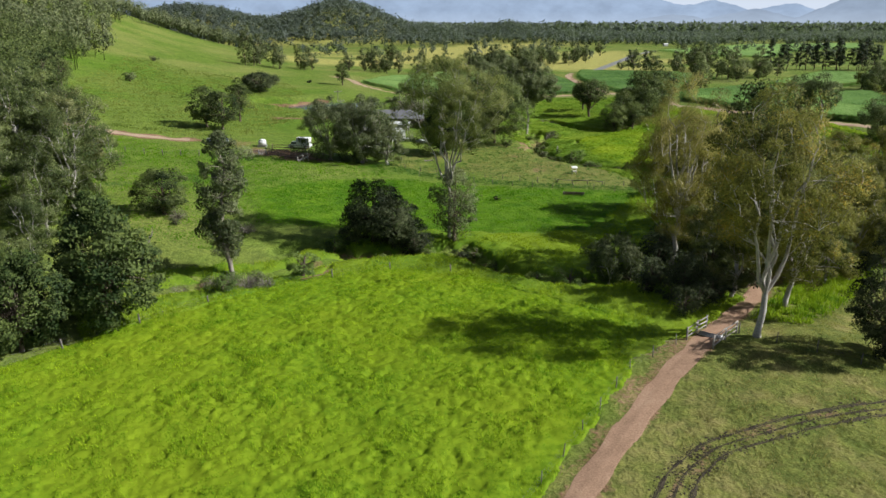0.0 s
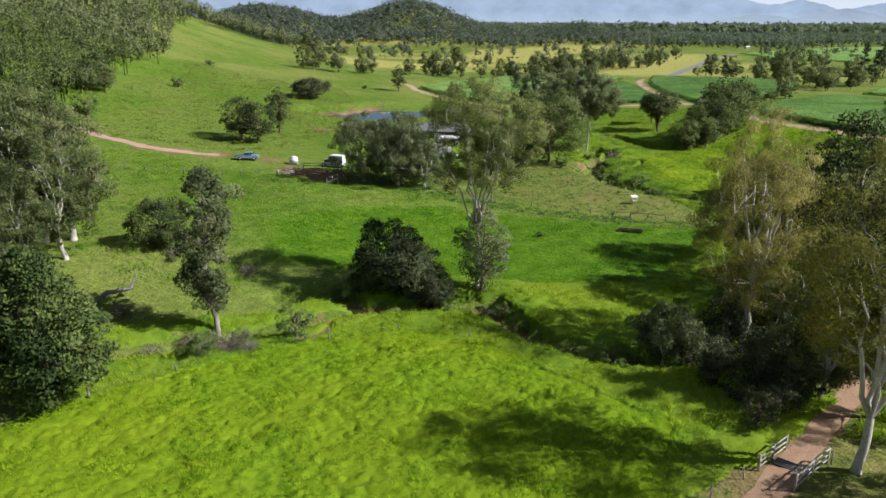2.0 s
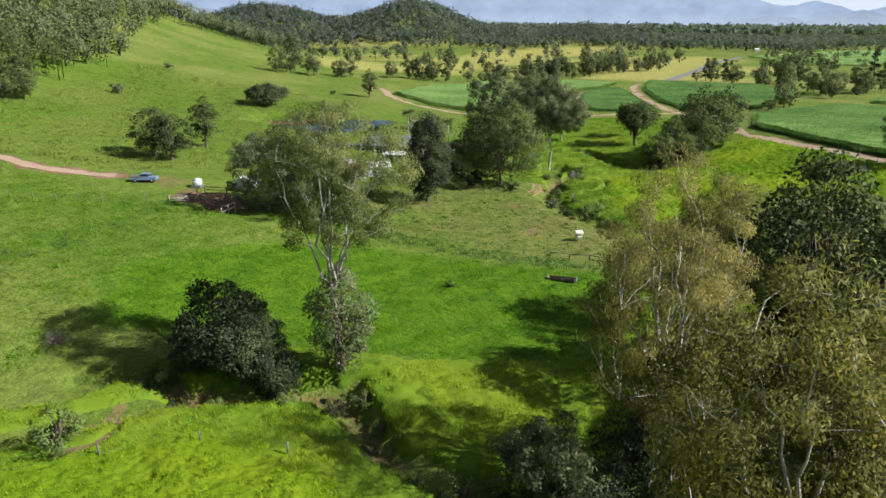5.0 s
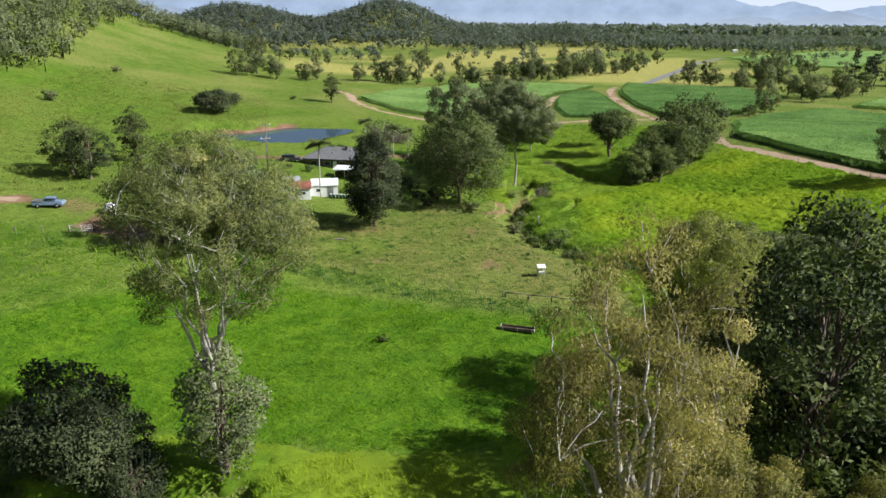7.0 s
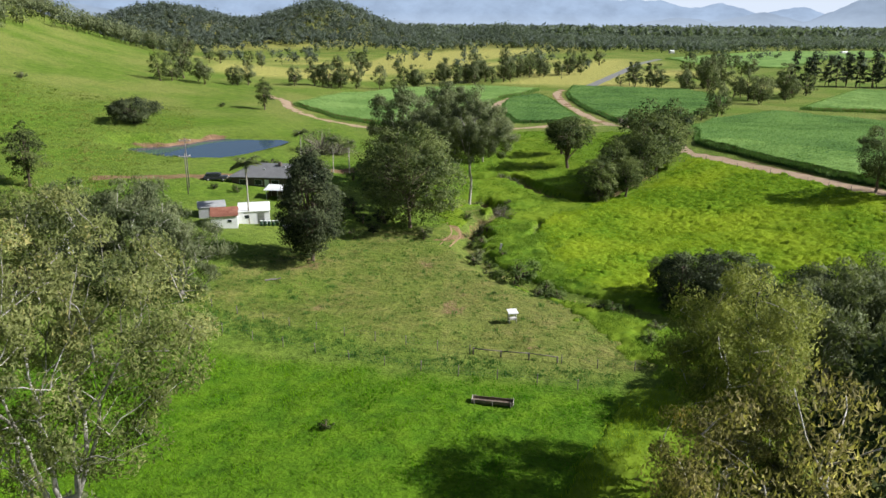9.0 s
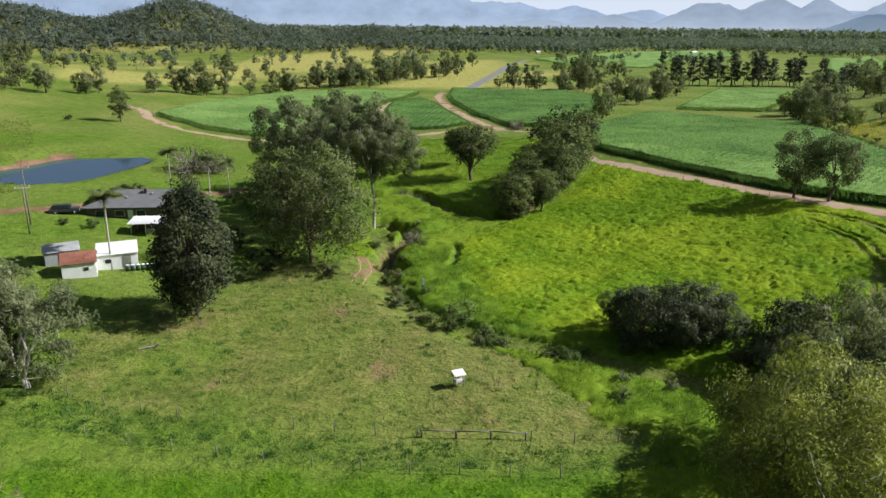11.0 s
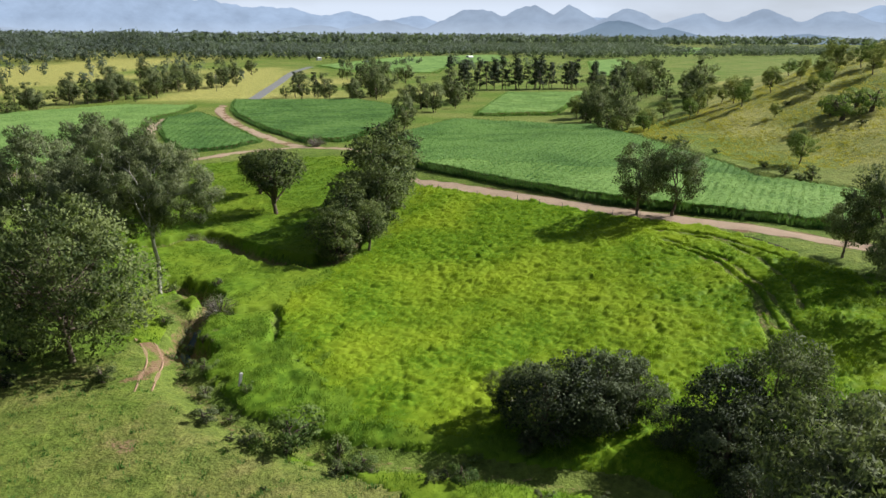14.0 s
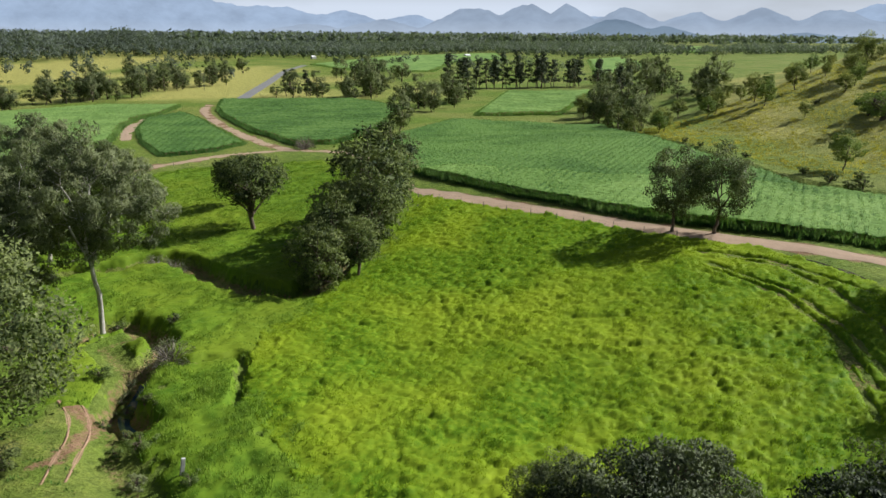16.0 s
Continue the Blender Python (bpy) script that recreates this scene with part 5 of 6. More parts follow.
def grass_mat(name, poly, cell, h, angle, seed, label, tip, mound, space=1.0, bare=(), thick=9.0, blade=0.34, margin=1.0, ragged=0.4):
    """Long matted grass: crowded rounded tussocks, with short blades over their tops; wheel lines stay bare."""
    rng = np.random.default_rng(seed)
    p = np.array(poly)
    c = p.mean(axis=0)
    r = np.hypot(*(p - c).T).max() + 2
    u, v = np.meshgrid(np.arange(-r, r, cell), np.arange(-r, r, cell))
    ca_, sa_ = math.cos(angle), math.sin(angle)
    x, y = c[0] + u * ca_ - v * sa_, c[1] + u * sa_ + v * ca_
    clump = 0.62 * tussocks(u * 0.72 + 0.3 * wobble(u, v, 2.0), v + 0.3 * wobble(u, v, 2.3, 1.0), space, rng) + 0.38 * tussocks(u, v, space * 0.45, rng)
    swell = 0.85 + 0.2 * wobble(x, y, 4.2, seed) + 0.15 * wobble(x, y, 11.0, seed + 1)
    rim = to_line(x, y, poly + poly[:1])
    live = np.where(inside(x, y, poly), rim, -rim) + margin + ragged * wobble(x, y, 2.6, seed) + 0.6 * ragged * wobble(x, y, 0.9, seed) > 0
    tall = h * (0.05 + 1.6 * clump * np.clip(swell, 0.3, 1.4) + 0.07 * rng.normal(size=u.shape)) * (0.45 + 0.55 * sstep(0.0, 2.5, to_line(x, y, poly + poly[:1]) + 0.6 * wobble(x, y, 1.7)))
    cut = gully_depth(x, y) > 0.75
    for line in bare:
        cut |= to_line(x, y, line) + 0.3 * wobble(x, y, 1.4, 2.0) < 0.28
        tall = tall * (0.15 + 0.85 * sstep(0.22, 0.75, to_line(x, y, line) + 0.25 * wobble(x, y, 1.9)))
    z = land(x, y) + np.where(live & ~cut, tall, -0.25) - 0.02
    use = live[:-1, :-1] | live[1:, :-1] | live[:-1, 1:] | live[1:, 1:]
    idx = np.arange(x.size).reshape(x.shape)
    f = np.stack([idx[:-1, :-1], idx[:-1, 1:], idx[1:, 1:], idx[1:, :-1]], -1)[use]
    kept, f = np.unique(f, return_inverse=True)
    P = np.stack([x, y, z], -1).reshape(-1, 3)
    tagged(mesh_object(name, P[kept], [f.reshape(-1, 4)], mound, smooth=True), label, "grass", kind="stuff")
    pick = P.reshape(x.shape + (3,))[live & ~cut & (rng.uniform(size=x.shape) < thick * cell * cell * np.clip(clump * 2.4 - 0.5, 0.04, 1.3))]
    tufts(name + "_blades", tip, pick, blade, 0.065, 7, seed + 1, "short bright blades over " + label, 1.1, spread=0.17, hump=3.0)


grass_mat("lush_field_grass", [(p[0], max(p[1], 34)) for p in FIELD_A], 0.22, 0.44, 0.3, 21, "lush soft bright green pasture grass", M_GRASS, M_MOUND, 0.75, [], 10.0, 0.22)
grass_mat("knoll_grass", KNOLL, 0.22, 0.5, -0.5, 23, "mounded yellow-green grass on the knoll", M_GRASS2, M_KNOLL, 0.85, KNOLL_LINES, 9.0, 0.2)
tufts("middle_field_grass", M_DEEPGRASS, sown(MIDFIELD, 0.7, 25), 0.22, 0.14, 8, 26, "even deep green pasture grass", 1.5, spread=0.35, hump=2.5)
tufts("paddock_grass", M_GRASS3, sown(PADDOCK, 0.95, 27, clump=6.0), 0.16, 0.12, 9, 28, "short cropped paddock grass with darker tussocks", 1.5)
tufts("paddock_tussocks", M_BLUEGRASS, sown(PADDOCK, 1.3, 45, clump=3.4), 0.3, 0.12, 14, 46, "darker green tussocks scattered over the paddock", 1.1, spread=0.22, hump=0.9)
tufts("strip_grass", M_BLUEGRASS, sown([(-16, 158), (-6, 155.5), (8, 149.5), (23, 145.3), (40, 141), (40, 138), (21, 141), (11, 144), (-5, 149.5), (-18, 153)], 0.6, 47), 0.3, 0.12, 11, 48, "taller blue-green grass strip between the fences", 1.2)
BANK = [(-44, 84), (-30, 91), (-22, 94), (-14, 108), (6, 107), (24, 108), (40, 137), (52, 136), (44, 112), (32, 92), (34, 78), (24, 66), (18, 62), (20, 71), (12, 80), (1, 89), (-8, 92), (-22, 84), (-31, 75), (-38, 70)]
grass_mat("bank_grass", BANK, 0.33, 0.5, 0.2, 29, "rank grass along the creek banks", M_GRASS2, M_BANKGRASS, 1.0, BARE_LINES, 8.0, 0.34)
grass_mat("gully_grass", [(20, 200), (27, 199), (36.5, 198.5), (42, 206), (52, 214), (66, 226), (80, 246), (79, 300), (50, 313), (20, 305), (16, 240)], 0.36, 0.42, -0.3, 31, "rough green grass round the gully", M_DEEPBANK, M_BANKGRASS, 1.0, [], 6.0, 0.3, 0.6, 1.4)
grass_mat("east_bank_grass", [(44, 136), (60, 138), (110, 150), (104, 168), (90, 150), (58, 149), (49, 162), (38.5, 172), (37.5, 195), (36, 199), (27, 199), (26, 178), (36, 163)], 0.36, 0.5, -0.4, 33, "rank weedy grass on the eastern creek bank", M_DEEPBANK, M_BANKGRASS, 1.4, [], 9.0, 0.42, 0.3, 2.2)
tufts("verge_grass", M_GRASS3, sown([(14, 40), (26, 60), (44, 84), (56, 84), (52, 40)], 0.45, 35, clump=1.5), 0.16, 0.09, 8, 36, "short mown verge grass", 1.4)
tufts("tall_verge_grass", M_GRASS2, sown([(33, 70), (46, 88), (58, 100), (66, 100), (48, 78), (38, 68)], 0.5, 37), 0.8, 0.14, 9, 38, "tall green grass beside the farm track", 1.0)
tufts("hill_grass", M_STRAW, sown([(152, 214), (200, 200), (262, 250), (270, 300), (190, 312), (172, 290)], 1.1, 39, clump=9.0), 0.4, 0.26, 9, 40, "dry yellowing tussocks on the hillside", 1.2, spread=0.4)
tufts("west_pasture_grass", M_DEEPGRASS, sown([(-82, 118), (-46, 100), (-30, 96), (-30, 110), (-34, 126), (-25, 138), (-10, 147), (-14, 156), (-45, 154), (-80, 165)], 0.85, 41), 0.24, 0.17, 8, 42, "soft green grass on the western pasture", 1.5, spread=0.4, hump=2.5)
tufts("swale_grass", M_BLUEGRASS, sown([(-64, 122), (-52, 121.5), (-46, 108), (-43.5, 109), (-46, 122), (-42, 138), (-40, 156), (-44, 156), (-45.5, 140), (-50, 126), (-64, 127)], 0.8, 49, clump=3.0), 0.3, 0.14, 10, 50, "damp blue-green rushy grass in a shallow swale", 1.2, spread=0.4)
tufts("western_hill_grass", M_PASTURE, sown([(-130, 174), (-66, 172), (-50, 182), (-40, 240), (-70, 330), (-140, 330), (-118, 230)], 1.7, 43), 0.4, 0.32, 8, 44, "rough pasture grass on the western slope", 1.4, spread=0.7, hump=4.0)


def cane_field(name, poly, material, row, cell, h, angle, seed, label, blade=0.12, per=4, thick=1.0, ridges=0.1):
    """Standing cane: a close leafy canopy in rows, a ragged wall at the edge, and arching leaf tips over it."""
    rng = np.random.default_rng(seed)
    p = np.array(poly)
    c = p.mean(axis=0)
    r = np.hypot(*(p - c).T).max() + 2
    u, v = np.meshgrid(np.arange(-r, r, cell), np.arange(-r, r, cell))
    ca_, sa_ = math.cos(angle), math.sin(angle)
    x, y = c[0] + u * ca_ - v * sa_, c[1] + u * sa_ + v * ca_
    x, y = x + rng.normal(size=x.shape) * cell * 0.15, y + rng.normal(size=x.shape) * cell * 0.15
    within_it = inside(x, y, poly)
    g = land(x, y)
    tall = h * (0.82 + ridges * np.cos(2 * np.pi * u / row) + 0.05 * wobble(x, y, 5.0, seed) + 0.03 * wobble(x, y, 21.0, seed))
    z = np.where(within_it, g + tall + rng.normal(size=x.shape) * 0.05 * h, g - 0.1)
    P = np.stack([x, y, z], -1)
    use = within_it[:-1, :-1] & within_it[1:, :-1] & within_it[:-1, 1:] & within_it[1:, 1:]
    quad = np.stack([P[:-1, :-1][use], P[:-1, 1:][use], P[1:, 1:][use], P[1:, :-1][use]], 1)
    verts = [quad.reshape(-1, 3)]
    faces = [np.arange(len(quad) * 4).reshape(-1, 4)]
    # arching leaves along the rows, and a fringe of whole leaves at the field's edge
    ok = within_it & (rng.uniform(size=x.shape) < thick * (0.55 + 0.45 * np.cos(2 * np.pi * u / row)))
    tops = np.stack([x, y, z - 0.35], -1)[ok]
    edge = []
    for (ax, ay), (bx, by) in zip(poly, poly[1:] + poly[:1]):
        k = int(np.hypot(bx - ax, by - ay) * 1.7 / blade)
        t = rng.uniform(size=(k, 1))
        edge.append(np.array([[ax, ay]]) * (1 - t) + np.array([[bx, by]]) * t + rng.normal(size=(k, 2)) * 0.42)
    edge = np.concatenate(edge)
    edge = np.column_stack([edge, land(edge[:, 0], edge[:, 1]) - 0.1])
    for pts, tallness, w, count in ((tops, 0.72, blade, per), (edge, h * 1.05, blade * 1.3, 3)):
        n = len(pts) * count
        b = np.repeat(pts, count, axis=0) + np.column_stack([rng.normal(size=(n, 2)) * 0.2, np.zeros(n)])
        az = rng.uniform(0, 2 * np.pi, n)
        out = np.column_stack([np.cos(az), np.sin(az), np.zeros(n)])
        side = np.column_stack([-np.sin(az), np.cos(az), np.zeros(n)]) * w / 2
        hh = tallness * rng.uniform(0.6, 1.1, n)
        up = np.column_stack([np.zeros((n, 2)), hh])
        lean = (rng.uniform(0.2, 0.8, n) * hh)[:, None]
        tri = np.stack([b - side, b + side, b + out * lean + up * np.where(lean > 0.5 * hh[:, None], 0.75, 1.0)], 1)
        faces.append(np.arange(n * 3).reshape(-1, 3) + sum(len(q) for q in verts))
        verts.append(tri.reshape(-1, 3))
    return tagged(mesh_object(name, np.concatenate(verts), faces, material), label, "sugar cane", kind="stuff")


CANE_FRONT = [(87.5, 260), (94, 258), (103, 246), (112, 236), (124, 226), (141, 208), (143, 188), (122, 178), (112, 192), (101, 211), (94, 232)]
cane_field("cane_far_west", CANE_A, M_CANE, 1.6, 0.8, 1.8, 0.5, 51, "pale green standing sugar cane", 0.16, 3)
cane_field("cane_rows", CANE_E, M_CANE2, 2.4, 0.6, 1.4, -0.35, 53, "young dark sugar cane in rows", 0.16, 4)
cane_field("cane_centre", CANE_B, M_CANE2, 1.8, 0.8, 1.8, 0.9, 55, "deep green sugar cane block", 0.16, 3)
cane_field("cane_east", CANE_C, M_CANE2, 1.6, 0.5, 1.75, -0.95, 57, "green sugar cane in rows beside the track", 0.11, 4)
cane_field("cane_front", CANE_FRONT, M_CANE, 1.6, 0.5, 1.95, -0.95, 58, "pale green strip of taller cane along the headland track", 0.11, 4, 1.0, 0.02)
cane_field("cane_far_east", CANE_D, M_CANE, 2.0, 1.1, 1.8, 0.4, 59, "pale green sugar cane below the pines", 0.2, 2)
cane_field("crop_north", CROP_NORTH, M_CANE, 3.0, 4.0, 1.5, 0.6, 60, "pale green cane far across the plain", 0.5, 1, 0.5)
cane_field("crop_east", CROP_EAST, M_CANE, 3.0, 3.5, 1.5, 0.6, 61, "pale green cane beyond the windbreak", 0.5, 1, 0.5)
cane_field("crop_far", CROP_FAR, M_CANE, 6.0, 9.0, 1.8, 0.6, 62, "pale green cane on the distant plain", 0.9, 1, 0.3)


# ---- built things ----
M_WHITE = surface("white_painted_steel", (0.70, 0.70, 0.68), (0.82, 0.82, 0.80), 1.2, 0.5)
M_ROOF = surface("dark_grey_roof", (0.13, 0.13, 0.132), (0.19, 0.19, 0.19), 0.8, 0.6)
M_RUSTROOF = surface("rusty_iron", (0.19, 0.065, 0.04), (0.33, 0.15, 0.10), 0.9, 0.75, fine=6)
M_ZINC = surface("weathered_zinc", (0.34, 0.35, 0.35), (0.52, 0.52, 0.51), 0.7, 0.5, 0.3)
M_BRICK = surface("dark_brick", (0.10, 0.075, 0.062), (0.17, 0.13, 0.11), 2.0, 0.85)
M_GLASS = surface("dark_window_glass", (0.02, 0.025, 0.03), (0.04, 0.045, 0.05), 1.0, 0.08)
M_BLUE = surface("blue_car_paint", (0.16, 0.22, 0.34), (0.24, 0.31, 0.44), 2.0, 0.3)
M_CHARCOAL = surface("charcoal_car_paint", (0.035, 0.037, 0.045), (0.055, 0.058, 0.065), 2.0, 0.3)
M_RUBBER = surface("black_rubber", (0.015, 0.015, 0.015), (0.03, 0.03, 0.03), 5.0, 0.85)
M_STEEL = surface("grey_steel", (0.30, 0.30, 0.30), (0.45, 0.45, 0.44), 3.0, 0.4, 0.7)
M_DRUM = surface("dark_green_drum", (0.02, 0.05, 0.03), (0.035, 0.075, 0.04), 3.0, 0.5)
M_CONCRETE = surface("pale_concrete", (0.45, 0.43, 0.40), (0.62, 0.60, 0.56), 1.5, 0.85)
M_YARD = surface("brown_yard_timber", (0.10, 0.075, 0.055), (0.21, 0.165, 0.125), 2.5, 0.9, bump_s=0.5)
M_DEAD = surface("bleached_dead_wood", (0.10, 0.09, 0.08), (0.26, 0.24, 0.215), 1.8, 0.9, bump_s=0.6)
M_GREYPOST = surface("grey_split_post", (0.10, 0.088, 0.075), (0.24, 0.215, 0.185), 2.5, 0.9, bump_s=0.5)
M_MUD = surface("dark_mud", (0.022, 0.018, 0.011), (0.07, 0.056, 0.034), 1.6, 0.95, bump_s=0.7)


def box(bm, c, size, turn=0.0, bevel=0.0, tilt=0.0):
    r = bmesh.ops.create_cube(bm, size=1.0, matrix=pose(*c, 0, tilt, turn) @ Matrix.Diagonal((*size, 1)))
    if bevel:
        es = {e for v in r["verts"] for e in v.link_edges}
        bmesh.ops.bevel(bm, geom=list(es), offset=bevel, segments=2, affect="EDGES")


def box_part(name, c, size, material, parent, label="", turn=0.0, bevel=0.0, tilt=0.0):
    bm = bmesh.new()
    box(bm, c, size, turn, bevel, tilt)
    return part(name, bm, material, parent, label)


def rod(bm, a, b, r, sides=7, taper=1.0):
    a, b = Vector(a), Vector(b)
    d = b - a
    m = Matrix.Translation((a + b) / 2) @ d.to_track_quat("Z", "Y").to_matrix().to_4x4()
    bmesh.ops.create_cone(bm, cap_ends=True, segments=sides, radius1=r, radius2=r * taper, depth=d.length, matrix=m)


def rod_part(name, a, b, r, material, parent, label="", sides=7, taper=1.0):
    bm = bmesh.new()
    rod(bm, a, b, r, sides, taper)
    return part(name, bm, material, parent, label, True)


def zat(x, y):
    return float(land(x, y))


def corrugated(name, corners, material, parent, label="", ribs=22, depth=0.045):
    """A sheet roof plane with real ribs between four corners (eave a, eave b, ridge b, ridge a)."""
    a, b, c, d = (np.array(p, float) for p in corners)
    n = ribs * 2 + 1
    t = np.linspace(0, 1, n)[:, None]
    up = np.cross(b - a, d - a)
    up /= np.linalg.norm(up)
    if up[2] < 0:
        up = -up
    w = (np.arange(n) % 2)[:, None] * depth * up
    low, top = a + (b - a) * t + w, d + (c - d) * t + w
    v = np.concatenate([low, top, low - up * 0.05, top - up * 0.05])
    i = np.arange(n - 1)
    f = [np.stack([i, i + 1, i + 1 + n, i + n], -1), np.stack([i + 2 * n, i + 3 * n, i + 1 + 3 * n, i + 1 + 2 * n], -1), np.stack([i, i + 2 * n, i + 1 + 2 * n, i + 1], -1)]
    return mesh_object(name, v, f, material, parent, label)


def wire_fence(name, pts, spacing, label, post_h=1.15, post_r=0.05, wires=3, material=None, group="fences"):
    """A fence: each post a part, each wire a part, over uneven ground."""
    rng = np.random.default_rng(int(abs(pts[0][0] * 10)) + len(pts))
    p = np.array(pts, float)
    s = np.concatenate([[0], np.cumsum(np.hypot(*np.diff(p, axis=0).T))])
    u = np.linspace(0, s[-1], max(2, int(round(s[-1] / spacing)) + 1))
    xs, ys = np.interp(u, s, p[:, 0]), np.interp(u, s, p[:, 1])
    e = thing(name, (xs[0], ys[0], zat(xs[0], ys[0])), label, "fence", group)
    o = np.array(e.matrix_basis.translation)
    foot = np.column_stack([xs, ys, land(xs, ys)]) - o
    for f in foot:
        h = post_h * rng.uniform(0.88, 1.1)
        lean = rng.normal(size=2) * 0.06
        rod_part("post", f + np.array([0, 0, -0.3]), f + np.array([lean[0], lean[1], h]), post_r * rng.uniform(0.85, 1.2), material or M_GREYPOST, e, taper=0.85)
    for w in range(wires):
        z = post_h * (0.3 + 0.62 * w / max(wires - 1, 1))
        bm = bmesh.new()
        for a, b in zip(foot[:-1], foot[1:]):
            mid = (a + b) / 2 + np.array([0, 0, z - 0.03])
            rod(bm, a + np.array([0, 0, z]), mid, 0.0035, 3)
            rod(bm, mid, b + np.array([0, 0, z]), 0.0035, 3)
        part("wire", bm, M_WIRE, e)
    return e


def rail_fence(name, a, b, posts, rails, label, h=1.25, material=None, r=0.075):
    """Timber posts with rails between."""
    e = thing(name, (*a, zat(*a)), label, "rail fence")
    rng = np.random.default_rng(int(abs(a[0] * 7 + a[1])))
    o = np.array(e.matrix_basis.translation)
    feet = []
    for k in range(posts):
        t = k / (posts - 1)
        x, y = a[0] + (b[0] - a[0]) * t, a[1] + (b[1] - a[1]) * t
        f = np.array([x, y, zat(x, y)]) - o
        feet.append(f)
        rod_part("post", f + np.array([0, 0, -0.3]), f + np.array([0, 0, h * rng.uniform(0.98, 1.12)]), r * 1.25, material or M_TIMBER, e)
    for k in range(posts - 1):
        for q in range(rails):
            z = h * (0.95 - 0.36 * q)
            rod_part("rail", feet[k] + np.array([0, 0, z + rng.normal() * 0.03]), feet[k + 1] + np.array([0, 0, z + rng.normal() * 0.03]), r * 0.8, material or M_TIMBER, e, sides=6)
    return e


# gate rails with the cattle grid between them
for a, b in (((24.0, 64.2), (27.1, 67.6)), ((25.6, 61.6), (29.4, 65.6))):
    rail_fence("rail_fence", a, b, 3, 3, "weathered pale timber rails flanking the cattle grid", 1.3, r=0.075)
gc = (26.6, 64.7)
grid = thing("cattle_grid", (*gc, zat(*gc) + 0.06), "dark steel cattle grid set across the earth track", "cattle grid", turn=-37)
box_part("pit_frame", (0, 0, -0.01), (2.6, 1.1, 0.1), M_MUD, grid)
for k in range(6):
    rod_part("bar", (-1.25, -0.45 + 0.18 * k, 0.06), (1.25, -0.45 + 0.18 * k, 0.06), 0.035, M_STEEL, grid)
wire_fence("field_fence", [(3, 37), (7.9, 44.6), (11.7, 50.2), (17.4, 59), (22.6, 63.0)], 3.6, "timber post and wire fence along the lush field", group="field fences")
wire_fence("verge_fence", [(29.6, 65.4), (36, 59), (43, 53)], 4.0, "post and wire fence across the mown verge", group="field fences")
wire_fence("creek_fence", [(-44, 60), (-37.3, 67.8), (-31, 74.5), (-22, 83), (-8.2, 90.2), (1, 89)], 8.0, "old fence posts along the field's grassy edge", 1.15, 0.09, group="field fences")
# paddock fences
rail_fence("rail_fence", (23.8, 145.8), (32.8, 143.8), 4, 1, "long grey timber rail in the paddock fence", 0.75, M_GREYPOST)
wire_fence("paddock_fence", [(-12, 157.5), (-6.9, 156), (8.1, 150), (16.1, 148), (23.4, 145.9)], 3.8, "thin post and wire paddock fence")
wire_fence("paddock_fence", [(33.2, 143.6), (44.4, 141.2)], 3.6, "thin post and wire paddock fence")
wire_fence("inner_fence", [(-5.1, 149.5), (3, 146.5), (11.4, 143.7), (21.8, 140.7), (34, 138)], 4.2, "pale posts dividing the grazed paddock from green field")
wire_fence("hill_fence", [(-90, 142), (-66.8, 145.8), (-56, 149), (-47.7, 152), (-42, 154.5)], 3.5, "pale post and wire fence on the western pasture", 1.3, 0.08, 4)
wire_fence("headland_fence", [(-10, 316), (20, 312), (47, 319)], 7.0, "post and wire fence beside the headland track")
wire_fence("track_fence", [(80, 246), (86, 232), (94, 211), (98.5, 201)], 5.0, "old posts and wire beside the headland track")
farm_gate = thing("farm_gate", (-41.8, 154.4, zat(-41.8, 154.4)), "white steel farm gate, closed, on the western pasture", "gate", turn=15)
for z in (0.3, 0.6, 0.9, 1.2):
    rod_part("rail", (0, 0, z), (3.2, 0, z), 0.035, M_WHITE, farm_gate)
for x in (0, 1.6, 3.2):
    rod_part("stile", (x, 0, 0.05), (x, 0, 1.25), 0.04, M_WHITE, farm_gate)

# mineral feeder
fx, fy = 28.8, 154.1
feeder = thing("stock_feeder", (fx, fy, zat(fx, fy)), "small white-roofed mineral feeder on four legs in the paddock", "feeder", turn=12)
for sx in (-1, 1):
    for sy in (-1, 1):
        rod_part("leg", (sx * 0.42, sy * 0.3, -0.2), (sx * 0.42, sy * 0.3, 1.35 + 0.18 * (sy > 0)), 0.045, M_CONCRETE, feeder)
box_part("trough", (0, 0, 0.55), (0.95, 0.6, 0.22), M_CONCRETE, feeder, "pale trough", bevel=0.03)
corrugated("roof", [(-0.62, -0.5, 1.35), (0.62, -0.5, 1.35), (0.62, 0.5, 1.6), (-0.62, 0.5, 1.6)], M_WHITE, feeder, "white sheet roof", 10, 0.03)

cp = (29.2, 182.4)
post = thing("leaning_post", (*cp, zat(*cp)), "pale leaning concrete post in rough grass", "post")
box_part("shaft", (0.12, 0, 0.75), (0.3, 0.24, 1.9), M_CONCRETE, post, bevel=0.03, tilt=10)


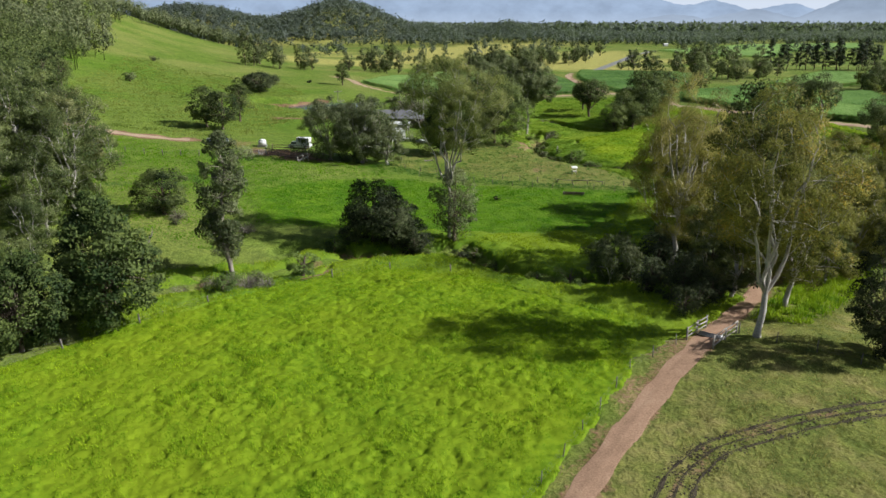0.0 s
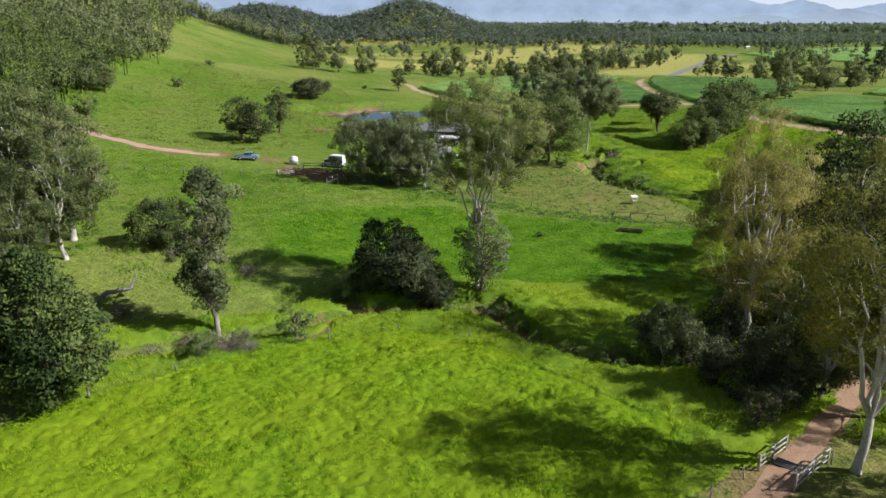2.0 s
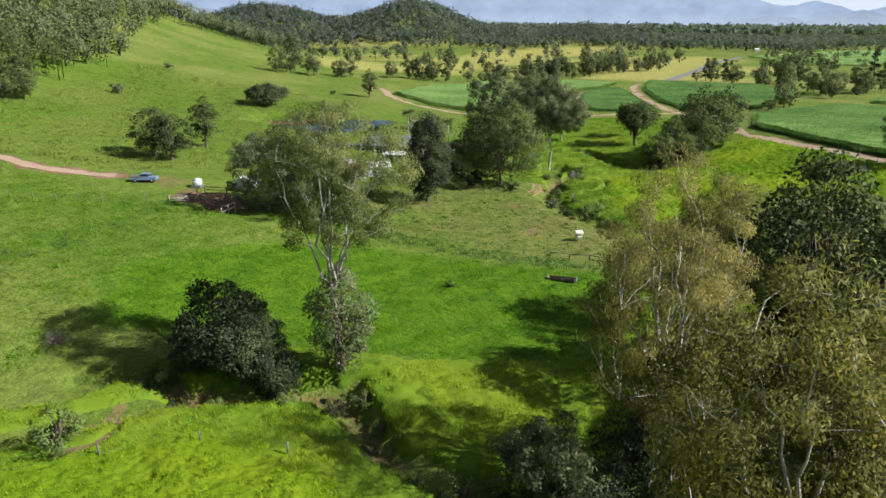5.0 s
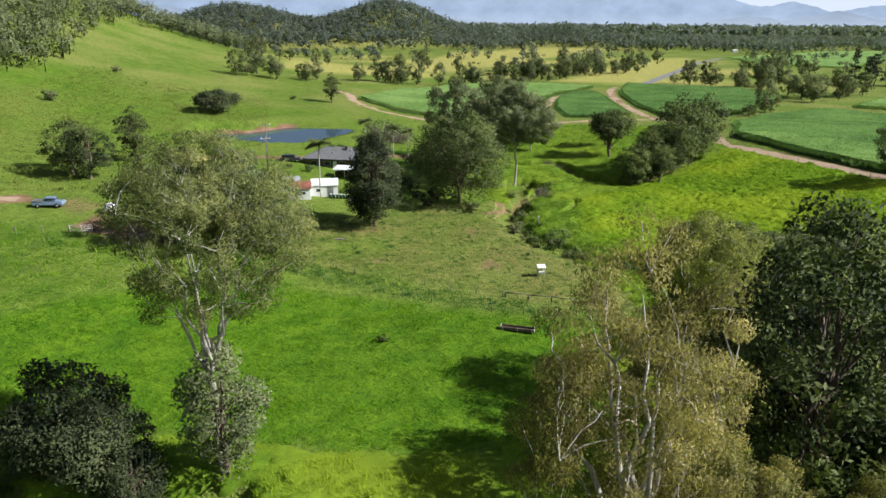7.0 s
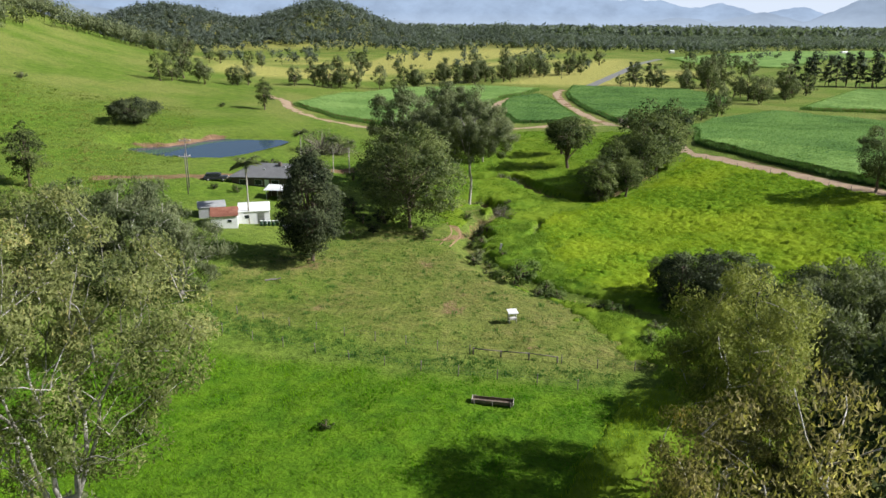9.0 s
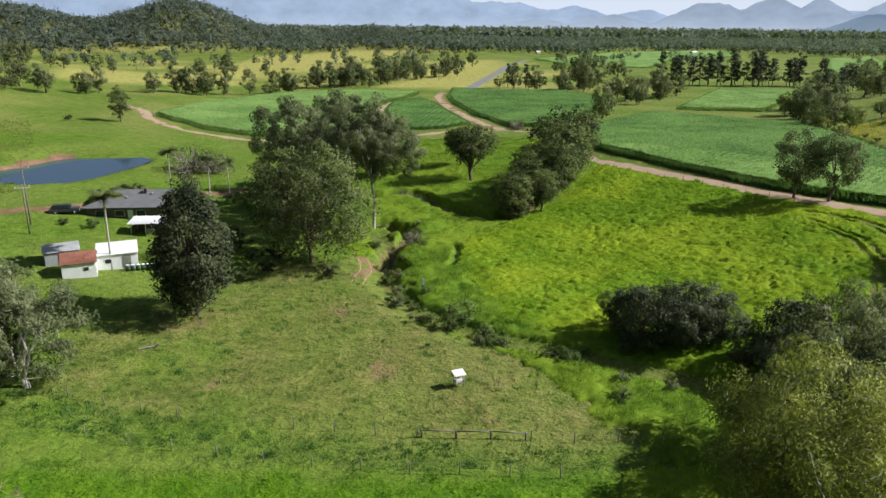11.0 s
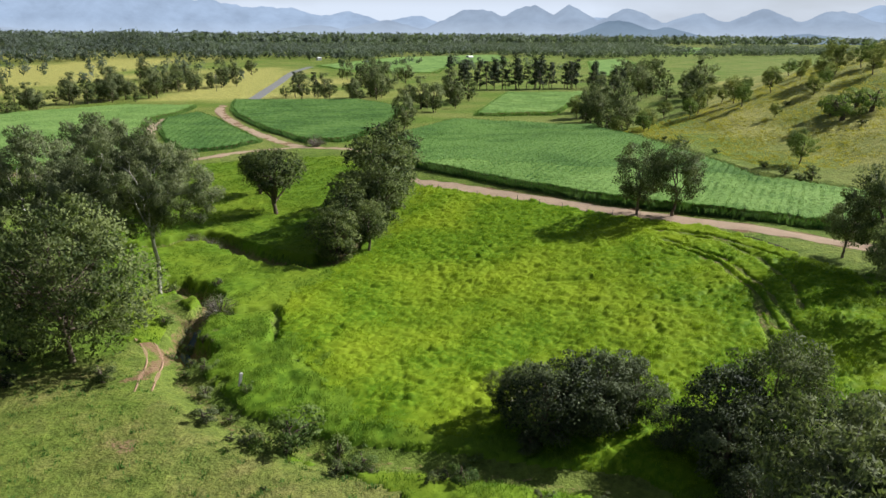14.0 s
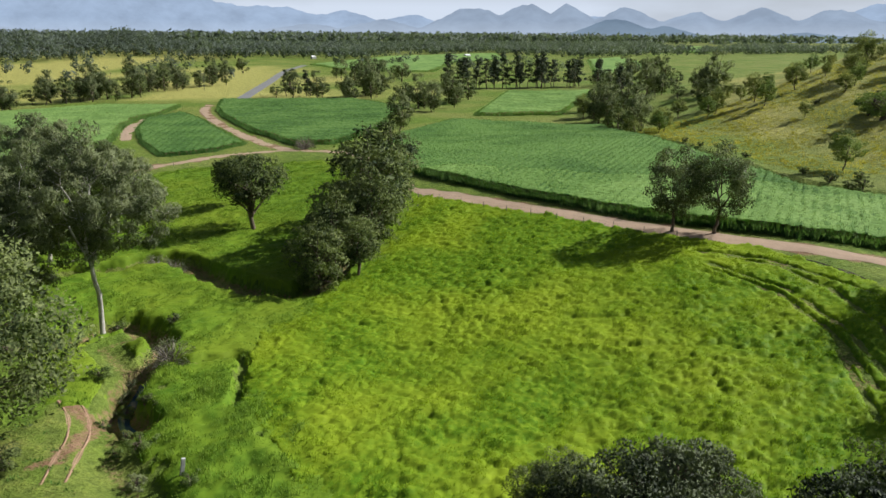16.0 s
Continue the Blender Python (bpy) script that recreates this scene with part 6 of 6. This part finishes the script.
def log(at, length, r, turn, label, material=None):
    e = thing("fallen_log", (*at, zat(*at)), label, "log", turn=turn)
    rng = np.random.default_rng(int(abs(at[0] * 3 + at[1])))
    w = Shape()
    w.tube(curve((-length / 2, 0, r * 0.8), (length / 2, 0.2, r * 0.7), 0.05, rng, 7), np.linspace(r, r * 0.55, 7), 8)
    mesh_object("trunk", w.verts(), w.faces(), material or M_DEAD, e, smooth=True)
    for k in range(2):
        b = Shape()
        b.tube(curve((length * (0.1 + 0.22 * k), 0, r), (length * (0.2 + 0.25 * k), (-1) ** k * r * 3, r * 3.2), 0.1, rng, 5), np.linspace(r * 0.35, 0.03, 5), 5)
        mesh_object("branch", b.verts(), b.faces(), material or M_DEAD, e, smooth=True)
    return e


trough = thing("feed_trough", (25.3, 135, zat(25.3, 135)), "long weathered brown timber feed trough on green pasture", "trough", turn=-10)
for sy in (-0.4, 0.4):
    box_part("side_plank", (0, sy, 0.42), (4.0, 0.06, 0.34), M_YARD, trough, bevel=0.01)
box_part("floor_plank", (0, 0, 0.28), (3.96, 0.72, 0.05), M_YARD, trough)
for sx in (-1.99, 1.99):
    box_part("end_board", (sx, 0, 0.44), (0.06, 0.9, 0.42), M_TIMBER, trough, "pale end board", bevel=0.01)
for sx in (-1.75, 0, 1.75):
    for sy in (-0.46, 0.46):
        rod_part("leg", (sx, sy, -0.2), (sx, sy, 0.66), 0.05, M_GREYPOST, trough)
log((-3.4, 167.4), 2.2, 0.14, 20, "small bleached log on the paddock")
dead = thing("dead_tree", (-42.5, 92.5, zat(-42.5, 92.5)), "bleached fallen dead tree with upturned broken limbs", "tree", turn=42)
dw, drng = Shape(), np.random.default_rng(77)
dw.tube(curve((-2.6, 0, 0.2), (2.6, 0, 1.2), 0.15, drng, 8), np.linspace(0.4, 0.16, 8), 9)
mesh_object("trunk", dw.verts(), dw.faces(), M_DEAD, dead, smooth=True)
for k in range(6):
    bw = Shape()
    bw.tube(curve((1.6 + 0.18 * k, 0, 1.0 + 0.05 * k), (2.2 + 0.35 * k, drng.normal() * 0.8, 1.5 + 0.3 * k), 0.2, drng, 6), np.linspace(0.1, 0.015, 6), 5)
    mesh_object("limb", bw.verts(), bw.faces(), M_DEAD, dead, smooth=True)

tagged(draped_ribbon("creek_water", [(26.4, 195.2), (25.5, 197.8), (26.9, 201), (28.6, 204.6)], 1.2, M_WATER, 0.1, 0.8, 0.3), "thin pool of still creek water", "water", kind="structure")
# wheel marks on the verge and the side track
RUTS = [("rut_outer", [(12.6, 38), (16.2, 44), (19.6, 46.9), (27, 49.3), (36, 51.4), (46, 52.3)]), ("rut_middle", [(13.6, 37.4), (17.0, 43.4), (20.2, 46.2), (27.2, 48.5), (36, 50.5), (46, 51.5)]), ("rut_inner", [(14.8, 37), (18.0, 43), (21.0, 45.6), (27.6, 47.7), (36, 49.7), (46, 50.6)])]
rng_mud = np.random.default_rng(91)
clods = Shape()
for nm, line in RUTS:
    tagged(draped_ribbon(nm, line, 0.34 if nm != "rut_middle" else 0.2, M_MUD, 0.03, 0.3, 1.1), "dark muddy wheel rut curving over the verge", "wheel rut", kind="structure")
    lp = np.array(line)
    for k in range(520):
        t = rng_mud.uniform(0, len(lp) - 1.001)
        q = lp[int(t)] * (1 - t % 1) + lp[int(t) + 1] * (t % 1) + rng_mud.normal(size=2) * 0.26
        r = rng_mud.uniform(0.03, 0.11)
        ring = np.array([(math.cos(a) * r * rng_mud.uniform(0.6, 1.3), math.sin(a) * r * rng_mud.uniform(0.6, 1.3), 0) for a in (0, 1.3, 2.5, 3.8, 5.1)])
        base = np.array([q[0], q[1], zat(*q) + 0.01])
        clods.add(np.vstack([ring + base, base + [0, 0, r * 0.9]]), [[k, (k + 1) % 5, 5] for k in range(5)])
tagged(mesh_object("mud_clods", clods.verts(), clods.faces(), M_MUD), "clods of dark mud thrown up beside the wheel ruts", "mud", kind="stuff")
for nm, dx in (("side_rut_west", -0.9), ("side_rut_east", 0.9)):
    tagged(draped_ribbon(nm, [(x + dx, y) for x, y in [(100.5, 197), (102.5, 190), (104.6, 185.5), (104.5, 178.5), (100, 169.4), (95, 163)]], 0.3, M_MUD, 0.05, 0.6, 1.4), "bare wheel line curving over the grassy knoll", "wheel rut", kind="structure")
for nm, dx in (("paddock_rut_west", -0.8), ("paddock_rut_east", 0.8)):
    tagged(draped_ribbon(nm, [(x + dx, y) for x, y in [(21.4, 200.5), (22.5, 196.7), (22.3, 193), (21.2, 189.4), (20.4, 186)]], 0.3, M_TRACK, 0.03, 0.5, 1.6), "bare wheel line beside the gully", "wheel rut", kind="structure")


# ---- homestead ----
def window(name, c, size, parent, facing=(0, -1)):
    w = box_part(name, c, (size[0] if facing[0] == 0 else 0.1, 0.1 if facing[0] == 0 else size[0], size[1]), M_WHITE, parent, "white window frame")
    g = (c[0] + facing[0] * 0.03, c[1] + facing[1] * 0.03, c[2])
    box_part("pane", g, (size[0] - 0.12 if facing[0] == 0 else 0.08, 0.08 if facing[0] == 0 else size[0] - 0.12, size[1] - 0.12), M_GLASS, w, "dark glass pane")
    return w


hx, hy, hz = -15.5, 226.0, zat(-15.5, 223) - 0.1
house = thing("homestead", (hx, hy, hz), "low dark brick homestead with a grey hipped roof", "house", turn=-4)
HW, HD = 19.0, 11.0
box_part("wall", (0, 0, 1.35), (HW - 1.2, HD - 1.2, 2.7), M_BRICK, house, "dark brick wall")
bm = bmesh.new()
rw, rd, rl = HW / 2, HD / 2, HW / 2 - 4.6
rv = [bm.verts.new(p) for p in [(-rw, -rd, 2.65), (rw, -rd, 2.65), (rw, rd, 2.65), (-rw, rd, 2.65), (-rl, 0, 4.7), (rl, 0, 4.7), (-rw, -rd, 2.5), (rw, -rd, 2.5), (rw, rd, 2.5), (-rw, rd, 2.5)]]
for f in ((0, 1, 5, 4), (1, 2, 5), (2, 3, 4, 5), (3, 0, 4), (0, 6, 7, 1), (1, 7, 8, 2), (2, 8, 9, 3), (3, 9, 6, 0), (9, 8, 7, 6)):
    bm.faces.new([rv[k] for k in f])
roof = part("roof", bm, M_ROOF, house, "dark grey hipped roof")
for (x, y) in ((-2.5, -2.6), (1.6, -1.5)):
    box_part("roof_vent", (x, y, 2.65 + (rd - abs(y)) / rd * 2.05 + 0.12), (0.35, 0.35, 0.3), M_ZINC, roof, "small metal roof vent", bevel=0.03)
box_part("chimney", (0.5, -1.0, 4.75), (0.5, 0.9, 0.8), M_BRICK, roof, "dark flue", bevel=0.02)
for x in (-6.5, -3.2, 0.4, 4.6):
    window("window", (x, -HD / 2 + 0.58, 1.5), (1.6, 1.1), house)
for y in (-2, 2):
    window("window", (-HW / 2 + 0.58, y, 1.5), (1.4, 1.1), house, (-1, 0))
dr = box_part("door", (-1.4, -HD / 2 + 0.57, 1.05), (0.9, 0.1, 2.05), M_WHITE, house, "pale timber door")
box_part("door_handle", (-1.1, -HD / 2 + 0.5, 1.05), (0.05, 0.05, 0.14), M_STEEL, dr)

px, py = -12.6, 213.0
pz = zat(px, py)
patio = thing("patio_shelter", (px, py, pz), "open white-roofed patio shelter beside the lawn", "shelter", turn=-4)
for sx in (-2.3, 0, 2.3):
    for sy in (-1.6, 1.6):
        rod_part("post", (sx, sy, -0.2), (sx, sy, 2.3 + 0.1 * (sy > 0)), 0.06, M_WHITE, patio)
corrugated("roof", [(-2.8, -2.1, 2.3), (2.8, -2.1, 2.3), (2.8, 2.1, 2.6), (-2.8, 2.1, 2.6)], M_WHITE, patio, "white sheet roof", 24)
box_part("back_wall", (0, 1.75, 1.1), (4.7, 0.12, 2.2), M_BRICK, patio)
box_part("side_wall", (-2.35, 0.3, 0.8), (0.12, 2.9, 1.6), M_BRICK, patio)
box_part("bench", (0.3, 0.2, 0.4), (1.8, 0.7, 0.8), M_TIMBER, patio, bevel=0.03)


def shed(name, at, turn, w, d, eave, ridge_h, wall, roof_m, label, flat=False, cells=12):
    z = zat(*at)
    e = thing(name, (*at, z), label, "shed", turn=turn)
    a, b = w / 2, d / 2
    for nm, c, s in (("front_wall", (0, -b, eave / 2 - 0.1), (w, 0.1, eave + 0.2)), ("rear_wall", (0, b, eave / 2 - 0.1), (w, 0.1, eave + 0.2)), ("side_wall", (-a, 0, eave / 2 - 0.1), (0.1, d - 0.1, eave + 0.2)), ("side_wall", (a, 0, eave / 2 - 0.1), (0.1, d - 0.1, eave + 0.2))):
        box_part(nm, c, s, wall, e)
    if flat:
        corrugated("roof", [(-a - 0.2, -b - 0.25, eave + 0.06), (a + 0.2, -b - 0.25, eave + 0.06), (a + 0.2, b + 0.25, ridge_h), (-a - 0.2, b + 0.25, ridge_h)], roof_m, e, ribs=cells)
    else:
        for s in (-1, 1):
            corrugated("roof_slope", [(-a - 0.2, s * (b + 0.3), eave), (a + 0.2, s * (b + 0.3), eave), (a + 0.2, 0, ridge_h), (-a - 0.2, 0, ridge_h)], roof_m, e, ribs=cells)
        for s in (-1, 1):
            bm = bmesh.new()
            bm.faces.new([bm.verts.new(p) for p in ((s * (a + 0.01), -b, eave + 0.08), (s * (a + 0.01), b, eave + 0.08), (s * (a + 0.01), 0, ridge_h - 0.04))])
            bmesh.ops.solidify(bm, geom=bm.faces[:], thickness=0.06)
            part("gable", bm, wall, e)
    return e


ws = shed("white_shed", (-13.4, 196.2), 14, 5.2, 5.2, 2.3, 2.65, M_WHITE, M_WHITE, "white-clad farm shed with a pale sheet roof", True, 20)
box_part("door", (1.2, -2.66, 1.0), (1.1, 0.08, 2.0), M_STEEL, ws, "grey steel door")
window("window", (-1.2, -2.64, 1.4), (0.9, 0.7), ws)
rs = shed("rusty_shed", (-17.2, 191.6), 14, 4.2, 3.9, 2.1, 3.2, M_WHITE, M_RUSTROOF, "pale shed under a rusted red iron roof", False, 16)
window("window", (0.9, -1.99, 1.2), (0.7, 0.6), rs)
shed("grey_shed", (-20.8, 196.0), 20, 4.4, 3.2, 2.0, 2.4, M_ZINC, M_ZINC, "small weathered zinc shed with a skillion roof", True, 16)
for k in range(6):
    x, y = -11.4 + 0.62 * k, 193.0 + 0.3 * k
    d = thing("drum", (x, y, zat(x, y)), "dark green drum standing beside the white shed", "drum", "drums beside the shed")
    rod_part("barrel", (0, 0, 0), (0, 0, 0.86), 0.28, M_DRUM, d, sides=14)
    rod_part("lid", (0, 0, 0.861), (0, 0, 0.9), 0.29, M_WHITE, d, "pale lid", sides=14)
tx, ty = -6.2, 192.2
trailer = thing("covered_trailer", (tx, ty, zat(tx, ty)), "low dark trailer with a pale tarpaulin on the grass", "trailer", turn=25)
box_part("tray", (0, 0, 0.55), (2.4, 1.5, 0.4), M_CHARCOAL, trailer, bevel=0.04)
box_part("tarpaulin", (0.5, 0, 0.86), (1.3, 1.45, 0.25), M_WHITE, trailer, "pale tarpaulin", bevel=0.08, tilt=8)
rod_part("drawbar", (1.2, 0, 0.45), (2.2, 0, 0.4), 0.05, M_STEEL, trailer)
for s in (-1, 1):
    rod_part("wheel", (-0.2, s * 0.78, 0.3), (-0.2, s * 0.95, 0.3), 0.3, M_RUBBER, trailer, sides=16)


def vehicle(name, at, turn, paint, label, kind="ute", length=4.9, width=1.8):
    """Bonnet, cabin, tray or box, with wheels and glass."""
    e = thing(name, (*at, zat(*at)), label, "vehicle", turn=turn)
    L, W = length, width
    body = box_part("body", (0, 0, 0.72), (L, W, 0.62), paint, e, bevel=0.12)
    for s in (-1, 1):
        box_part("headlight", (L / 2 - 0.02, s * W * 0.36, 0.8), (0.08, 0.32, 0.16), M_WHITE, body, "clear headlight", bevel=0.02)
        box_part("tail_light", (-L / 2 + 0.02, s * W * 0.4, 0.85), (0.06, 0.14, 0.3), M_RUSTROOF, body, "red tail light", bevel=0.01)
    cx, cl = (0.35, 1.75) if kind == "ute" else ((-0.5, 3.0) if kind == "wagon" else (1.25, 1.5))
    bm = bmesh.new()
    box(bm, (cx, 0, 1.34), (cl, W * 0.88, 0.68), 0, 0.14)
    cab = part("cabin", bm, paint, e)
    box_part("windscreen", (cx + cl / 2 - 0.1, 0, 1.38), (0.22, W * 0.76, 0.42), M_GLASS, cab, "dark windscreen", bevel=0.05, tilt=-28)
    for s in (-1, 1):
        box_part("side_window", (cx, s * W * 0.435, 1.4), (cl * 0.78, 0.05, 0.36), M_GLASS, cab, "dark side window", bevel=0.015)
    if kind == "ute":
        box_part("tray", (-1.45, 0, 1.12), (1.9, W * 0.96, 0.24), M_STEEL, e, "grey steel tray", bevel=0.03)
    if kind == "truck":
        box_part("cargo_box", (-0.9, 0, 1.75), (3.0, W * 1.05, 1.75), M_WHITE, e, "white box body", bevel=0.06)
    for sx in (-1, 1):
        for sy in (-1, 1):
            w = rod_part("wheel", (sx * L * 0.31, sy * (W / 2 - 0.16), 0.36), (sx * L * 0.31, sy * (W / 2 + 0.04), 0.36), 0.36, M_RUBBER, e, "black tyre", sides=18)
            rod_part("rim", (sx * L * 0.31, sy * (W / 2 + 0.03), 0.36), (sx * L * 0.31, sy * (W / 2 + 0.055), 0.36), 0.2, M_STEEL, w, "steel rim", sides=12)
    return e


vehicle("parked_van", (-28.0, 221.6), 8, M_CHARCOAL, "dark wagon parked beside the homestead", "wagon")
vehicle("farm_ute", (-52.5, 166), 12, M_BLUE, "blue and white farm utility parked on bare ground", "ute")
vehicle("box_truck", (-33.6, 167.5), 170, M_WHITE, "white box truck beside the stockyard trees", "truck", 5.2, 2.0)
tk = (-42.3, 166.6)
tank = thing("water_tank", (*tk, zat(*tk)), "white domed water tank on a grey stand", "tank")
box_part("stand", (0, 0, 0.25), (1.9, 1.9, 0.6), M_STEEL, tank, "grey stand", bevel=0.03)
rod_part("barrel", (0, 0, 0.55), (0, 0, 1.5), 0.9, M_WHITE, tank, sides=24)
rod_part("dome", (0, 0, 1.5), (0, 0, 1.8), 0.92, M_WHITE, tank, sides=24, taper=0.3)

# stockyard of dark timber panels
YARD = [(-39, 156), (-33, 153.5), (-27.5, 154.5), (-27, 160), (-31, 163.5), (-39, 162.5)]
for k in range(6):
    rail_fence("yard_panel", YARD[k], YARD[(k + 1) % 6], 3, 3, "dark weathered timber stockyard panel", 1.5, M_YARD)
rail_fence("yard_panel", (-33, 153.5), (-31, 163.5), 4, 3, "dark weathered timber stockyard panel dividing the yard", 1.5, M_YARD)
ramp_at = (-30.2, 152.2)
loader = thing("loading_ramp", (*ramp_at, zat(*ramp_at)), "pale timber loading ramp at the stockyard", "ramp", turn=20)
box_part("deck", (0, 0, 0.6), (2.4, 1.1, 0.12), M_TIMBER, loader, tilt=-20)
for sy in (-0.55, 0.55):
    for sx in (-1.1, 0, 1.1):
        rod_part("post", (sx, sy, -0.2), (sx, sy, 1.5 + sx * 0.3), 0.06, M_TIMBER, loader)
    rod_part("rail", (-1.1, sy, 1.1), (1.1, sy, 1.75), 0.05, M_TIMBER, loader)


def power_pole(at, h, turn):
    e = thing("power_pole", (*at, zat(*at)), "tall timber power pole with a crossarm", "pole", "power poles", turn)
    rod_part("shaft", (0, 0, -0.5), (0, 0, h), 0.12, M_GREYPOST, e, sides=10, taper=0.7)
    arm = box_part("crossarm", (0, 0, h - 0.6), (2.2, 0.12, 0.14), M_TIMBER, e)
    for x in (-0.95, 0, 0.95):
        rod_part("insulator", (x, 0, h - 0.53), (x, 0, h - 0.33), 0.05, M_WHITE, arm, "white insulator")
    return e


power_pole((-31, 214), 10, 10)
power_pole((-29.5, 209), 8, 30)
power_pole((96, 560), 10, 40)
# far farm sheds
for at, w in (((520, 1010), 14), ((300, 1000), 9), ((1240, 1420), 40)):
    shed("far_shed", at, 20, w * 0.7, w * 0.35, 2.6, 3.8, M_ZINC, M_ZINC, "long pale farm shed among distant fields", False, 6)
